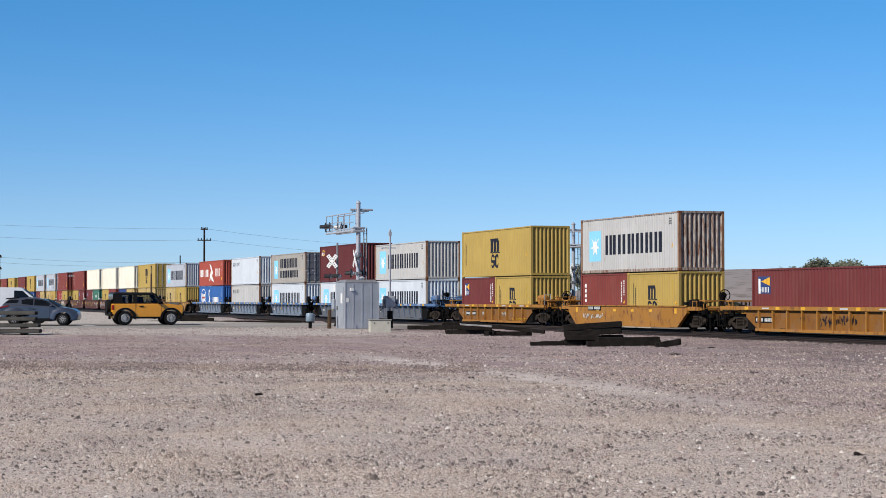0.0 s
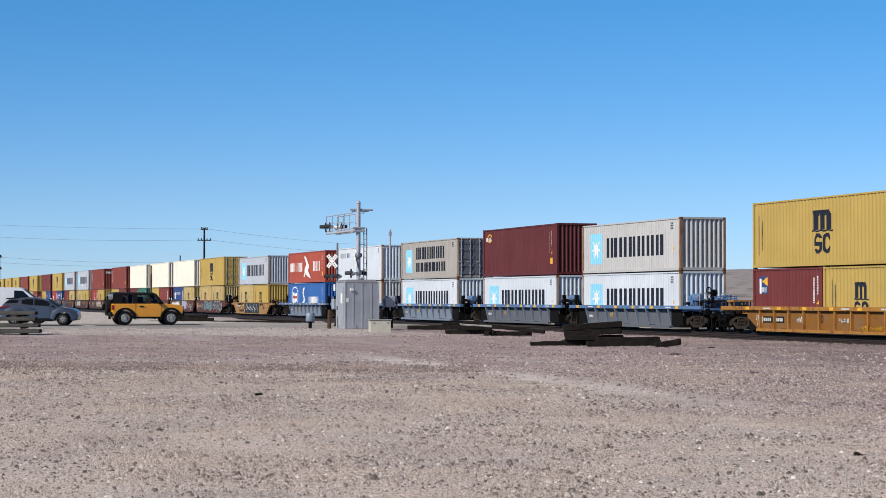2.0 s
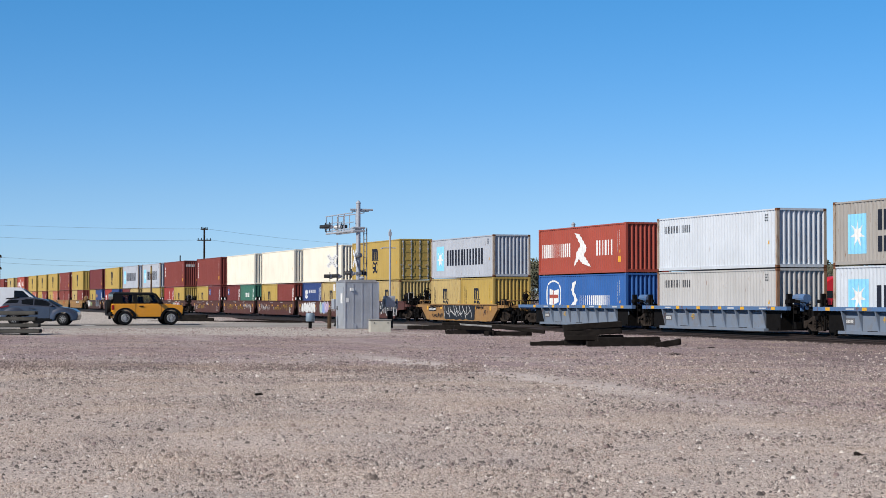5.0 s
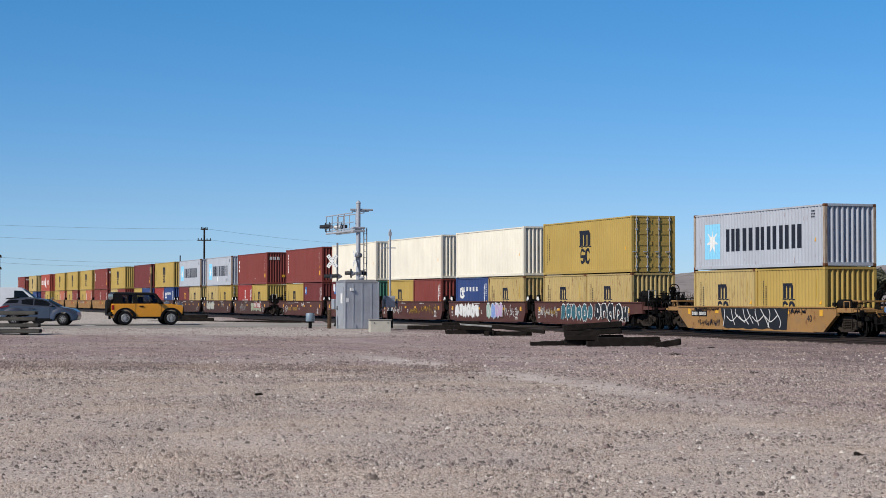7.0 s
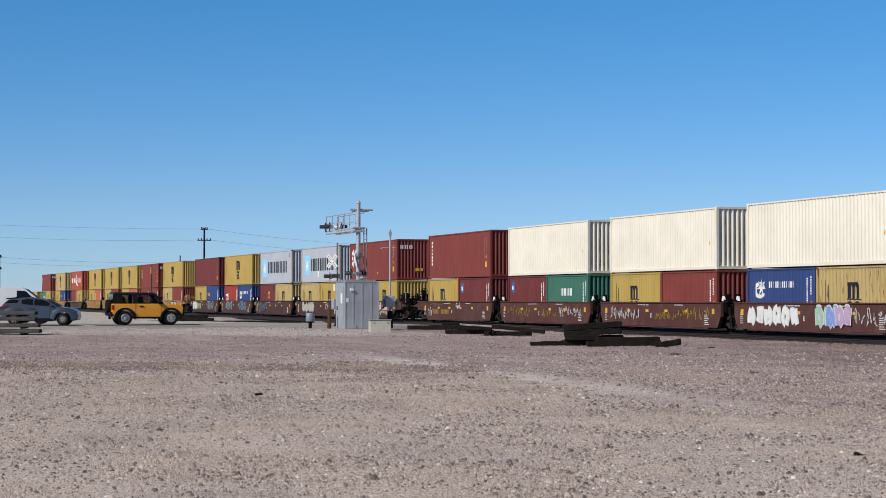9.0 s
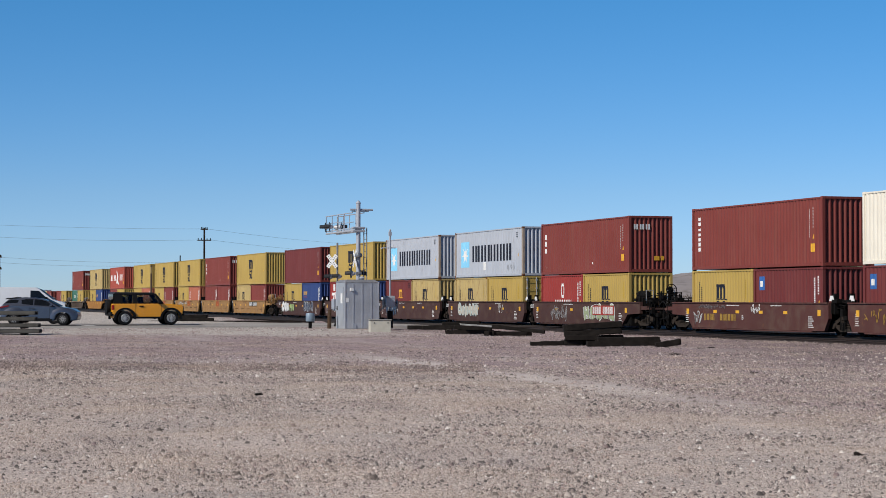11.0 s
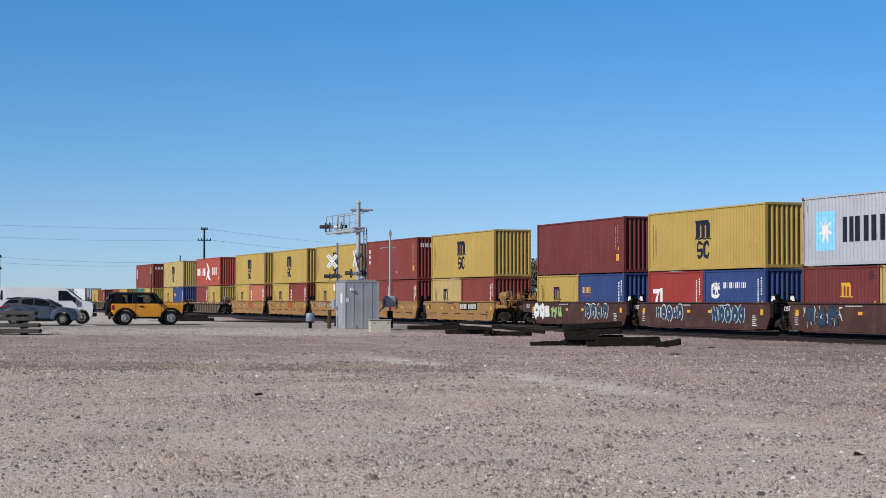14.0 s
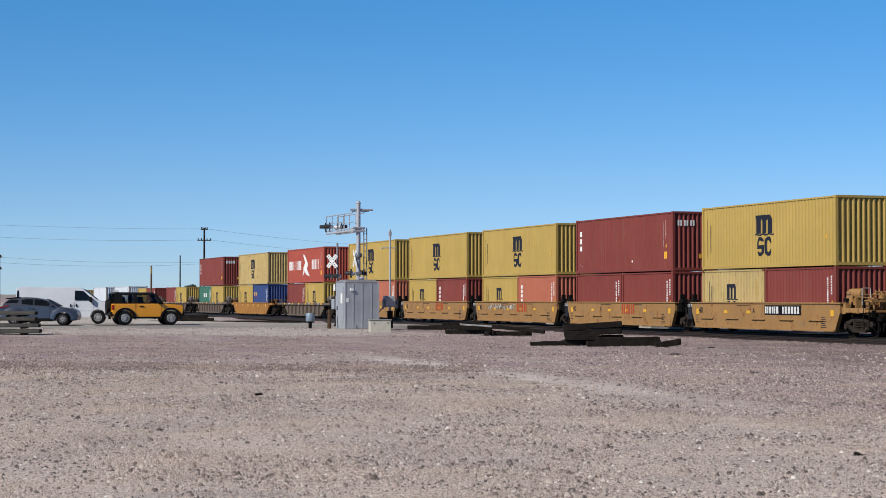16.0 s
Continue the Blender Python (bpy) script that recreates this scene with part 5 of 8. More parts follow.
    for k, x in enumerate((-6.15, -3.3, -1.1, 1.1, 3.3, 6.15)):
        o = part("reflector", MESH["end_reflector" if k in (0, 5) and style != "ribbed" else "reflector"], YELLOW_MARK, c)
        o.location = (x, -out, top - 0.08 if style == "ribbed" else 0.95)
    if style == "ribbed":
        # pale label plates along the top chord
        bm = bmesh.new()
        box(bm, -0.32, 0.32, -0.004, 0.01, -0.03, 0.03)
        me = mesh_of("label_plate", bm, plain("pale_label", (0.5, 0.52, 0.55), 0.6))
        for x in (-4.4, 2.2, 5.2):
            part("label_plate", me, WHITE_MARK, c).location = (x, -out, top - 0.08)
    return c


def number_board(parent, x, z, w=1.75, h=0.27, mat=BLACK, lift=0.0):
    bm = bmesh.new()
    box(bm, x, x + w, -SILL_Y - 0.008 - lift, -SILL_Y + 0.02 - lift, z, z + h)
    b = part("number_board", bm, mat, parent)
    me = mark_mesh(bars(0.08, w * 0.42, 0.06, h - 0.06, 4) + bars(w * 0.5, w - 0.08, 0.06, h - 0.06, 6), WHITE_MARK, "number_lettering", False)
    o = tagged(part("number_lettering", me, WHITE_MARK, b), kind="stuff")
    o.location = (x, -(SILL_Y + 0.012 + lift) + CW / 2 - 0.02 + 0.002, z)


RECESS = -0.12                      # side panels of the ribbed cars lie this far behind their chords


def unit_letter(parent, x, z, body, size=0.32, mat=WHITE_MARK, lift=0.0):
    text_part("lettering", body, size, parent, (x, z), mat, -(SILL_Y + 0.008 + lift))


RUNNING = []                       # (thing, x offset on the train at 0 s, height over the rail)
FLOOR_H = 0.27


def train_unit(u, car, upper, lower):
    """u: rear end of the upper 40 ft container at 0 s; car: a well_car; upper, lower: container specs."""
    xc = u + 6.096
    RUNNING.append((car, xc, 0.0))
    z = FLOOR_H
    if len(lower) == 2:
        RUNNING.append((container(*lower[0]), xc - 3.067, z))
        RUNNING.append((container(*lower[1]), xc + 3.067, z))
    else:
        RUNNING.append((container(*lower[0]), xc, z))
    z += 2.896 if lower[0][0] == "40h" else 2.591
    if upper:
        RUNNING.append((container(*upper, upper=True), xc, z + 0.03))


def M(a, b):
    """Two 20 ft boxes; 'y' yellow with the block logo."""
    spec = {"y": ("20", "yellow", "block_logo"), "Y": ("20", "dull_yellow", "block_logo"), "r": ("20", "brown_red", "plain_white"), "b": ("20", "maroon", "beacon"),
            "m": ("20", "maroon", "small_badge"), "R": ("20", "red", "angled"), "g": ("20", "red", "drop_word"), "B": ("20", "blue", "swirl"), "s": ("20", "blue", "gold_word"),
            "G": ("20", "green", "centre_word"), "k": ("20", "salmon", "upright_word"), "o": ("20", "maroon", "gold_arches"), "D": ("20", "yellow", "block_logo", True), "u": ("20", "brown_red", "upright_word")}
    return [spec[a], spec[b]]


ARCH40 = ("40h", "yellow", "block_logo")
LOWER_WHITE = [("40", "white", "low_star_word")]
c0 = well_car("ribbed", "orange")
number_board(c0, -5.6, 0.48, lift=RECESS)
unit_letter(c0, -1.4, 0.70, "40", 0.42, INK, RECESS)
scrawl(c0, -0.2, 3.0, 0.35, 0.9, 5, INK, lift=RECESS + 0.013)
train_unit(-75.78, c0, None, [("40", "maroon", "beacon")])
c1 = well_car("slope", "orange")
number_board(c1, -4.6, 0.92)
scrawl(c1, -5.2, -2.6, 0.45, 0.8, 6, WHITE_MARK)
train_unit(-95.40, c1, ("40h", "rusty_white", "star_word"), M("u", "y"))
c2 = well_car("ribbed", "orange")
number_board(c2, -5.0, 0.5, 1.9, lift=RECESS)
unit_letter(c2, 0.0, 0.68, "40", 0.45, INK, RECESS)
scrawl(c2, -5.6, -5.0, 0.3, 0.95, 8, WHITE_MARK, lift=RECESS + 0.013)
scrawl(c2, -2.0, -1.2, 0.5, 0.8, 9, WHITE_MARK, lift=RECESS + 0.013)
scrawl(c2, 1.5, 2.3, 0.5, 0.8, 10, WHITE_MARK, lift=RECESS + 0.013)
scrawl(c2, 3.2, 5.6, 0.25, 0.45, 11, YELLOW_MARK, lift=RECESS + 0.013)
train_unit(-115.07, c2, ARCH40, M("b", "y"))
for k, (u, up) in enumerate(((-134.63, ("40", "old_white", "star_word")), (-150.46, ("40h", "wine", "corner_word")), (-167.53, ("40", "grey", "star_two_words", True)), (-184.46, ("40", "white", "small_word")), (-200.45, ("40", "orange_red", "swoosh")))):
    c = well_car("ribbed", "blue", joint_back=k < 4, joint_front=k > 0, panel="blue_panel" if k < 2 else "faded_panel")
    unit_letter(c, -2.12, 0.70, "40", 0.36, plain("faded_gold_marking", (0.5, 0.3, 0.06), 0.7), RECESS - 0.08)
    number_board(c, -5.9, 0.5, 1.5, 0.25, plain("dark_grey_board", (0.12, 0.12, 0.13), 0.7), RECESS - 0.08)
    low = LOWER_WHITE if k < 3 else [("40", "old_white", "small_word")] if k == 3 else [("40", "mid_blue", "flag_script")]
    train_unit(u, c, up, low)
c8 = well_car("slope", "tan_orange")
TAG_BLACK = plain("black_spray", (0.015, 0.015, 0.017), 0.5)
TAG_TEAL = plain("teal_spray", (0.035, 0.12, 0.15), 0.5)
TAG_PALE = plain("pale_spray", (0.62, 0.62, 0.60), 0.5)
TAG_NAVY = plain("navy_spray", (0.03, 0.05, 0.09), 0.5)
TAG_LIME = plain("lime_spray", (0.32, 0.42, 0.16), 0.5)
TAG_GOLD = plain("gold_spray", (0.35, 0.22, 0.05), 0.6)
black_piece(c8, -2.9, 3.4, 0.19, 1.14, 12)
scrawl(c8, -5.6, -3.0, 0.95, 1.15, 13, INK)
scrawl(c8, -5.2, -3.0, 0.25, 0.65, 14, INK)
scrawl(c8, 3.5, 5.0, 0.85, 1.14, 15, INK)
number_board(c8, -5.9, 0.72, 1.6)
unit_letter(c8, 5.2, 0.7, "40", 0.4, INK)
train_unit(-220.23, c8, ("40", "ice", "star_word"), M("Y", "y"))
ARCH_DOORS = ("40h", "yellow", "block_logo", True)
CREAM = ("40h", "cream", "plain")
for k, (u, up, low, let) in enumerate(((-239.56, ARCH_DOORS, M("Y", "Y"), "A"), (-254.89, CREAM, M("B", "Y"), "E"), (-270.05, CREAM, M("y", "r"), "D"), (-285.25, CREAM, M("m", "G"), "C"), (-300.58, ("40h", "brown_red", "six_upright"), M("y", "m"), "B"))):
    c = well_car("smooth", "brown", joint_back=k < 4, joint_front=k > 0)
    unit_letter(c, -0.6, 0.70, let, 0.30)
    if k == 0:
        graffiti(c, -2.9, 1.6, 0.28, 1.3, 14, [TAG_PALE, TAG_TEAL])
        graffiti(c, 1.7, 6.3, 0.26, 1.34, 15, [WHITE_MARK, TAG_BLACK])
        scrawl(c, -6.0, -3.2, 0.4, 1.2, 16, TAG_PALE)
        scrawl(c, -5.4, -3.4, 0.6, 1.0, 67, TAG_GOLD)
    elif k == 1:
        graffiti(c, -5.6, -1.0, 0.26, 1.32, 17, [TAG_PALE, WHITE_MARK])
        graffiti(c, 0.25, 1.75, 0.28, 1.34, 18, [TAG_PALE, plain("mint_spray", (0.36, 0.5, 0.42), 0.5)])
        graffiti(c, 1.2, 2.3, 0.28, 1.30, 21, [TAG_PALE, plain("blue_spray", (0.22, 0.32, 0.62), 0.5)], 0.034)
        graffiti(c, 2.0, 3.3, 0.28, 1.32, 22, [TAG_PALE, plain("lilac_spray", (0.48, 0.34, 0.5), 0.5)], 0.056)
        scrawl(c, 3.4, 6.0, 0.4, 1.2, 19, TAG_PALE)
    elif k == 4:
        scrawl(c, -5.5, -4.6, 0.3, 1.0, 64, TAG_PALE, 0.05)
        scrawl(c, -5.0, -2.2, 1.05, 1.3, 65, plain("dim_grey_spray", (0.2, 0.17, 0.17), 0.6))
        for x0, x1, n, seed in ((-4.4, -3.3, 4, 71), (-2.8, -1.2, 6, 72)):
            o = part("lettering", mark_mesh(bars(x0, x1, 0.55, 0.85, n), TAG_GOLD, "lettering", False), TAG_GOLD, c)
            tagged(o, kind="stuff").location = (0, -(SILL_Y - CW / 2) - 0.022, 0)
        scrawl(c, 0.2, 1.2, 0.8, 1.35, 66, WHITE_MARK, 0.04)
    else:
        scrawl(c, -5.6, -2.0, 0.45, 1.2, 20 + k, TAG_PALE if k != 3 else TAG_GOLD)
        scrawl(c, 2.4, 5.8, 0.5, 1.2, 30 + k, TAG_GOLD if k != 3 else TAG_PALE)
        scrawl(c, -0.2, 2.2, 0.5, 0.95, 40 + k, TAG_GOLD, 0.07)
    train_unit(u, c, up, low)
ICE = ("40h", "ice", "star_word")
for k, (u, up, low) in enumerate(((-320.05, ("40h", "brown_red", "upright_word", False, True), M("g", "y")), (-335.23, ICE, M("Y", "D")), (-350.70, ICE, M("o", "Y")), (-366.13, ARCH40, M("R", "B")), (-381.29, ("40h", "maroon", "plain_white"), M("y", "s")))):
    c = well_car("smooth", "dark_brown", joint_back=k < 4, joint_front=k > 0)
    unit_letter(c, -7.0, 1.1, "125T", 0.28)
    if k == 0:
        scrawl(c, -4.2, -1.6, 0.25, 1.25, 50, plain("grey_spray", (0.30, 0.29, 0.29), 0.6))
        scrawl(c, -4.0, -1.7, 0.30, 1.20, 49, plain("grey_spray", (0.30, 0.29, 0.29), 0.6))
        graffiti(c, 0.6, 4.8, 0.28, 1.3, 51, [TAG_PALE, plain("dull_green_spray", (0.30, 0.34, 0.2), 0.5)])
        number_board(c, 1.9, 0.68, 2.8, 0.5, plain("red_spray", (0.32, 0.05, 0.04), 0.6), 0.03)
    elif k == 1:
        graffiti(c, -4.9, -1.0, 0.4, 1.25, 52, [plain("ice_blue_spray", (0.45, 0.58, 0.58), 0.5), plain("cream_spray", (0.5, 0.46, 0.38), 0.5)])
        scrawl(c, 2.6, 3.4, 0.6, 1.25, 53, TAG_PALE)
    elif k == 2:
        graffiti(c, -5.4, -2.8, 0.3, 1.3, 54, [TAG_NAVY])
        scrawl(c, -5.6, -2.6, 0.3, 1.3, 55, TAG_PALE)
    elif k == 3:
        graffiti(c, -4.7, -1.7, 0.45, 1.3, 56, [TAG_PALE, TAG_NAVY])
        graffiti(c, 1.3, 4.6, 0.4, 1.3, 57, [plain("sky_spray", (0.35, 0.5, 0.62), 0.5), TAG_NAVY])
    else:
        graffiti(c, -6.0, -3.6, 0.35, 1.3, 58, [TAG_PALE, WHITE_MARK])
        graffiti(c, -3.4, -1.6, 0.35, 1.3, 59, [TAG_LIME])
        graffiti(c, 1.4, 4.6, 0.4, 1.32, 60, [TAG_PALE, TAG_NAVY])
    train_unit(u, c, up, low)
    if k == 1:
        patched = RUNNING[-1][0]
part("repair_patch", mark_mesh([(-0.75, -0.28, 0.42, 0.92)], WHITE_MARK, "repair_patch", lift=0.008), WHITE_MARK, patched, "fresh white repair patch")
PENCIL = plain("grey_pencil_marking", (0.16, 0.17, 0.19), 0.7)
scribble = mark_mesh([(x, x + 0.03, 0.35 + 0.08 * (q % 3), 0.62 + 0.07 * (q % 2)) for q, x in enumerate(np.arange(3.3, 4.7, 0.13))], PENCIL, "pencil_scribble", lift=0.009)
tagged(part("pencil_scribble", scribble, PENCIL, patched), kind="stuff")
RED_BAR = plain("faded_red_marking", (0.40, 0.07, 0.03), 0.6)
for k, (u, up, low, let) in enumerate(((-400.74, ARCH40, M("Y", "r"), "A"), (-416.11, ("40h", "brown_red", "upright_word", False, True), M("r", "r"), "E"), (-431.21, ARCH40, M("y", "k"), "D"), (-446.38, ARCH40, M("y", "u"), "C"), (-461.85, ARCH40, M("y", "k"), "B"))):
    c = well_car("ledge", "tan_orange", joint_back=k < 4, joint_front=k > 0)
    unit_letter(c, -5.8, 1.0, "40", 0.40, INK)
    unit_letter(c, -2.2 if k else -0.6, 1.0, let, 0.34, INK)
    bm = bmesh.new()
    box(bm, -7.25, -6.80, -SILL_Y + 0.02, -SILL_Y + 0.10, 0.55, 1.36)
    plate = part("joint_plate", bm, plain("black_joint_plate", (0.022, 0.024, 0.028), 0.7), c, bevel=0.02)
    text_part("lettering", "125 T", 0.20, plate, (-7.02, 1.2), WHITE_MARK, -SILL_Y + 0.012)
    if k == 0:
        number_board(c, 0.4, 0.84, 3.2, 0.42)
    else:
        me = mark_mesh(bars(0, 1.7, 0, 0.5, 3), RED_BAR, "lettering", False)
        o = part("lettering", me, RED_BAR, c)
        o.location = (0.5, -(SILL_Y - CW / 2) - 0.026, 0.78)
    if k == 2:
        scrawl(c, -4.6, 0.2, 0.85, 1.3, 61, TAG_PALE, 0.05)
    train_unit(u, c, up, low)
c = well_car("ribbed", "drab")
train_unit(-481.46, c, ("40h", "orange_red", "swoosh"), M("r", "y"))
c = well_car("slope", "orange")
train_unit(-501.05, c, ("40h", "dull_yellow", "block_logo"), M("y", "s"))
c = well_car("ribbed", "drab")
train_unit(-520.36, c, ("40h", "brown_red", "upright_word", False, True), M("G", "y"))
for k, low in enumerate((M("r", "y"), M("y", "r"), [("40h", "white", "small_word")], [("40h", "white", "plain")], M("y", "Y"))):
    c = well_car("ribbed", "drab")
    train_unit(-540.00 - 19.52 * k, c, None, low)


def train_way(t):
    return 19.6529 * t + 0.021827 * t * t

# ---------- road and crossing ----------
OTHER_MOVES = []
ROAD_TOP = ROAD_Z + 0.02


def build_road():
    m, nt, bsdf = fresh("sun_bleached_asphalt")
    col = mix_rgb(nt, noise_fac(nt, coords(nt, (1, 1, 1), True), 0.4, 0.3, 0.7), (0.35, 0.325, 0.295), (0.43, 0.40, 0.365))
    col = mix_rgb(nt, noise_fac(nt, coords(nt, (3, 0.12, 1), True), 1.0, 0.52, 0.7), col, (0.15, 0.14, 0.13))
    col = mix_rgb(nt, scaled(nt, noise_fac(nt, coords(nt, (1, 1, 1), True), 50, 0.4, 0.7), 0.4), col, (0.16, 0.15, 0.14))
    nt.links.new(col, bsdf.inputs["Base Color"])
    bsdf.inputs["Roughness"].default_value = 0.9
    bump(nt, bsdf, coords(nt, (1, 1, 1), True), 60, 0.4, 0.01)
    bm = bmesh.new()
    box(bm, -114.5, -98.5, -120, 33.5, -0.2, ROAD_TOP)
    r = part("road", bm, m)
    tagged(r, "pale worn asphalt road up to the railway crossing", "road", kind="structure")
    bm = bmesh.new()
    box(bm, -114.5, -98.5, 45.5, 140, -0.2, ROAD_TOP - 0.004)
    tagged(part("road", bm, m), "pale worn asphalt road beyond the railway crossing", "road", kind="structure")
    dark = plain("dark_crossing_planks", (0.06, 0.05, 0.045), 0.9, 0, 0.35, 4, 0.5)
    c = thing("crossing_surface", "dark timber panels between the rails of the crossing", "level crossing", kind="structure")
    bm = bmesh.new()
    box(bm, -0.9, 0.9, -0.30, 0.30, 0.0, 0.02)
    me = mesh_of("panel", bm, dark)
    for yc in (NEAR_TRACK_Y, TRACK_Y):
        for y in (-1.25, -0.34, 0.34, 1.25):
            for k in range(9):
                o = part("panel", me, dark, c)
                o.location = (-113.5 + 1.84 * k, yc + y, RAIL_TOP - 0.022)
    # long dark strips on the asphalt, the middle one 2.3 m wide
    for x0, x1, y0, y1 in ((-101.3, -101.0, -60, 31), (-108.0, -105.7, -60, 21.5), (-110.4, -110.1, -60, 24)):
        bm = bmesh.new()
        box(bm, x0, x1, y0, y1, ROAD_TOP - 0.01, ROAD_TOP + 0.005)
        tagged(part("tar_seam", bm, plain("near_black_strip", (0.03, 0.028, 0.026), 0.7)), "dark strip along the road", "tar seam", kind="structure")
    # worn stop line and edge line
    bm = bmesh.new()
    box(bm, -109.6, -106.2, 14.75, 15.4, ROAD_TOP - 0.01, ROAD_TOP + 0.009)
    tagged(part("stop_line", bm, plain("worn_stop_line_paint", (0.68, 0.67, 0.65), 0.85, 0, 0.3)), "worn white stop line across the lane", "road marking", kind="structure")
    bm = bmesh.new()
    box(bm, -99.6, -99.45, -110, 30, ROAD_TOP - 0.01, ROAD_TOP + 0.006)
    tagged(part("road_marking", bm, plain("worn_white_line", (0.45, 0.44, 0.41), 0.9)), "worn white edge line on the road", "road marking", kind="structure")


build_road()

# ---------- signal bungalow, masts and crossing equipment ----------
ALIGNED = 90 - math.degrees(FACING)


def signal_cabinet():
    t = thing("signal_cabinet", "silver aluminium signal cabinet with a low gabled roof", "equipment cabinet", site(-4.38, 97.2, 0.13, ALIGNED))
    bm = bmesh.new()
    box(bm, -0.9, 0.9, -0.85, 0.85, 0.06, 2.44)
    part("body", bm, ALU, t, bevel=0.015)
    bm = bmesh.new()
    lo = [bm.verts.new((x, y, 2.40)) for x, y in ((-0.93, -0.88), (0.93, -0.88), (0.93, 0.88), (-0.93, 0.88))]
    hi = [bm.verts.new((x, y, 2.55)) for x, y in ((-0.72, -0.66), (0.72, -0.66), (0.72, 0.66), (-0.72, 0.66))]
    bm.faces.new(hi)
    bm.faces.new(lo[::-1])
    for k in range(4):
        bm.faces.new((lo[k], lo[(k + 1) % 4], hi[(k + 1) % 4], hi[k]))
    part("roof", bm, plain("dull_grey_roof_metal", (0.32, 0.32, 0.33), 0.55, 0.5), t, bevel=0.012)
    for x in (-0.45, 0.02, 0.5):
        bm = bmesh.new()
        box(bm, x - 0.02, x + 0.02, -0.87, -0.845, 0.1, 2.34)
        part("seam", bm, GALV, t)
    for x in (-0.88, 0.88):
        bm = bmesh.new()
        box(bm, x - 0.03, x + 0.03, -0.872, -0.845, 0.06, 2.44)
        part("corner_trim", bm, GALV, t)
    bm = bmesh.new()
    box(bm, -0.925, -0.895, -0.62, 0.62, 0.2, 2.2)
    d = part("door", bm, ALU, t, bevel=0.01)
    bm = bmesh.new()
    box(bm, -0.94, -0.92, -0.5, -0.2, 1.35, 1.85)
    part("sign_plate", bm, WHITE_MARK, d)
    bm = bmesh.new()
    box(bm, -0.955, -0.92, 0.42, 0.5, 1.0, 1.2)
    part("handle", bm, STEEL_DARK, d)
    bm = bmesh.new()
    box(bm, -0.86, -0.68, -0.863, -0.85, 1.4, 1.62)
    part("sign_plate", bm, WHITE_MARK, t)
    bm = bmesh.new()
    extrude_profile(bm, [(-0.6, 1.98), (-0.46, 1.98), (-0.46, 2.1), (-0.6, 2.13)], -0.95, -0.85)
    part("lamp", bm, WHITE_MARK, t, "small white wall lamp")
    bm = bmesh.new()
    tube(bm, (0.25, 0, 2.5), (0.25, 0, 2.62), 0.1, 14)
    tube(bm, (0.25, 0, 2.62), (0.25, 0, 2.72), 0.2, 14, 0.05)
    part("roof_vent", bm, GALV, t)
    bm = bmesh.new()
    tube(bm, (-0.35, -0.88, 0.0), (-0.35, -0.88, 0.28), 0.025, 8)
    tube(bm, (-0.35, -0.88, 0.28), (-0.5, -0.88, 0.36), 0.025, 8)
    part("conduit", bm, GALV, t)
    bm = bmesh.new()
    box(bm, -1.0, 1.0, -0.95, 0.95, -0.15, 0.06)
    part("plinth", bm, plain("concrete", (0.38, 0.36, 0.33), 0.9, 0, 0.15, 3, 0.4), t)



def flasher(parent, at, face):
    """A crossing flasher: black backing disc, hood, lens and a grey housing behind, facing along a level direction."""
    f = Vector((*face, 0)).normalized()
    bm = bmesh.new()
    p = Vector(at)
    tube(bm, p - f * 0.015, p + f * 0.015, 0.255, 24)
    disc = part("flasher", bm, plain("flasher_black", (0.022, 0.023, 0.025), 0.5), parent)
    bm = bmesh.new()
    side = Vector((-f.y, f.x, 0))
    for k in range(12):
        a0, a1 = math.radians(-35 + 250 * k / 12), math.radians(-35 + 250 * (k + 1) / 12)
        c = []
        for a, dd, r in ((a0, 0.015, 0.13), (a1, 0.015, 0.13), (a1, 0.32, 0.12), (a0, 0.32, 0.12)):
            c.append(bm.verts.new(p + f * dd + side * (r * math.cos(a)) + Vector((0, 0, r * math.sin(a)))))
        bm.faces.new(c)
    part("hood", bm, plain("flasher_black", (0.022, 0.023, 0.025), 0.5), disc, smooth=True)
    bm = bmesh.new()
    tube(bm, p - f * 0.17, p - f * 0.015, 0.09, 14, 0.15)
    tube(bm, p - f * 0.21, p - f * 0.17, 0.05, 14, 0.09)
    part("housing", bm, plain("pale_grey_housing", (0.48, 0.49, 0.51), 0.5, 0.1), disc, "pale grey lamp housing", smooth=True)
    bm = bmesh.new()
    tube(bm, p + f * 0.016, p + f * 0.04, 0.105, 16)
    part("lens", bm, plain("red_lens", (0.25, 0.02, 0.015), 0.2), disc)
    return disc


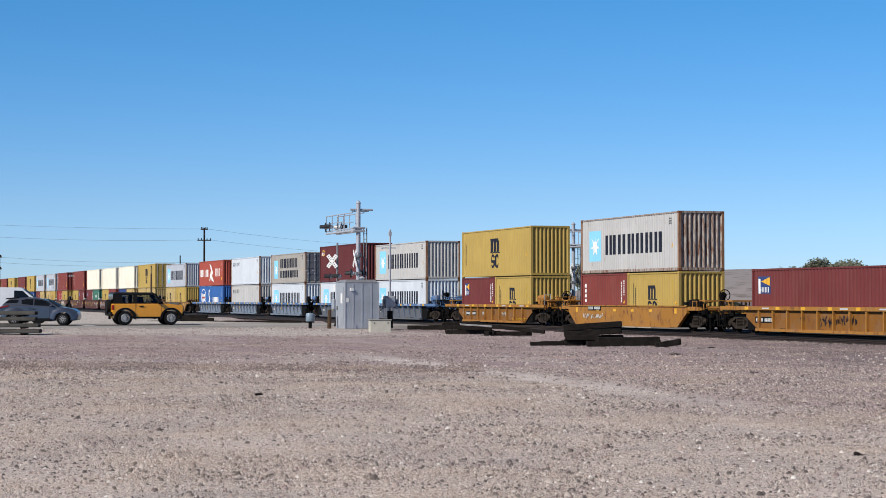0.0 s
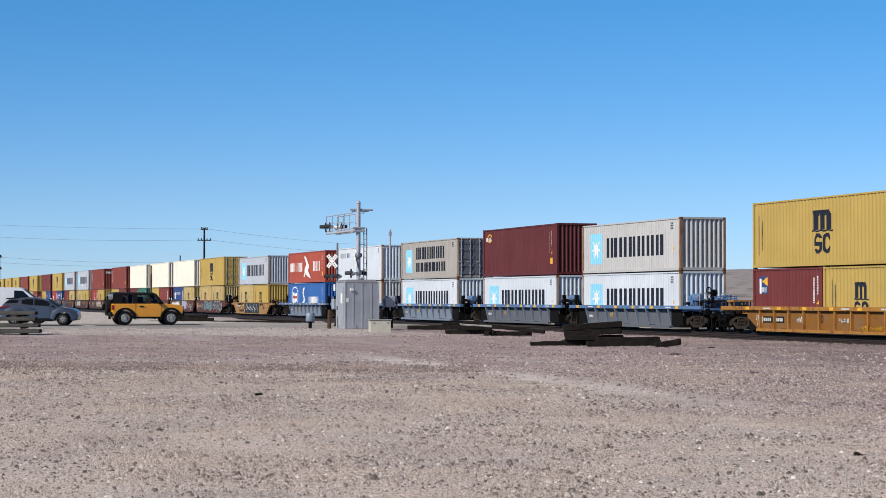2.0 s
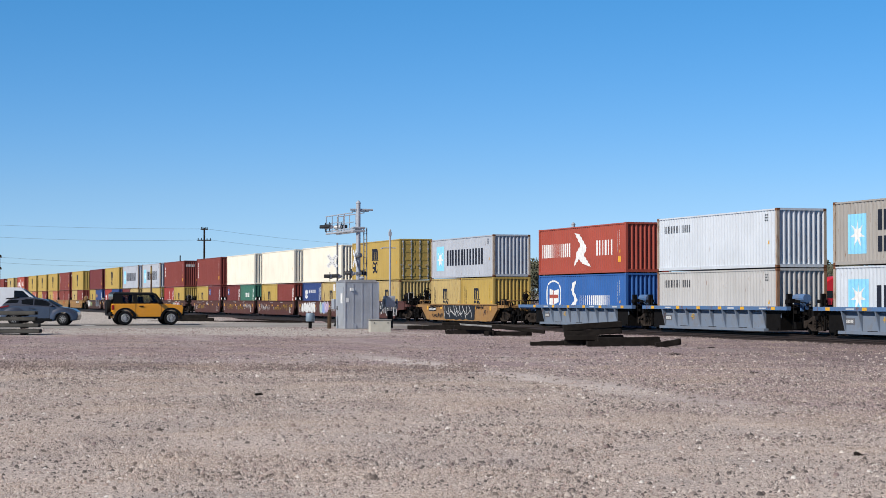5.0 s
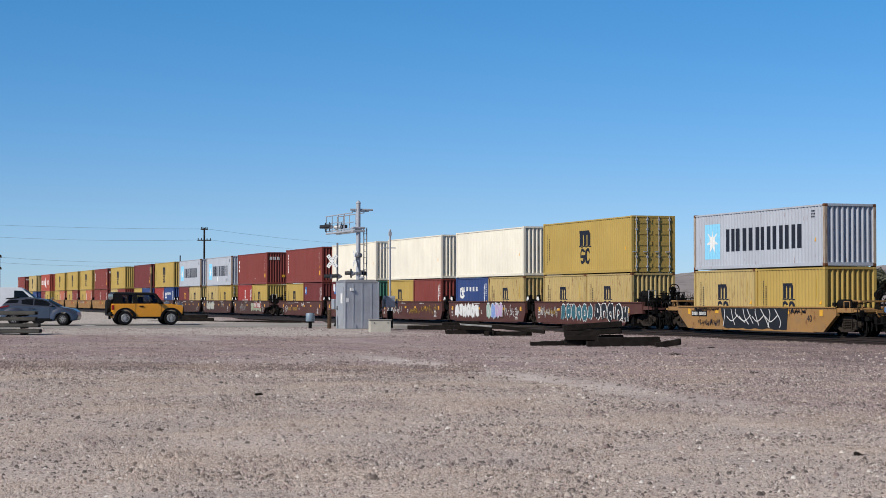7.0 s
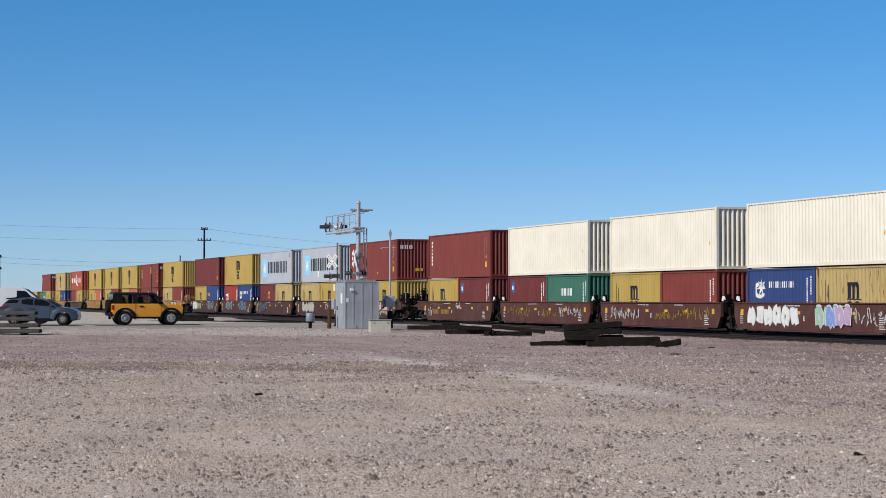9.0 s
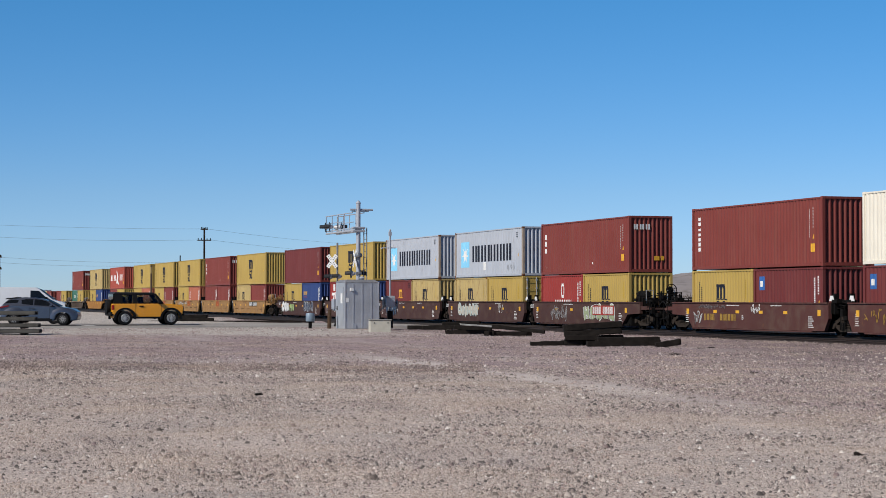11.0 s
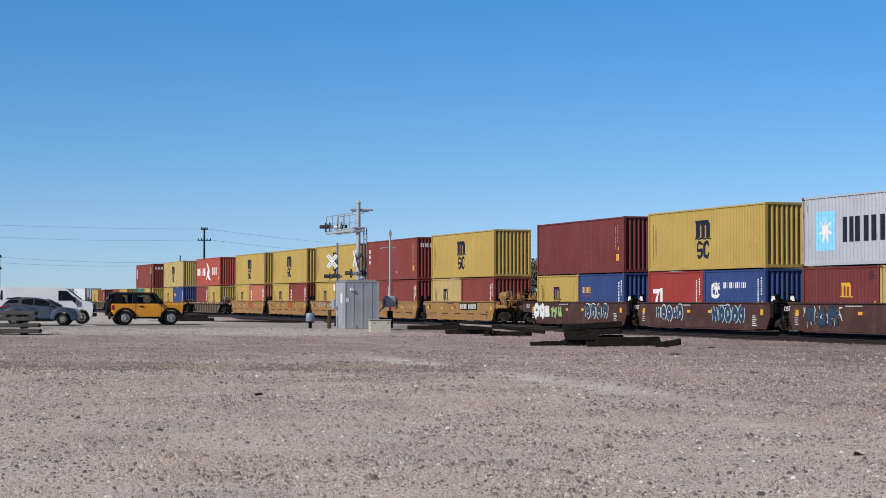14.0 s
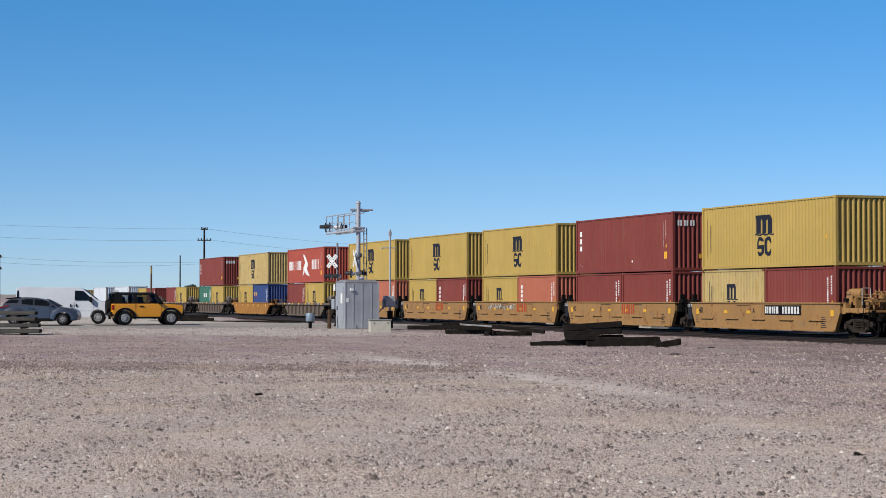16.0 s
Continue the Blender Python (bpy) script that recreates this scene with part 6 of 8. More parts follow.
def crossbuck(parent, at, face, size=1.05):
    f = Vector((*face, 0)).normalized()
    side = Vector((-f.y, f.x, 0))
    for k, s in enumerate((-1, 1)):
        bm = bmesh.new()
        d = (side * s * 0.75 + Vector((0, 0, 1))).normalized()
        w = f.cross(d) * 0.10
        p = Vector(at) + f * (0.02 + 0.012 * k)
        c = [p + d * size / 2 + w, p + d * size / 2 - w, p - d * size / 2 - w, p - d * size / 2 + w]
        lo = [bm.verts.new(q) for q in c]
        hi = [bm.verts.new(q + f * 0.01) for q in c]
        bm.faces.new(lo)
        bm.faces.new(hi)
        for i in range(4):
            bm.faces.new((lo[i], lo[(i + 1) % 4], hi[(i + 1) % 4], hi[i]))
        b = part("crossbuck_blade", bm, plain("reflective_white_sign", (0.78, 0.78, 0.76), 0.4, 0, 0.04), parent)
        bm = bmesh.new()
        for j in range(-3, 4):
            if j == 0:
                continue
            q = p + d * (j * size / 7.5) + f * 0.013
            dd, ww = d * 0.016 * size, w * 0.5
            v = [bm.verts.new(x) for x in (q + dd + ww, q + dd - ww, q - dd - ww, q - dd + ww)]
            bm.faces.new(v)
        part("lettering", bm, INK, b)


def cantilever_mast(m, arm_sign, label):
    """A signal mast: x points along the road's width (track direction), lamps face across the track."""
    t = thing("crossing_signal_mast", label, "crossing signal", m)
    bm = bmesh.new()
    tube(bm, (0, 0, 0), (0, 0, 6.75), 0.125, 20, 0.115)
    lathe(bm, [(0.13, 6.75), (0.14, 6.78), (0.06, 6.9), (0.01, 6.92)], (0, 0, 0), "z", 16)
    part("mast", bm, GALV, t, smooth=True)
    bm = bmesh.new()
    lathe(bm, [(0.3, 0), (0.3, 0.05), (0.16, 0.08), (0.16, 0.5)], (0, 0, 0), "z", 16)
    part("base_flange", bm, GALV, t, smooth=True)
    s = arm_sign
    # arm: walkway frame of two rails with cross pieces, tied to the mast
    bm = bmesh.new()
    for y in (-0.3, 0.3):
        tube(bm, (0, y, 5.31), (s * 5.4, y, 5.31), 0.05, 8)
        tube(bm, (0, y, 5.44), (s * 5.4, y, 5.44), 0.03, 8)
    for k in range(10):
        tube(bm, (s * (0.3 + 0.55 * k), -0.3, 5.33), (s * (0.3 + 0.55 * k), 0.3, 5.33), 0.03, 6)
    part("arm", bm, GALV, t)
    bm = bmesh.new()
    box(bm, -0.17, 0.17, -0.34, 0.34, 5.24, 5.36)
    box(bm, -0.17, 0.17, -0.34, 0.34, 5.42, 5.52)
    box(bm, -0.14, 0.14, -0.16, 0.16, 5.36, 5.42)
    part("arm_clamp", bm, GALV, t, bevel=0.02)
    for y in (-0.32, 0.32):
        bm = bmesh.new()
        tube(bm, (0, y, 6.27), (s * 5.4, y, 6.27), 0.028, 8)
        tube(bm, (s * 2.0, y, 5.86), (s * 5.4, y, 5.86), 0.02, 8)
        part("guard_rail", bm, GALV, t)
        for k in range(4):
            bm = bmesh.new()
            tube(bm, (s * (1.6 + 1.25 * k), y, 5.31), (s * (1.6 + 1.25 * k), y, 6.27), 0.025, 8)
            part("guard_post", bm, GALV, t)
    bm = bmesh.new()
    for x in (0.0,):
        tube(bm, (0, -0.45, 6.43), (0, 0.80, 6.43), 0.055, 10)
        tube(bm, (s * 0.1, -0.35, 6.35), (s * 0.1, 0.6, 6.35), 0.025, 8)
    part("cross_arm", bm, GALV, t)
    for x in (4.4, 5.3):
        flasher(t, (s * x, -0.38, 5.68), (-0.35, -1))
        flasher(t, (s * x, 0.30, 5.68), (0.25, 1))
    flasher(t, (-0.62, -0.22, 3.05), (-0.5, -1))
    flasher(t, (-0.45, 0.22, 3.05), (0.2, 1))
    bm = bmesh.new()
    tube(bm, (-0.8, 0, 3.05), (0.2, 0, 3.05), 0.05, 8)
    box(bm, -0.13, 0.13, -0.15, 0.15, 2.97, 3.13)
    part("lamp_bracket", bm, plain("dull_grey_post", (0.26, 0.26, 0.27), 0.5, 0.4), t)
    crossbuck(t, (0, -0.16, 3.84), (0, -1), 1.05)
    bm = bmesh.new()
    lathe(bm, [(0.03, 3.85), (0.17, 3.9), (0.2, 4.0), (0.17, 4.1), (0.03, 4.15)], (0.22, -0.05, 0), "z", 16)
    part("bell", bm, plain("weathered_grey_bell", (0.22, 0.23, 0.25), 0.4, 0.6), t, smooth=True)
    # ladder up the mast
    bm = bmesh.new()
    for y in (0.29, 0.45):
        tube(bm, (0.05, y, 0.4), (0.05, y, 5.48), 0.03, 6)
    for k in range(15):
        tube(bm, (0.05, 0.29, 0.7 + 0.32 * k), (0.05, 0.45, 0.7 + 0.32 * k), 0.012, 6)
    for z in (1.6, 3.2, 4.6):
        tube(bm, (0.0, 0.1, z), (0.05, 0.37, z), 0.02, 6)
    part("ladder", bm, plain("dark_galvanised_ladder", (0.20, 0.20, 0.21), 0.5, 0.5), t)
    return t


def track_pose(a, d, z):
    """At a site point, with x along the tracks."""
    p = RIGHT * a + AHEAD * d
    return Matrix.Translation((p.x, p.y, z))


def gate_stand():
    t = thing("crossing_gate", "grey crossing gate stand with a mechanism box", "crossing gate", track_pose(-2.74, 98.5, 0.19))
    bm = bmesh.new()
    tube(bm, (0, 0, 0), (0, 0, 5.0), 0.05, 14)
    lathe(bm, [(0.06, 5.0), (0.06, 5.08), (0.02, 5.12)], (0, 0, 0), "z", 12)
    part("post", bm, GALV, t, smooth=True)
    bm = bmesh.new()
    box(bm, -0.27, 0.22, -0.30, 0.22, 1.08, 1.60)
    extrude_profile(bm, [(-0.27, 1.60), (0.22, 1.60), (0.16, 1.67), (-0.2, 1.67)], -0.30, 0.22)
    part("mechanism_box", bm, plain("grey_enamel_box", (0.40, 0.43, 0.47), 0.4, 0.3), t, bevel=0.02)
    bm = bmesh.new()
    tube(bm, (0, -0.36, 1.3), (0, 0.36, 1.3), 0.05, 10)
    for y in (-0.36, 0.36):
        extrude_profile(bm, [(-0.08, 1.0), (0.08, 1.0), (0.11, 1.25), (0.07, 1.5), (-0.07, 1.5), (-0.11, 1.25)], y - 0.03, y + 0.03)
    tube(bm, (0, -0.36, 1.1), (-0.1, -0.55, 0.85), 0.03, 8)
    part("counterweight_arm", bm, plain("dark_grey_casting", (0.24, 0.255, 0.28), 0.5, 0.3), t)
    bm = bmesh.new()
    box(bm, -0.07, 0.07, -0.07, 0.07, 4.78, 4.98)
    tube(bm, (0, -0.45, 4.15), (0, 0.3, 4.15), 0.025, 8)
    tube(bm, (0, -0.45, 4.15), (0, -0.45, 4.1), 0.06, 8)
    part("top_bracket", bm, GALV, t)
    bm = bmesh.new()
    tube(bm, (0, 0, 0), (0, 0, 0.9), 0.15, 14)
    part("base", bm, BLACK, t)


def concrete_box():
    t = thing("concrete_vault", "pale concrete junction box with a metal lid", "utility box", site(-3.01, 90.6, 0.10, 8))
    bm = bmesh.new()
    box(bm, -0.50, 0.50, -0.40, 0.40, -0.1, 0.58)
    part("body", bm, plain("pale_concrete", (0.46, 0.44, 0.38), 0.9, 0, 0.1, 3, 0.3), t, bevel=0.02)
    bm = bmesh.new()
    box(bm, -0.53, 0.53, -0.43, 0.43, 0.58, 0.63)
    part("lid", bm, plain("grey_lid_metal", (0.30, 0.29, 0.27), 0.7, 0.2), t, bevel=0.01)
    for x in (-0.3, 0.35):
        bm = bmesh.new()
        box(bm, x - 0.02, x + 0.02, -0.425, -0.395, 0.44, 0.49)
        part("latch", bm, STEEL_DARK, t)


def small_crossing_signal():
    """Low flasher signal with a turned crossbuck on a thin post."""
    t = thing("crossing_signal", "slim crossbuck signal post with two dark flashers", "crossing signal", track_pose(-5.72, 103.0, 0.19))
    bm = bmesh.new()
    tube(bm, (0, 0, 0), (0, 0, 4.55), 0.055, 12)
    part("post", bm, plain("dull_grey_post", (0.26, 0.26, 0.27), 0.5, 0.4), t, smooth=True)
    crossbuck(t, (0.05, -0.30, 3.55), (0.86, -0.5), 0.82)
    bm = bmesh.new()
    tube(bm, (-0.6, -0.12, 2.72), (0.6, 0.06, 2.72), 0.05, 8)
    part("lamp_bracket", bm, STEEL_DARK, t)
    for x, y in ((-0.55, -0.12), (0.55, 0.02)):
        flasher(t, (x, y - 0.15, 2.72), (-0.3, -1))
    bm = bmesh.new()
    box(bm, -0.25, 0.05, -0.15, -0.12, 1.95, 2.3)
    part("sign_plate", bm, WHITE_MARK, t)
    bm = bmesh.new()
    box(bm, -0.2, 0.2, -0.28, 0.28, 0.95, 1.5)
    part("relay_box", bm, plain("grey_enamel_box", (0.40, 0.43, 0.47), 0.4, 0.3), t, bevel=0.02)
    bm = bmesh.new()
    tube(bm, (0, 0, 0), (0, 0, 0.4), 0.2, 14, 0.1)
    part("base", bm, STEEL_DARK, t)


def marker_posts():
    t = thing("pedestal_box", "blue-grey pedestal canister on a dark stub post", "pedestal", site(-6.8, 97.5, 0.15))
    bm = bmesh.new()
    tube(bm, (0, 0, -0.1), (0, 0, 0.5), 0.09, 12)
    part("post", bm, STEEL_DARK, t)
    bm = bmesh.new()
    lathe(bm, [(0.22, 0.40), (0.23, 0.42), (0.23, 0.76), (0.2, 0.82), (0.02, 0.83)], (0, 0, 0), "z", 20)
    part("canister", bm, plain("blue_grey_enamel", (0.20, 0.26, 0.32), 0.5, 0.2), t, smooth=True)
    t = thing("wooden_post", "short weathered brown wooden post", "post", site(-5.8, 97.0, 0.15))
    bm = bmesh.new()
    tube(bm, (0, 0, -0.2), (0.02, 0, 1.0), 0.11, 10, 0.095)
    part("post_body", bm, plain("brown_post_wood", (0.085, 0.055, 0.035), 0.9, 0, 0.35), t)


signal_cabinet()
cantilever_mast(track_pose(-4.49, 100.8, 0.0), -1, "tall galvanised cantilever signal mast with flashers over the road")
cantilever_mast(track_pose(8.4, 122.5, -0.28), 1, "galvanised cantilever signal mast standing beyond the tracks")
gate_stand()
concrete_box()
small_crossing_signal()
marker_posts()


# ---------- timber and steel lying about ----------
def timber(a, d, z, length, h, w, turn=0.0, tilt=0.0, mat=None, seed=1):
    """One squared timber: worn arrises, split ends, lying at a site point (its middle)."""
    rng = random.Random(seed)
    bm = bmesh.new()
    n = 7
    rings = []
    for k in range(n):
        x = -length / 2 + length * k / (n - 1)
        ring = []
        for sy, sz in ((-1, 0), (-1, 1), (1, 1), (1, 0)):
            j = 0.012
            ring.append(bm.verts.new((x + (rng.uniform(-0.03, 0.03) if k in (0, n - 1) else 0), sy * w / 2 + rng.uniform(-j, j), sz * h + rng.uniform(-j, j))))
        rings.append(ring)
    for p, q in zip(rings, rings[1:]):
        for k in range(4):
            bm.faces.new((p[k], p[(k + 1) % 4], q[(k + 1) % 4], q[k]))
    bm.faces.new(rings[0])
    bm.faces.new(rings[-1])
    ob = part("railway_tie", bm, mat or OLD_TIE, bevel=0.012)
    tagged(ob, "dark creosoted wooden railway tie lying on gravel", "railway tie", "loose ties")
    ob.matrix_basis = site(a, d, z, turn) @ Matrix.Rotation(math.radians(-tilt), 4, "Y")
    return ob


def tie_heaps():
    # high stack: two tilted layers over a row of ties
    rows = (  # across, along, height, length, thickness, width, turn, tilt
        (5.43, 69.3, 0.61, 2.12, 0.21, 0.25, 3, 3.9), (5.46, 69.75, 0.60, 2.12, 0.21, 0.25, 2, 3.6), (5.46, 69.2, 0.39, 2.10, 0.19, 0.25, 2, 3.2), (5.50, 69.7, 0.38, 2.10, 0.20, 0.25, 3, 3.0),
        (5.05, 69.1, 0.20, 1.25, 0.18, 0.25, 4, 0.4), (5.9, 69.6, 0.20, 1.4, 0.18, 0.25, 1, 0.4), (4.75, 69.2, 0.0, 0.62, 0.19, 0.26, 12, 0), (5.45, 69.5, 0.0, 2.3, 0.19, 0.26, 3, 0),
        (6.63, 68.0, 0.03, 2.22, 0.31, 0.27, 6, 0.4), (6.66, 68.6, 0.0, 2.35, 0.22, 0.26, 4, 0.2), (5.75, 67.9, 0.0, 1.25, 0.20, 0.26, 9, 0.2), (3.75, 68.9, 0.0, 1.20, 0.17, 0.25, 7, 1.8),
        (7.93, 67.0, 0.02, 0.92, 0.21, 0.24, 10, 9.0), (2.32, 85.0, 0.05, 0.55, 0.22, 0.25, 55, 0), (2.05, 84.8, 0.05, 0.5, 0.22, 0.25, 62, 0),
        (2.90, 85.0, 0.05, 1.75, 0.18, 0.25, 6, 0.4), (3.0, 85.4, 0.05, 2.1, 0.2, 0.25, 24, 0), (3.36, 85.2, 0.27, 2.36, 0.16, 0.25, -8, -6.2),
        (0.55, 96.6, 0.14, 2.6, 0.22, 0.25, 2, 0), (0.2, 97.0, 0.14, 2.5, 0.22, 0.25, 5, 0), (-0.6, 97.3, 0.14, 2.4, 0.20, 0.25, 4, 0), (0.9, 96.9, 0.35, 1.9, 0.19, 0.25, 3, 2.0), (1.6, 96.2, 0.12, 1.7, 0.2, 0.25, -3, 0),
    )
    for i, r in enumerate(rows):
        timber(*r, seed=30 + i)
    board = timber(1.54, 87.9, 0.44, 1.55, 0.07, 0.26, 2, -4.0, plain("bleached_board_wood", (0.36, 0.36, 0.34), 0.85, 0, 0.2, 4, 0.3), 58)
    board.name = "loose_board"
    tagged(board, "pale grey weathered board lying across dark ties", "board")
    for i, r in enumerate(((1.15, 88.3, 0.05, 2.1, 0.2, 0.25, 3, 0), (1.3, 88.7, 0.05, 2.2, 0.2, 0.25, -2, 0), (1.35, 88.4, 0.25, 1.7, 0.19, 0.25, 2, -1.5))):
        timber(*r, seed=62 + i)
    # low dark heaps of old ties beyond the road
    rng = random.Random(9)
    for i in range(7):
        timber(-17.4 + rng.uniform(-1.6, 1.6), 129.5 + 0.35 * i, 0.0, 2.5, 0.2, 0.25, rng.uniform(-5, 5), 0, seed=60 + i)
    for i in range(5):
        timber(-17.2 + rng.uniform(-0.8, 0.8), 130.0 + 0.33 * i, 0.2, 2.4, 0.2, 0.25, rng.uniform(-4, 4), 0, seed=70 + i)
    for i in range(3):
        timber(-17.3, 130.4 + 0.33 * i, 0.4, 2.2, 0.2, 0.25, rng.uniform(-3, 3), 0, seed=80 + i)
    for i in range(8):
        timber(-12.0 + rng.uniform(-2.4, 2.4), 130 + 0.4 * i, 0.0, 2.5, 0.2, 0.25, rng.uniform(-5, 5), 0, seed=90 + i)


tie_heaps()


def beam_stack():
    """Grey steel guard-rail beams stacked on timber blocks."""
    steel = plain("dull_grey_beam_steel", (0.07, 0.068, 0.062), 0.65, 0.15, 0.35, 1.5)
    for i, (z, x1) in enumerate(((0.19, -17.86), (0.45, -17.98), (0.74, -18.06), (1.0, -18.12))):
        for j in range(3):
            bm = bmesh.new()
            prof = [(-0.16, 0.0), (-0.16, 0.03), (-0.10, 0.10), (-0.02, 0.10), (0.0, 0.05), (0.02, 0.10), (0.10, 0.10), (0.16, 0.03), (0.16, 0.0), (0.10, 0.07), (0.03, 0.07), (0.0, 0.02), (-0.03, 0.07), (-0.10, 0.07)]
            extrude_profile(bm, [(y * 1.25, q * 1.6) for y, q in prof], -5.6, 0.0, axis="x")
            b = part("guard_rail_beam", bm, steel)
            tagged(b, "grey steel guard rail beam in a stack on blocks", "steel beam", "stacked beams")
            b.matrix_basis = site(x1 + (0.06 if i % 2 else 0.0) - 0.05 * j, 84.3 + 0.44 * j, z, 4 - 0.4 * i)
    for z, h in ((0.0, 0.19), (0.38, 0.07), (0.64, 0.10), (0.93, 0.07)):
        for x in (-18.6, -20.3, -22.4):
            bm = bmesh.new()
            box(bm, -0.1, 0.1, -0.16, 1.05, 0, h)
            b = part("timber_block", bm, OLD_TIE, bevel=0.01)
            tagged(b, "weathered timber spacer block between stacked beams", "timber block", "spacer blocks")
            b.matrix_basis = site(x, 84.3, z, 4)


beam_stack()


def litter():
    for i, (a, d, l) in enumerate(((7.1, 58, 0.42), (8.8, 65, 0.3), (9.3, 66, 0.25), (-3.25, 33.7, 0.13), (-0.44, 37.7, 0.22), (0.6, 40.7, 0.15), (1.75, 37.7, 0.24), (7.1, 43.5, 0.15), (6.96, 37, 0.11), (4.5, 20.7, 0.06))):
        ob = timber(a, d, 0.0, l, 0.035, 0.06, 10 * (i % 5) - 15, 0, seed=120 + i)
        ob.name = "wood_scrap"
        tagged(ob, "small dark scrap of wood on gravel", "wood scrap", "wood scraps")


litter()


# ---------- vehicles ----------
def arch(cx, r, n=8, flip=False):
    """Points over a wheel from +x to -x (or the other way)."""
    pts = [(cx + r * math.cos(math.pi * k / n), r * math.sin(math.pi * k / n)) for k in range(n + 1)]
    return pts[::-1] if flip else pts


def slab(bm, pts, width):
    """A side outline (x, z) given width(x, z) on both sides."""
    lo = [bm.verts.new((x, -width(x, z), z)) for x, z in pts]
    hi = [bm.verts.new((x, width(x, z), z)) for x, z in pts]
    n = len(pts)
    bm.faces.new(lo)
    bm.faces.new(hi)
    for k in range(n):
        bm.faces.new((lo[k], lo[(k + 1) % n], hi[(k + 1) % n], hi[k]))


def side_panes(parent, pts, width, lift=0.006, glass=GLASS):
    """A window on each flank, 12 mm thick."""
    for s in (-1, 1):
        bm = bmesh.new()
        lo = [bm.verts.new((x, s * (width(x, z) + lift), z)) for x, z in pts]
        hi = [bm.verts.new((x, s * (width(x, z) + lift - 0.012), z)) for x, z in pts]
        bm.faces.new(lo)
        bm.faces.new(hi)
        for k in range(len(pts)):
            bm.faces.new((lo[k], lo[(k + 1) % len(pts)], hi[(k + 1) % len(pts)], hi[k]))
        part("window", bm, glass, parent)


def wheel(parent, x, y, r, rim_mat, spokes, w=0.22, disc=True):
    """Tyre, rim and either a pressed steel disc with holes or open spokes."""
    s = 1 if y > 0 else -1
    bm = bmesh.new()
    lathe(bm, [(r * 0.56, -w / 2), (r * 0.93, -w / 2), (r, -w / 2 + 0.05), (r, w / 2 - 0.05), (r * 0.93, w / 2), (r * 0.56, w / 2)], (0, 0, 0), "y", 28)
    tyre = part("wheel", bm, RUBBER, parent, smooth=True)
    tyre.location = (x, y, r)
    bm = bmesh.new()
    if disc:
        lathe(bm, [(r * 0.60, s * w * 0.50), (r * 0.57, s * w * 0.54), (r * 0.52, s * w * 0.40), (r * 0.40, s * w * 0.40), (r * 0.30, s * w * 0.50), (r * 0.16, s * w * 0.50), (r * 0.14, s * w * 0.56), (r * 0.02, s * w * 0.57)], (0, 0, 0), "y", 28)
    else:
        lathe(bm, [(r * 0.66, s * w * 0.50), (r * 0.62, s * w * 0.52), (r * 0.60, s * w * 0.30), (r * 0.58, s * w * 0.28)], (0, 0, 0), "y", 28)
    part("rim", bm, rim_mat if disc else plain("dark_alloy", (0.05, 0.05, 0.052), 0.5), tyre, smooth=True)
    for k in range(spokes):
        a = 2 * math.pi * (k + 0.5) / spokes
        c, q = math.cos(a), math.sin(a)
        bm = bmesh.new()
        if disc:
            tube(bm, (c * r * 0.47, s * w * 0.39, q * r * 0.47), (c * r * 0.47, s * w * 0.43, q * r * 0.47), r * 0.075, 8)
            part("vent_hole", bm, BLACK, tyre)
        else:
            tube(bm, (c * r * 0.1, s * w * 0.44, q * r * 0.1), (c * r * 0.6, s * w * 0.46, q * r * 0.6), r * 0.075, 6, r * 0.055)
            part("spoke", bm, rim_mat, tyre)
    return tyre


def car_paint(name, rgb, metal=0.0, coat=0.6, rough=0.35):
    if name in MATS:
        return MATS[name]
    m, nt, bsdf = fresh(name)
    f = noise_fac(nt, coords(nt), 1.2, 0.3, 0.7)
    col = mix_rgb(nt, f, tuple(c * 0.93 for c in rgb), tuple(min(1, c * 1.05) for c in rgb))
    dust = noise_fac(nt, coords(nt), 9, 0.45, 0.8, 6)
    col = mix_rgb(nt, scaled(nt, dust, 0.08), col, (0.35, 0.29, 0.23))
    nt.links.new(col, bsdf.inputs["Base Color"])
    bsdf.inputs["Metallic"].default_value = metal
    bsdf.inputs["Roughness"].default_value = rough
    bsdf.inputs["Coat Weight"].default_value = coat
    bsdf.inputs["Coat Roughness"].default_value = 0.12
    MATS[name] = m
    return m


def bevel_mod(ob, w=0.04, seg=3):
    b = ob.modifiers.new("rounded", "BEVEL")
    b.width, b.segments, b.limit_method, b.angle_limit = w, seg, "ANGLE", math.radians(28)
    b.harden_normals = False
    for p in ob.data.polygons:
        p.use_smooth = True
    ob.data.set_sharp_from_angle(angle=math.radians(40))
    return ob


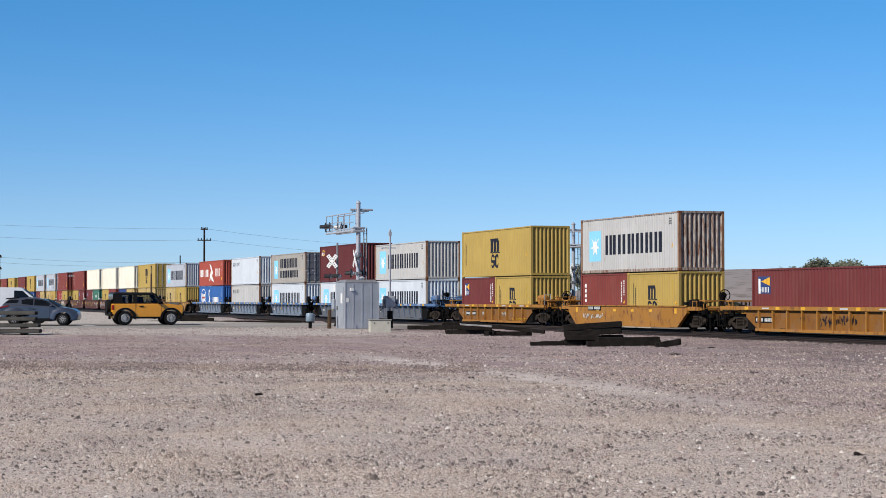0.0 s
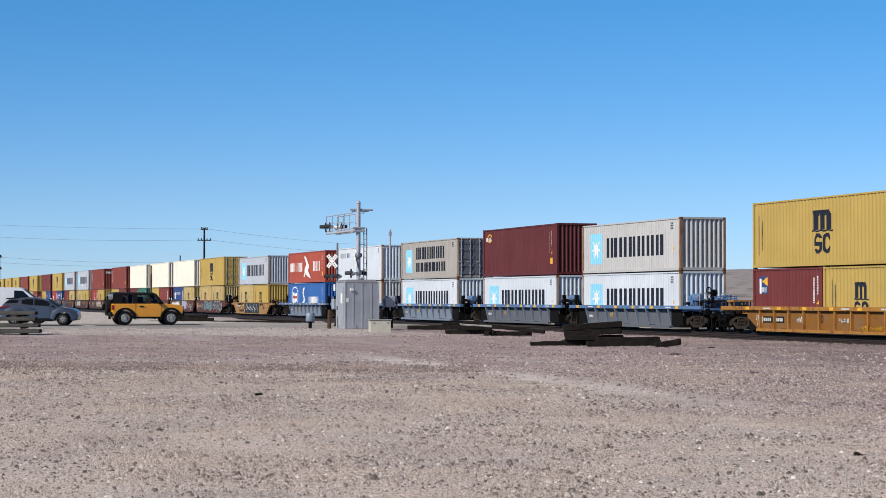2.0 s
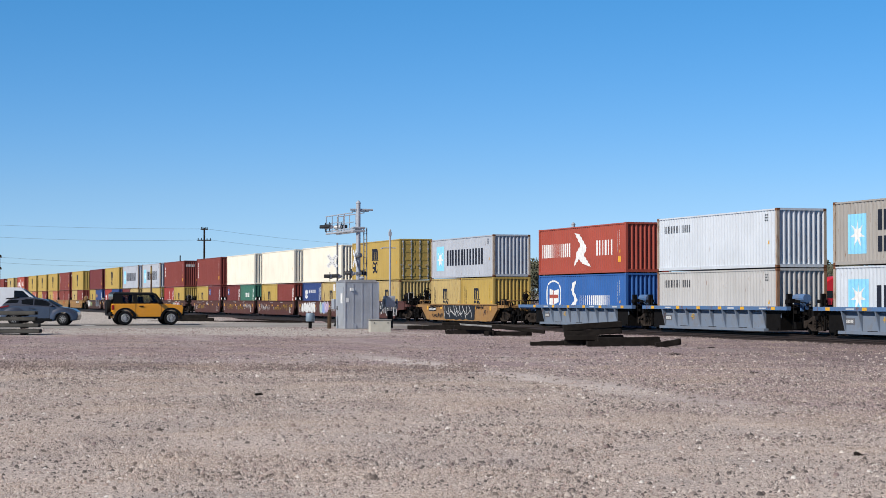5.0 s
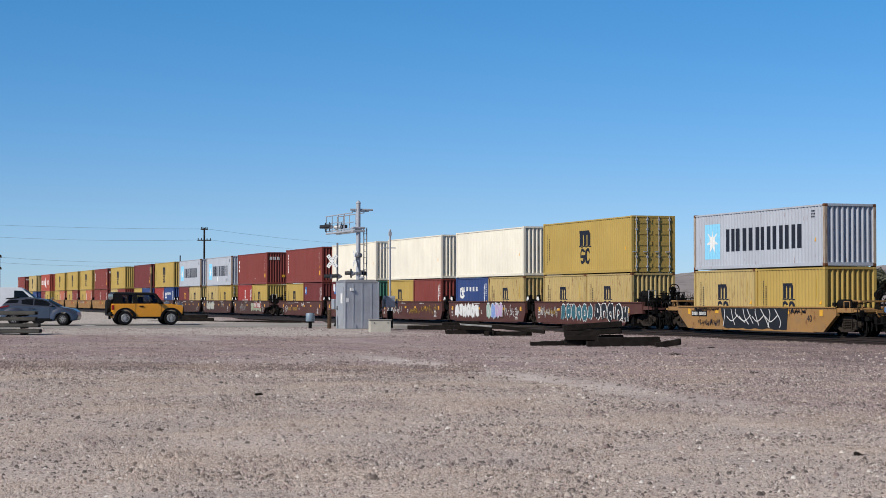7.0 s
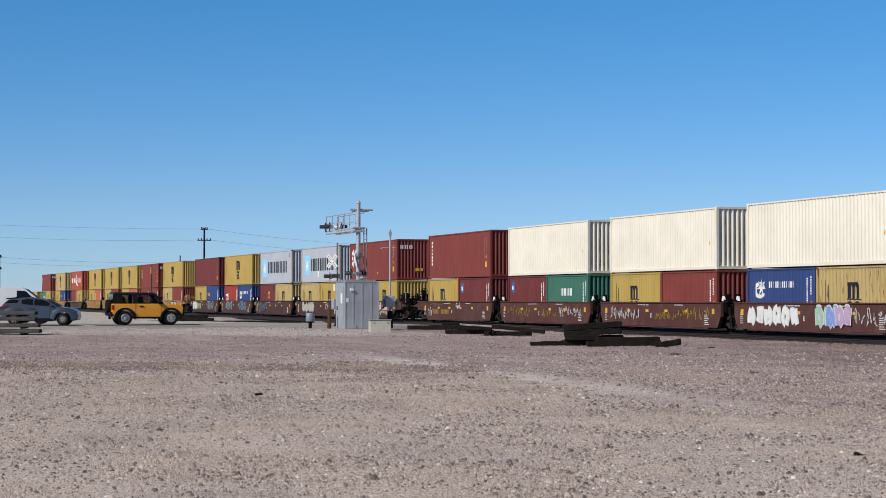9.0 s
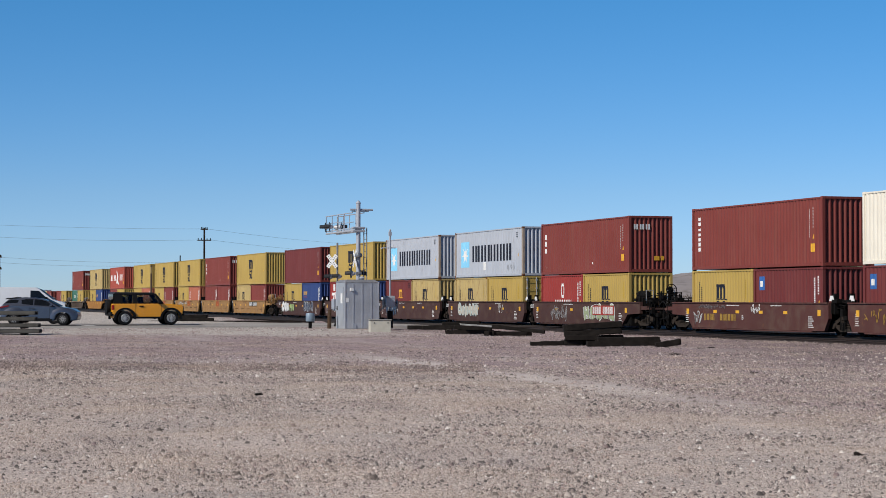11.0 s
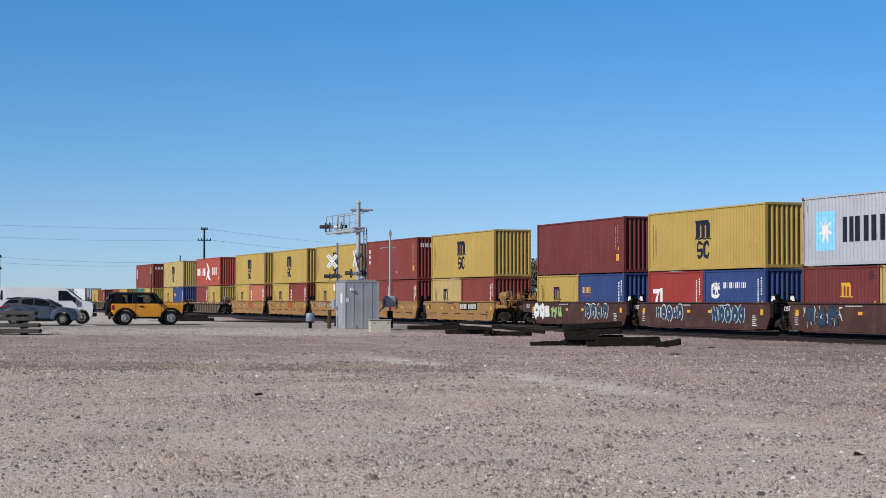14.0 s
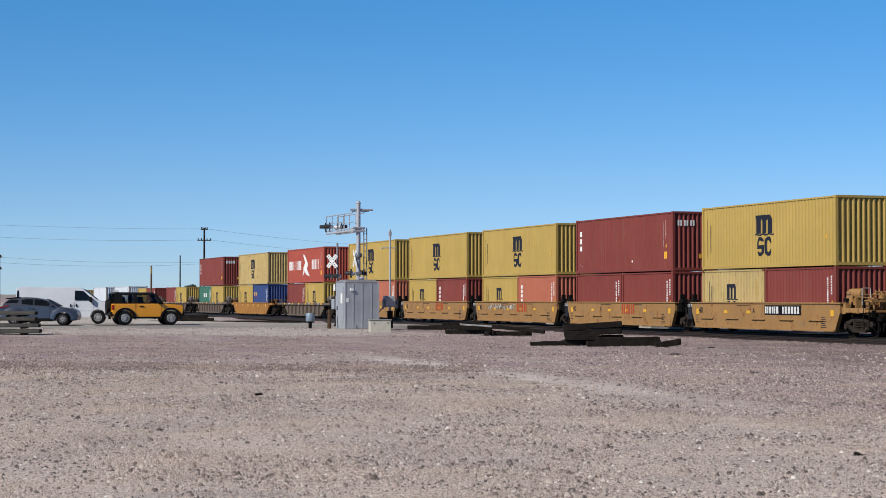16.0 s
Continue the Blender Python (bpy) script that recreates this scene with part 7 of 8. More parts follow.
def boxy_suv():
    t = thing("suv", "orange two-door off-road SUV with a black roof", "car", site(-17.03, 109.0, ROAD_TOP, 20) @ Matrix.Diagonal((1.03, 1, 1.005, 1)))
    orange = car_paint("orange_car_paint", (0.82, 0.33, 0.006), 0.0)
    w = lambda x, z: 0.90 - 0.05 * max(0, (abs(x) - 1.7)) - 0.03 * max(0, z - 0.95)
    ra, fa = -1.30, 1.25
    body = [(-1.98, 0.62), (-1.83, 0.56)] + [(x, z + 0.38) for x, z in arch(ra, 0.50, 8, True)] + [(-0.75, 0.45), (0.70, 0.45)] + [(x, z + 0.38) for x, z in arch(fa, 0.50, 8, True)] + [(1.78, 0.52), (1.90, 0.62), (1.94, 1.02), (1.86, 1.12), (0.95, 1.20), (-1.97, 1.20), (-2.00, 1.05)]
    bm = bmesh.new()
    slab(bm, body, w)
    bevel_mod(part("body", bm, orange, t), 0.035)
    gw = lambda x, z: 0.86 - 0.16 * max(0, z - 1.2) / 0.62
    clear = plain("tinted_cabin_glass", (0.46, 0.50, 0.50), 0.03, 0.0, 0.03, 3, 0.0, 1.0)

    def pillar(pts, s, thick=0.05):
        bm = bmesh.new()
        lo = [bm.verts.new((x, s * gw(x, z), z)) for x, z in pts]
        hi = [bm.verts.new((x, s * (gw(x, z) - thick), z)) for x, z in pts]
        bm.faces.new(lo)
        bm.faces.new(hi)
        for k in range(len(pts)):
            bm.faces.new((lo[k], lo[(k + 1) % len(pts)], hi[(k + 1) % len(pts)], hi[k]))
        part("pillar", bm, BLACK, t)

    for s in (-1, 1):
        for pts in ([(-1.94, 1.19), (-1.44, 1.19), (-1.42, 1.80), (-1.88, 1.80)], [(-0.84, 1.19), (-0.62, 1.19), (-0.62, 1.80), (-0.84, 1.80)], [(0.68, 1.19), (0.88, 1.19), (0.44, 1.78), (0.30, 1.78)],
                    [(-1.74, 1.19), (0.74, 1.19), (0.74, 1.25), (-1.74, 1.27)], [(-1.74, 1.70), (0.38, 1.70), (0.32, 1.80), (-1.74, 1.80)]):
            pillar(pts, s)
    bm = bmesh.new()
    slab(bm, [(-1.93, 1.76), (0.40, 1.76), (0.28, 1.84), (-1.84, 1.855)], lambda x, z: 0.74)
    bevel_mod(part("roof", bm, plain("black_roof_panel", (0.022, 0.022, 0.024), 0.5), t), 0.025)
    for x, n in ((-0.15, "seat"), (-1.15, "seat")):
        for y in (-0.38, 0.38):
            bm = bmesh.new()
            extrude_profile(bm, [(x, 0.95), (x + 0.5, 1.0), (x + 0.02, 1.12), (x - 0.12, 1.42), (x - 0.10, 1.58), (x - 0.2, 1.58), (x - 0.22, 1.40)], y - 0.22, y + 0.22)
            part(n, bm, BLACK, t, bevel=0.02)
    bm = bmesh.new()
    extrude_profile(bm, [(0.30, 1.0), (0.80, 1.0), (0.80, 1.24), (0.45, 1.28), (0.30, 1.2)], -0.74, 0.74)
    part("dashboard", bm, BLACK, t)
    for pts in ([(-1.44, 1.27), (-0.84, 1.27), (-0.84, 1.70), (-1.42, 1.70)], [(-0.62, 1.25), (0.70, 1.25), (0.36, 1.70), (-0.62, 1.70)]):
        side_panes(t, pts, gw, -0.02, clear)
    bm = bmesh.new()
    v = [bm.verts.new(q) for q in ((0.84, -0.80, 1.22), (0.84, 0.80, 1.22), (0.42, 0.68, 1.76), (0.42, -0.68, 1.76))]
    bm.faces.new(v)
    r = bmesh.ops.extrude_face_region(bm, geom=bm.faces[:])
    for q in r["geom"]:
        if isinstance(q, bmesh.types.BMVert):
            q.co.x += 0.012
    part("windscreen", bm, clear, t)
    bm = bmesh.new()
    box(bm, -1.95, -1.935, -0.72, 0.72, 1.26, 1.76)
    part("rear_window", bm, clear, t)
    for cx in (ra, fa):
        bm = bmesh.new()
        for s in (-1, 1):
            pts = [(cx + 0.615 * math.cos(a), 0.38 + 0.60 * math.sin(a)) for a in np.linspace(-0.12, math.pi + 0.12, 14)] + [(cx + 0.49 * math.cos(a), 0.38 + 0.49 * math.sin(a)) for a in np.linspace(math.pi + 0.1, -0.1, 12)]
            extrude_profile(bm, pts, *sorted((s * 0.82, s * 0.965)))
        part("fender_flare", bm, BLACK, t)
        for y in (-0.83, 0.83):
            wheel(t, cx, y, 0.395, plain("dull_steel_rim", (0.62, 0.63, 0.65), 0.45, 0.1), 8, 0.26)
    bm = bmesh.new()
    lathe(bm, [(0.1, -0.13), (0.38, -0.13), (0.405, -0.05), (0.405, 0.05), (0.36, 0.12), (0.1, 0.10)], (-2.07, 0, 1.04), "x", 26)
    part("spare_wheel", bm, RUBBER, t, smooth=True)
    for x0, x1, n in ((1.82, 2.02, "front_bumper"), (-2.12, -1.9, "rear_bumper")):
        bm = bmesh.new()
        box(bm, x0, x1, -0.84, 0.84, 0.52, 0.74)
        part(n, bm, BLACK, t, bevel=0.04)
    bm = bmesh.new()
    box(bm, 1.90, 1.985, -0.80, 0.80, 0.72, 1.05)
    part("grille", bm, BLACK, t, bevel=0.02)
    bm = bmesh.new()
    box(bm, -0.85, 0.80, -0.90, 0.90, 0.36, 0.49)
    part("rock_rail", bm, BLACK, t, bevel=0.02)
    for s in (-1, 1):
        bm = bmesh.new()
        box(bm, -2.03, -1.90, *sorted((s * 0.74, s * 0.902)), 0.86, 1.12)
        part("tail_light", bm, plain("red_lamp_glass", (0.35, 0.015, 0.012), 0.2), t, "red tail light", bevel=0.015)
        bm = bmesh.new()
        box(bm, 0.50, 0.66, *sorted((s * 0.86, s * 1.08)), 1.20, 1.38)
        part("mirror", bm, BLACK, t, bevel=0.03)
        bm = bmesh.new()
        box(bm, -0.52, -0.28, *sorted((s * 0.89, s * 0.935)), 1.03, 1.09)
        part("door_handle", bm, BLACK, t, bevel=0.01)
        bm = bmesh.new()
        lathe(bm, [(0.12, 1.90), (0.12, 1.96), (0.05, 1.98)], (0, s * 0.68, 0.92), "x", 16)
        part("headlight", bm, WHITE_MARK, t)
        for x in (-0.72, 0.72):
            bm = bmesh.new()
            box(bm, x - 0.006, x + 0.006, *sorted((s * 0.885, s * 0.903)), 0.5, 1.19)
            part("door_gap", bm, BLACK, t)


def crossover():
    t = thing("crossover_car", "grey coupe-like crossover with dark windows and alloy wheels", "car", site(-22.72, 107.5, ROAD_TOP, 4))
    grey = car_paint("grey_blue_metallic_paint", (0.082, 0.092, 0.122), 0.6, 0.5, 0.32)
    w = lambda x, z: 0.89 - 0.10 * max(0, abs(x) - 1.5) - 0.08 * max(0, z - 0.9)
    ra, fa = -1.36, 1.34
    body = [(-2.10, 0.45), (-1.84, 0.32)] + [(x, z + 0.34) for x, z in arch(ra, 0.40, 8, True)] + [(-1.0, 0.22), (0.80, 0.22)] + [(x, z + 0.34) for x, z in arch(fa, 0.40, 8, True)] + [(1.80, 0.24), (2.12, 0.30), (2.20, 0.52), (2.12, 0.78), (1.90, 0.92), (1.05, 1.06), (-1.6, 1.14), (-2.14, 1.08), (-2.20, 0.80)]
    bm = bmesh.new()
    slab(bm, body, w)
    bevel_mod(part("body", bm, grey, t), 0.07, 4)
    gw = lambda x, z: 0.80 - 0.24 * max(0, z - 1.02) / 0.5
    bm = bmesh.new()
    slab(bm, [(-2.10, 1.06), (-1.2, 1.04), (1.16, 1.02), (0.62, 1.33), (0.22, 1.47), (-0.30, 1.555), (-0.83, 1.575), (-1.30, 1.54), (-1.72, 1.44), (-1.98, 1.20)], gw)
    bevel_mod(part("cabin", bm, grey, t), 0.05)
    for pts in ([(-0.96, 1.20), (-0.32, 1.13), (-0.32, 1.47), (-0.70, 1.47), (-0.98, 1.42)], [(-0.26, 1.125), (0.82, 1.08), (0.48, 1.32), (0.14, 1.43), (-0.26, 1.47)], [(-1.92, 1.235), (-1.20, 1.26), (-1.12, 1.40), (-1.30, 1.44), (-1.66, 1.40)]):
        side_panes(t, pts, gw)
    bm = bmesh.new()
    v = [bm.verts.new(q) for q in ((1.15, -0.72, 1.07), (1.15, 0.72, 1.07), (0.42, 0.58, 1.45), (0.42, -0.58, 1.45))]
    bm.faces.new(v)
    r = bmesh.ops.extrude_face_region(bm, geom=bm.faces[:])
    for q in r["geom"]:
        if isinstance(q, bmesh.types.BMVert):
            q.co += Vector((0.01, 0, 0.02))
    part("windscreen", bm, DARK_SCREEN, t)
    bm = bmesh.new()
    slab(bm, [(-1.88, 1.46), (-1.15, 1.545), (-1.15, 1.59), (-1.84, 1.52)], lambda x, z: 0.60)
    part("rear_spoiler", bm, BLACK, t, bevel=0.02)
    for cx in (ra, fa):
        bm = bmesh.new()
        for s in (-1, 1):
            pts = [(cx + 0.44 * math.cos(a), 0.34 + 0.44 * math.sin(a)) for a in np.linspace(0, math.pi, 12)] + [(cx + 0.40 * math.cos(a), 0.34 + 0.40 * math.sin(a)) for a in np.linspace(math.pi, 0, 12)]
            extrude_profile(bm, pts, *sorted((s * 0.80, s * 0.93)))
        part("arch_cladding", bm, BLACK, t)
        for s in (-1, 1):
            # swollen fender: rings that step in from the arch lip to the flat flank
            bm = bmesh.new()
            rings = []
            for r, y in ((0.44, 0.935), (0.50, 0.935), (0.60, 0.915), (0.72, 0.875)):
                rings.append([bm.verts.new((cx + r * math.cos(a) * 1.08, s * y, 0.34 + r * math.sin(a) * 0.92)) for a in np.linspace(0.05, math.pi - 0.05, 15)])
            for u, q in zip(rings, rings[1:]):
                for k in range(14):
                    bm.faces.new((u[k], u[k + 1], q[k + 1], q[k]))
            bmesh.ops.recalc_face_normals(bm, faces=bm.faces[:])
            part("fender_swell", bm, grey, t, smooth=True)
        for y in (-0.79, 0.79):
            wheel(t, cx, y, 0.34, plain("machined_alloy", (0.34, 0.34, 0.35), 0.45, 0.2), 10, 0.22, False)
    for s in (-1, 1):
        bm = bmesh.new()
        slab2 = [(-2.17, 1.04), (-1.64, 1.13), (-1.66, 1.06), (-2.14, 0.95)]
        extrude_profile(bm, slab2, *sorted((s * 0.72, s * 0.88)))
        part("tail_light", bm, plain("dark_red_lamp_glass", (0.20, 0.008, 0.01), 0.25), t, "red tail light")
        bm = bmesh.new()
        extrude_profile(bm, [(2.05, 0.74), (1.55, 0.95), (1.6, 0.84), (2.0, 0.66)], *sorted((s * 0.70, s * 0.86)))
        part("headlight", bm, plain("clear_lamp_glass", (0.06, 0.065, 0.075), 0.2), t)
        bm = bmesh.new()
        box(bm, 0.62, 0.80, *sorted((s * 0.82, s * 1.02)), 1.05, 1.18)
        part("mirror", bm, grey, t, bevel=0.03)
        for x in (-0.52, 0.62):
            bm = bmesh.new()
            box(bm, x - 0.005, x + 0.005, *sorted((s * 0.872, s * 0.892)), 0.35, 1.02)
            part("door_gap", bm, BLACK, t)
        bm = bmesh.new()
        box(bm, -0.42, -0.22, *sorted((s * 0.87, s * 0.91)), 0.93, 0.97)
        part("door_handle", bm, grey, t, bevel=0.01)
        bm = bmesh.new()
        box(bm, -0.98, 0.78, *sorted((s * 0.84, s * 0.897)), 0.22, 0.40)
        part("sill_cladding", bm, BLACK, t, bevel=0.01)


def cargo_van():
    t = thing("cargo_van", "plain white cargo van with a dark grille", "van", site(-26, 114, ROAD_TOP, ALIGNED))
    white = car_paint("white_van_paint", (0.66, 0.68, 0.71), 0.0, 0.4, 0.4)
    w = lambda x, z: 0.99 - 0.06 * max(0, abs(x) - 2.2) - 0.13 * max(0, z - 1.2)
    ra, fa = -1.72, 1.86
    body = [(-2.72, 0.48), (-2.2, 0.42)] + [(x, z + 0.40) for x, z in arch(ra, 0.43, 8, True)] + [(-1.28, 0.40), (1.40, 0.40)] + [(x, z + 0.40) for x, z in arch(fa, 0.43, 8, True)] + [(2.32, 0.42), (2.46, 0.46), (2.52, 0.95), (2.46, 1.16), (2.30, 1.23), (1.84, 1.34), (1.04, 1.96), (0.84, 2.05), (-2.50, 2.08), (-2.68, 1.98)]
    bm = bmesh.new()
    slab(bm, body, w)
    bevel_mod(part("body", bm, white, t), 0.06, 3)
    side_panes(t, [(0.56, 1.33), (1.56, 1.33), (1.48, 1.45), (1.04, 1.86), (0.56, 1.88)], w)
    side_panes(t, [(-2.67, 1.38), (-2.56, 1.38), (-2.54, 1.88), (-2.63, 1.88)], w)
    bm = bmesh.new()
    v = [bm.verts.new(q) for q in ((1.80, -0.86, 1.38), (1.80, 0.86, 1.38), (1.08, 0.76, 1.94), (1.08, -0.76, 1.94))]
    bm.faces.new(v)
    r = bmesh.ops.extrude_face_region(bm, geom=bm.faces[:])
    for q in r["geom"]:
        if isinstance(q, bmesh.types.BMVert):
            q.co += Vector((0.012, 0, 0.012))
    part("windscreen", bm, DARK_SCREEN, t)
    bm = bmesh.new()
    box(bm, 2.44, 2.57, -0.92, 0.92, 0.66, 1.10)
    part("grille", bm, BLACK, t, bevel=0.02)
    bm = bmesh.new()
    box(bm, 2.38, 2.64, -0.97, 0.97, 0.42, 0.62)
    part("front_bumper", bm, BLACK, t, bevel=0.03)
    wheels = []
    for cx in (ra, fa):
        for y in (-0.87, 0.87):
            wheels.append(wheel(t, cx, y, 0.38, plain("silver_wheel_cover", (0.52, 0.53, 0.54), 0.45, 0.1), 8, 0.24))
    for s in (-1, 1):
        bm = bmesh.new()
        box(bm, 1.38, 1.52, *sorted((s * 0.98, s * 1.2)), 1.22, 1.52)
        part("mirror", bm, BLACK, t, bevel=0.03)
        for x in (0.52, 1.62):
            bm = bmesh.new()
            box(bm, x - 0.006, x + 0.006, *sorted((s * 0.975, s * 0.993)), 0.5, 1.25)
            part("door_gap", bm, BLACK, t)
        for x in (0.30, 0.62):
            bm = bmesh.new()
            box(bm, x, x + 0.08, *sorted((s * 0.985, s * 1.02)), 0.96, 1.12)
            part("door_handle", bm, BLACK, t, bevel=0.01)
        bm = bmesh.new()
        box(bm, -2.4, 2.2, *sorted((s * 0.98, s * 1.0)), 0.78, 0.80)
        part("side_crease", bm, white, t)
    # waits, then rolls slowly forward
    def way(tt):
        pts = ((0, 0.0), (8.2, 0.0), (9.2, 0.22), (11.3, 1.06), (12.5, 1.62), (14, 2.55), (15, 3.0), (16, 3.50))
        for (a, p), (b, q) in zip(pts, pts[1:]):
            if tt <= b:
                return p + (q - p) * (tt - a) / (b - a)
        return pts[-1][1]
    t.scale = (1.04, 1.04, 1.05)
    base = site(-25.87, 112.5, ROAD_TOP, 8)
    rows = [0, 8.2, 9.2, 10.2, 11.3, 12.5, 14, 15, 16]
    OTHER_MOVES.append((t, [(q, base @ Matrix.Translation((way(q), 0, 0))) for q in rows]))
    for wh in wheels:
        p = wh.location.copy()
        OTHER_MOVES.append((wh, [(q, pose(*p, 0, math.degrees(way(q) / 0.38), 0)) for q in [0, 8.2, 9.2, 9.7, 10.2, 10.8, 11.3, 11.9, 12.5, 13, 13.5, 14, 14.5, 15, 15.5, 16]]))


def tractor_truck():
    """Parked red highway tractor with a sleeper cab, its nose turned a little towards the road."""
    t = thing("tractor_truck", "bright red highway tractor truck with a tall sleeper cab", "truck", site(35.29, 172, 0.0, 198))
    red = car_paint("red_truck_paint", (0.66, 0.013, 0.018), 0.0, 0.12, 0.5)
    w = lambda x, z: 1.20 - 0.10 * max(0, z - 2.4) / 1.4
    bm = bmesh.new()
    slab(bm, [(-2.2, 0.95), (2.35, 0.95), (2.38, 1.82), (1.86, 2.50), (2.02, 2.54), (1.86, 2.78), (1.45, 3.18), (1.0, 3.45), (0.4, 3.66), (-0.6, 3.79), (-2.05, 3.86), (-2.2, 3.78)], w)
    bevel_mod(part("sleeper_cab", bm, red, t), 0.08, 3)
    bm = bmesh.new()
    slab(bm, [(2.38, 0.75), (3.75, 0.65), (3.95, 0.9), (3.9, 1.35), (3.5, 1.52), (2.38, 1.78)], lambda x, z: 1.08 - 0.12 * max(0, x - 2.4))
    bevel_mod(part("hood", bm, red, t), 0.12, 3)
    for pts in ([(-1.28, 2.78), (-0.42, 2.78), (-0.46, 3.20), (-1.24, 3.20)], [(-1.32, 1.72), (-0.45, 1.72), (-0.45, 2.18), (-1.32, 2.18)], [(0.75, 1.80), (2.1, 1.80), (1.68, 2.42), (0.75, 2.42)]):
        side_panes(t, pts, w)
    bm = bmesh.new()
    v = [bm.verts.new(q) for q in ((2.39, -1.10, 1.86), (2.39, 1.10, 1.86), (1.91, 1.08, 2.47), (1.91, -1.08, 2.47))]
    bm.faces.new(v)
    r = bmesh.ops.extrude_face_region(bm, geom=bm.faces[:])
    for q in r["geom"]:
        if isinstance(q, bmesh.types.BMVert):
            q.co += Vector((0.016, 0, 0.012))
    part("windscreen", bm, GLASS, t)
    for s in (-1, 1):
        bm = bmesh.new()
        extrude_profile(bm, [(-2.15, 2.42), (0.6, 2.42), (0.6, 2.46), (-2.15, 2.46)], *sorted((s * 1.16, s * 1.206)))
        part("body_seam", bm, BLACK, t)
        bm = bmesh.new()
        box(bm, 2.02, 2.22, *sorted((s * 1.42, s * 1.62)), 1.75, 2.42)
        tube(bm, (2.1, s * 1.15, 2.3), (2.1, s * 1.5, 2.3), 0.025, 6)
        part("mirror", bm, plain("pale_mirror_shell", (0.5, 0.5, 0.5), 0.4), t, bevel=0.03)
        bm = bmesh.new()
        extrude_profile(bm, [(3.55, 1.2), (3.88, 1.1), (3.9, 1.28), (3.6, 1.42)], *sorted((s * 0.72, s * 0.92)))
        part("headlight", bm, plain("clear_lamp_glass", (0.06, 0.065, 0.075), 0.2), t)
        bm = bmesh.new()
        tube(bm, (-2.45, s * 0.95, 0.9), (-2.45, s * 0.95, 3.4), 0.08, 10)
        part("exhaust_stack", bm, GALV, t, smooth=True)
    bm = bmesh.new()
    box(bm, -5.6, 3.9, -0.45, 0.45, 0.62, 0.92)
    box(bm, -5.2, -3.0, -0.5, 0.5, 1.05, 1.25)
    part("chassis", bm, BLACK, t)
    for x in (-4.9, -3.55, 3.05):
        for y in (-0.98, 0.98):
            wheel(t, x, y, 0.5, plain("grey_steel_rim", (0.46, 0.47, 0.48), 0.45, 0.1), 6, 0.3)
    for y in (-1.0, 1.0):
        bm = bmesh.new()
        tube(bm, (-1.9, y, 0.62), (1.2, y, 0.62), 0.32, 16)
        part("fuel_tank", bm, GALV, t, smooth=True)


def covered_post():
    """Slim pale column with a tapered top, behind the yard."""
    t = thing("covered_post", "pale blue-grey tapered cover on a post in the yard", "post", site(32.6, 189.5, 0.0))
    bm = bmesh.new()
    lathe(bm, [(0.02, 3.50), (0.10, 3.42), (0.22, 3.0), (0.27, 2.4), (0.33, 1.3), (0.30, 1.25)], (0, 0, 0), "z", 14)
    part("cover", bm, plain("pale_blue_cloth", (0.42, 0.46, 0.52), 0.8, 0, 0.2), t, smooth=True)
    bm = bmesh.new()
    tube(bm, (0, 0, -0.05), (0, 0, 1.4), 0.06, 8)
    part("post", bm, GALV, t)


boxy_suv()
crossover()
cargo_van()
tractor_truck()
covered_post()


# ---------- poles, wires, trees, hills ----------
POLE_WOOD = plain("dark_pole_wood", (0.035, 0.028, 0.022), 0.9, 0, 0.3)


def utility_pole(a, d, h, arms, label, mat=None, r=0.15):
    t = thing("utility_pole", label, "utility pole", site(a, d, 0))
    bm = bmesh.new()
    tube(bm, (0, 0, -0.3), (0, 0, h), r, 10, r * 0.72)
    part("pole", bm, mat or POLE_WOOD, t, smooth=True)
    for z, half in arms:
        bm = bmesh.new()
        box(bm, -half, half, -0.07, 0.07, z - 0.07, z + 0.07)
        arm = part("cross_arm", bm, POLE_WOOD, t)
        for x in (-half + 0.1, -half * 0.4, half * 0.4, half - 0.1):
            bm = bmesh.new()
            lathe(bm, [(0.03, z + 0.07), (0.07, z + 0.12), (0.04, z + 0.2), (0.06, z + 0.25), (0.01, z + 0.28)], (x, 0, 0), "z", 8)
            part("insulator", bm, STEEL_DARK, arm)
    return t


utility_pole(-29.5, 235, 10.5, ((10.3, 0.45), (8.95, 0.85)), "dark wooden utility pole with two cross arms")
utility_pole(-33.3, 241, 7.2, (), "thin dark bare pole behind the track", r=0.1)
slim_post = utility_pole(-27.6, 180, 4.85, (), "rust-brown slim post with a pale top", plain("rust_brown_post", (0.12, 0.085, 0.06), 0.85), 0.11)
bm = bmesh.new()
tube(bm, (0, 0, 4.10), (0, 0, 4.70), 0.092, 10)
part("pale_top", bm, plain("ochre_post_band", (0.33, 0.25, 0.11), 0.8), slim_post, "ochre-painted top band")
utility_pole(-56.2, 241, 7.4, ((7.0, 0.3), (5.5, 0.3)), "dark wooden utility pole far off")


def wire(p0, p1, sag, r=0.013, label="thin dark overhead wire"):
    cu = bpy.data.curves.new("overhead_wire", "CURVE")
    cu.dimensions, cu.bevel_depth, cu.bevel_resolution = "3D", r, 1
    sp = cu.splines.new("POLY")
    n = 24
    sp.points.add(n)
    for k in range(n + 1):
        f = k / n
        p = Vector(p0).lerp(Vector(p1), f)
        sp.points[k].co = (p.x, p.y, p.z - sag * 4 * f * (1 - f), 1)
    cu.materials.append(plain("weathered_wire", (0.12, 0.13, 0.14), 0.6))
    tagged(new("overhead_wire", cu), label, "wire", "overhead wires")


def at_site(a, d, z):
    p = RIGHT * a + AHEAD * d
    return (p.x, p.y, z)


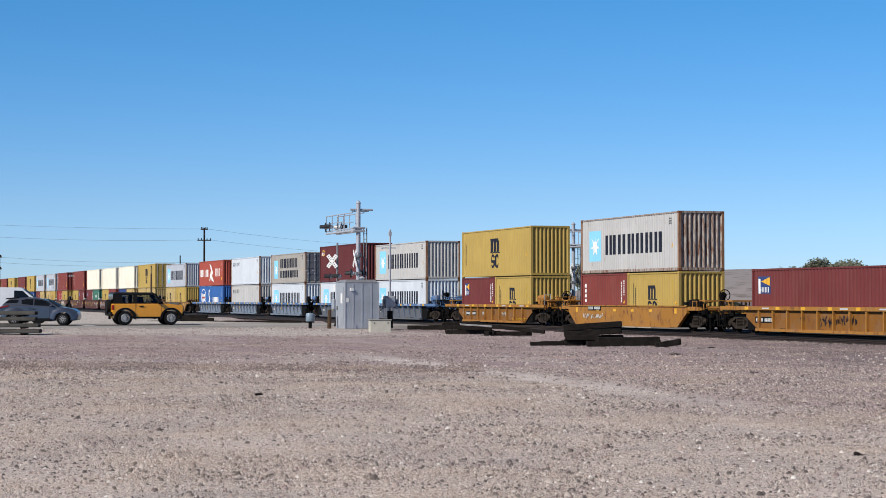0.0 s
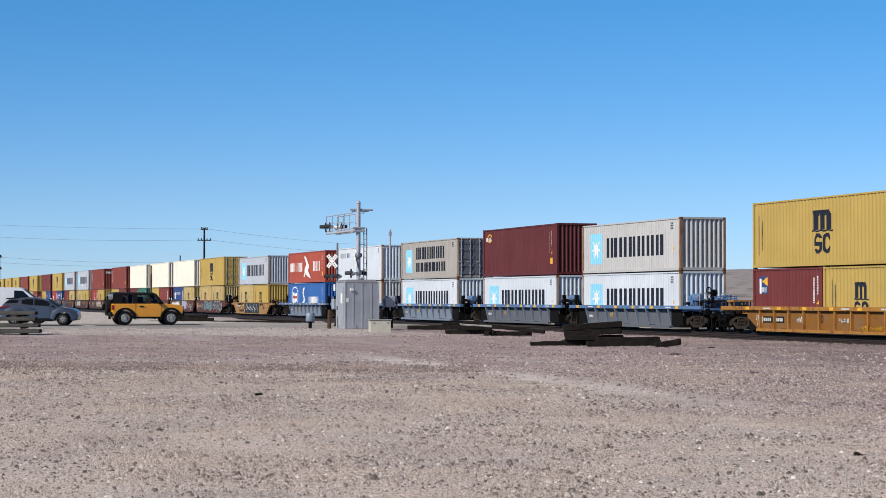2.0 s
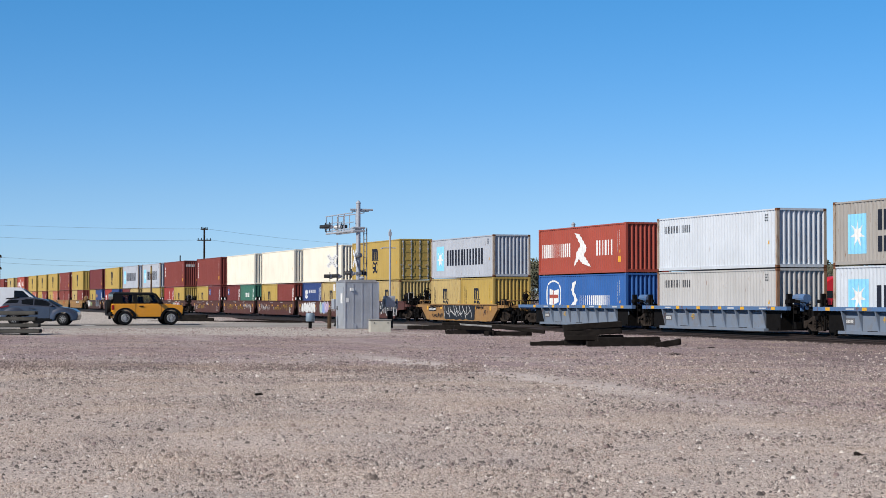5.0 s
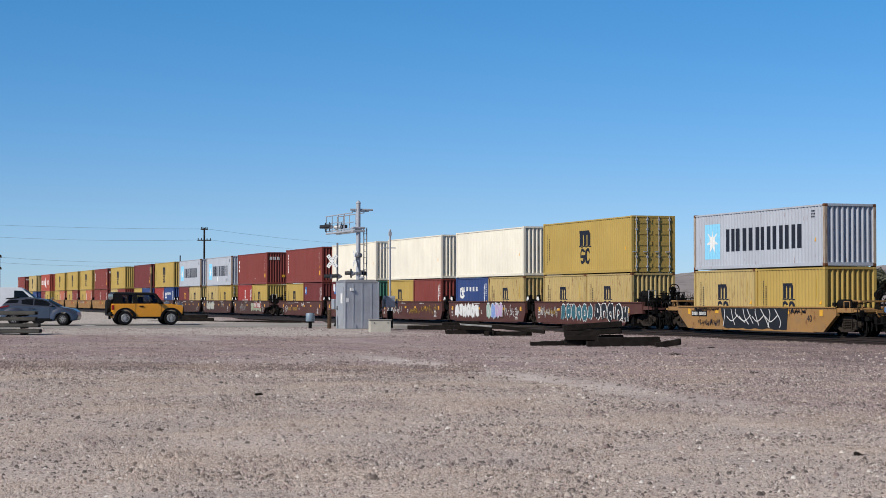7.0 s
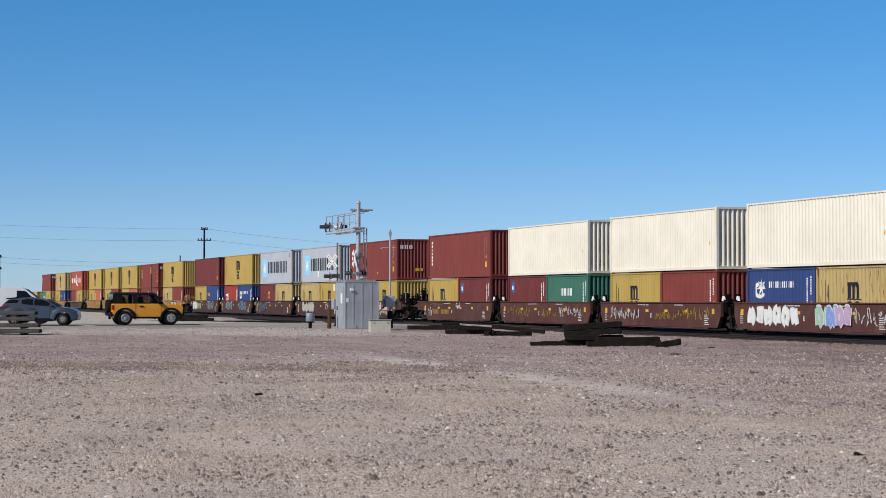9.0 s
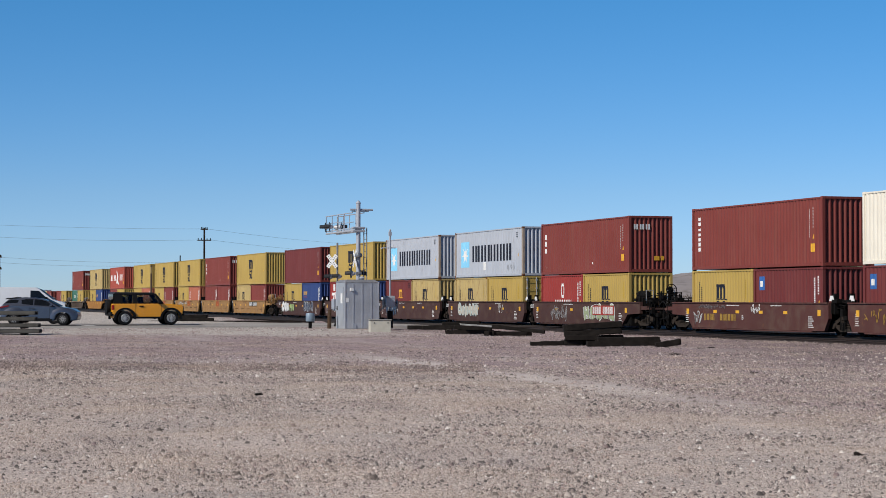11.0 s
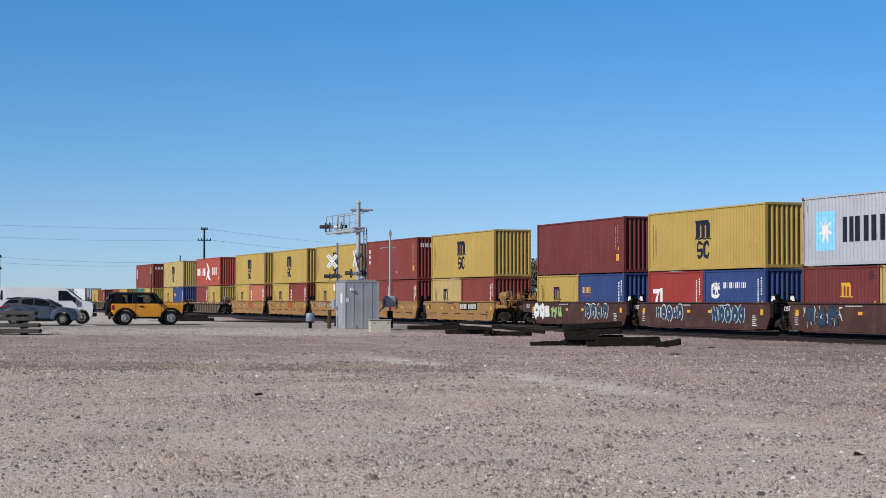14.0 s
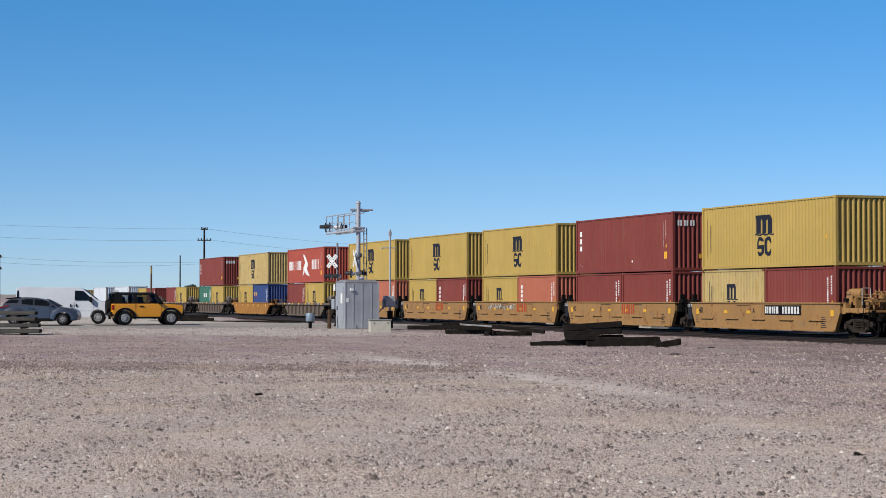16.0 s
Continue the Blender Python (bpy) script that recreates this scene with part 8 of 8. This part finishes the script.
wire(at_site(-29.5, 235, 10.35), at_site(-66, 240, 11.5), 0.25)
wire(at_site(-29.8, 235, 9.0), at_site(-66, 240, 10.15), 0.45)
wire(at_site(-29.2, 235, 10.35), at_site(-14, 420, 13.6), 0.4)
wire(at_site(-28.9, 235, 9.0), at_site(-14, 420, 11.8), 0.45)
wire(at_site(-56.2, 241, 7.0), at_site(-29.5, 241, 6.4), 0.35)
wire(at_site(-56.2, 241, 6.3), at_site(-29.5, 241, 6.2), 0.40)


def leaf_material(name, rgb):
    m, nt, bsdf = fresh(name)
    geo = nt.nodes.new("ShaderNodeNewGeometry")
    col = mix_rgb(nt, geo.outputs["Random Per Island"], tuple(c * 0.8 for c in rgb), tuple(c * 1.2 for c in rgb))
    nt.links.new(col, bsdf.inputs["Base Color"])
    bsdf.inputs["Roughness"].default_value = 0.9
    bsdf.inputs["Specular IOR Level"].default_value = 0.1
    through_leaf = nt.nodes.new("ShaderNodeBsdfTranslucent")
    nt.links.new(col, through_leaf.inputs["Color"])
    both = nt.nodes.new("ShaderNodeMixShader")
    both.inputs[0].default_value = 0.42
    nt.links.new(bsdf.outputs[0], both.inputs[1])
    nt.links.new(through_leaf.outputs[0], both.inputs[2])
    sink = [n for n in nt.nodes if n.type == "OUTPUT_MATERIAL"][0]
    nt.links.new(both.outputs[0], sink.inputs["Surface"])
    return m


LEAF = leaf_material("dusty_olive_leaves", (0.20, 0.203, 0.142))
BARK = plain("grey_brown_bark", (0.10, 0.075, 0.055), 0.95, 0, 0.35, 8, 0.6)


def tree(a, d, h, spread, seed, leafy=1.0, label="dusty olive-green desert tree"):
    rng = random.Random(seed)
    t = thing("tree", label, "tree", site(a, d, 0, rng.uniform(0, 360)))
    bm = bmesh.new()
    tips = []

    def limb(p, dirn, length, r, depth):
        q = p + dirn * length
        tube(bm, p, q, r, 6, r * 0.65, cap=False)
        if depth == 0:
            tips.append(q)
            return
        for k in range(rng.choice((2, 3, 3))):
            nd = (dirn + Vector((rng.uniform(-1, 1), rng.uniform(-1, 1), rng.uniform(-0.2, 0.7))) * 0.62).normalized()
            limb(q, nd, length * rng.uniform(0.58, 0.80), r * 0.62, depth - 1)
        tips.append(q)

    for k in range(3):
        limb(Vector((rng.uniform(-0.2, 0.2), rng.uniform(-0.2, 0.2), 0)), Vector((rng.uniform(-0.5, 0.5) * spread, rng.uniform(-0.5, 0.5) * spread, 1)).normalized(), h * 0.27, 0.03 * h / 2, 4 if leafy else 5)
    part("trunk", bm, BARK, t)
    verts, faces = [], []
    n = int(26 * leafy)
    for c in tips:
        rad = h * 0.062
        for k in range(n if rng.random() < 0.85 else n // 3):
            g = Vector((rng.gauss(0, 1), rng.gauss(0, 1), rng.gauss(0, 0.8)))
            p = c + g * rad * min(1, 1.7 / max(0.01, g.length))
            s = rng.uniform(0.08, 0.20)
            u = Vector((rng.uniform(-1, 1), rng.uniform(-1, 1), rng.uniform(-1, 1))).normalized()
            v = u.orthogonal().normalized() * 0.55
            b = len(verts)
            verts += [p - u * s, p + v * s, p + u * s, p - v * s]
            faces.append((b, b + 1, b + 2, b + 3))
    if faces:
        me = bpy.data.meshes.new("crown")
        me.from_pydata(verts, [], faces)
        me.materials.append(LEAF)
        new("crown", me).parent = t
    return t


for a, d, h, sp, seed in ((39.0, 207, 6.2, 0.5, 32), (40.2, 204, 6.8, 0.35, 2), (41.9, 198, 6.9, 0.4, 3), (43.4, 201, 5.8, 0.5, 33), (45.2, 203, 6.0, 0.5, 5), (47.6, 200, 5.6, 0.5, 14), (9.6, 206, 6.8, 0.4, 21), (12.6, 210, 6.0, 0.4, 22), (16.0, 205, 6.3, 0.4, 4), (-34.5, 262, 4.0, 0.6, 11)):
    tree(a, d, h, sp, seed, 2.0)
for a, d, h, sp, seed in ((20.3, 188, 7.4, 0.35, 8), (19.9, 195, 8.2, 0.35, 23), (21.3, 193, 7.0, 0.4, 24)):
    tree(a, d, h, sp, seed, 0.8, "thin grey-green desert tree with slender stems")
for a, d, h, sp, seed in ((32.6, 185, 4.6, 1.1, 6), (33.6, 192, 4.2, 0.8, 7), (36.8, 203, 6.0, 0.6, 31), (37.6, 205, 6.6, 0.5, 34), (24.0, 188, 2.9, 1.0, 25)):
    tree(a, d, h, sp, seed, 0.0, "bare twiggy desert tree with thin branches")
for a, d, h, sp, seed in ((29.2, 192, 1.7, 1.4, 9), (25.5, 205, 1.5, 1.4, 10), (21.0, 215, 1.8, 1.4, 12), (31.5, 205, 1.6, 1.4, 15), (36.0, 198, 2.4, 1.2, 16)):
    tree(a, d, h, sp, seed, 0.8, "low dusty green desert shrub")


def hills():
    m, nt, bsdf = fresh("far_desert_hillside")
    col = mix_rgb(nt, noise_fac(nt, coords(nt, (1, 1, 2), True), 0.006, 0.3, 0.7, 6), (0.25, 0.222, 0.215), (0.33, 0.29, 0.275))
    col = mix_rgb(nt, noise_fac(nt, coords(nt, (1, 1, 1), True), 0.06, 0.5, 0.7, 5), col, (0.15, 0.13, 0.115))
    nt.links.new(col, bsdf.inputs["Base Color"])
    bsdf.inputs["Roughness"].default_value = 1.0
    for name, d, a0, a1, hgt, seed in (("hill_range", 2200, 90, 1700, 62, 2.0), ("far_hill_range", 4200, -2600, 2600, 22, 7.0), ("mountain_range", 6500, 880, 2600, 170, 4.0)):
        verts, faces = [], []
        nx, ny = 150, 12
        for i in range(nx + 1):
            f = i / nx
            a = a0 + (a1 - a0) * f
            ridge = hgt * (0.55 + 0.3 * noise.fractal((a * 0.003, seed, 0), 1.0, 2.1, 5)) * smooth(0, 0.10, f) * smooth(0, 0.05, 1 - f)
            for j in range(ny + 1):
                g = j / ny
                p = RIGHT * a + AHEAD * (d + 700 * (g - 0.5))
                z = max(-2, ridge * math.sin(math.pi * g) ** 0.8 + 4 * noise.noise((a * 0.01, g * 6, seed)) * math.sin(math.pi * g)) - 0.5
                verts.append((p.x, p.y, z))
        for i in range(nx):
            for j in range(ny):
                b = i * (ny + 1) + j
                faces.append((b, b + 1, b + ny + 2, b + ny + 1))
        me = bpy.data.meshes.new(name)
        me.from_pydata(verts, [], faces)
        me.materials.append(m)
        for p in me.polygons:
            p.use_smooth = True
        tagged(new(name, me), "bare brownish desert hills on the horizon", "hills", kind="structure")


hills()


def motions():
    times = [0, 2, 4, 6, 8, 10, 12, 14, 16]
    for ob, x, z in RUNNING:
        walk(ob, [(t, pose(x + train_way(t), TRACK_Y, RAIL_TOP + z)) for t in times])
    for ob, rows in OTHER_MOVES:
        walk(ob, rows)


motions()
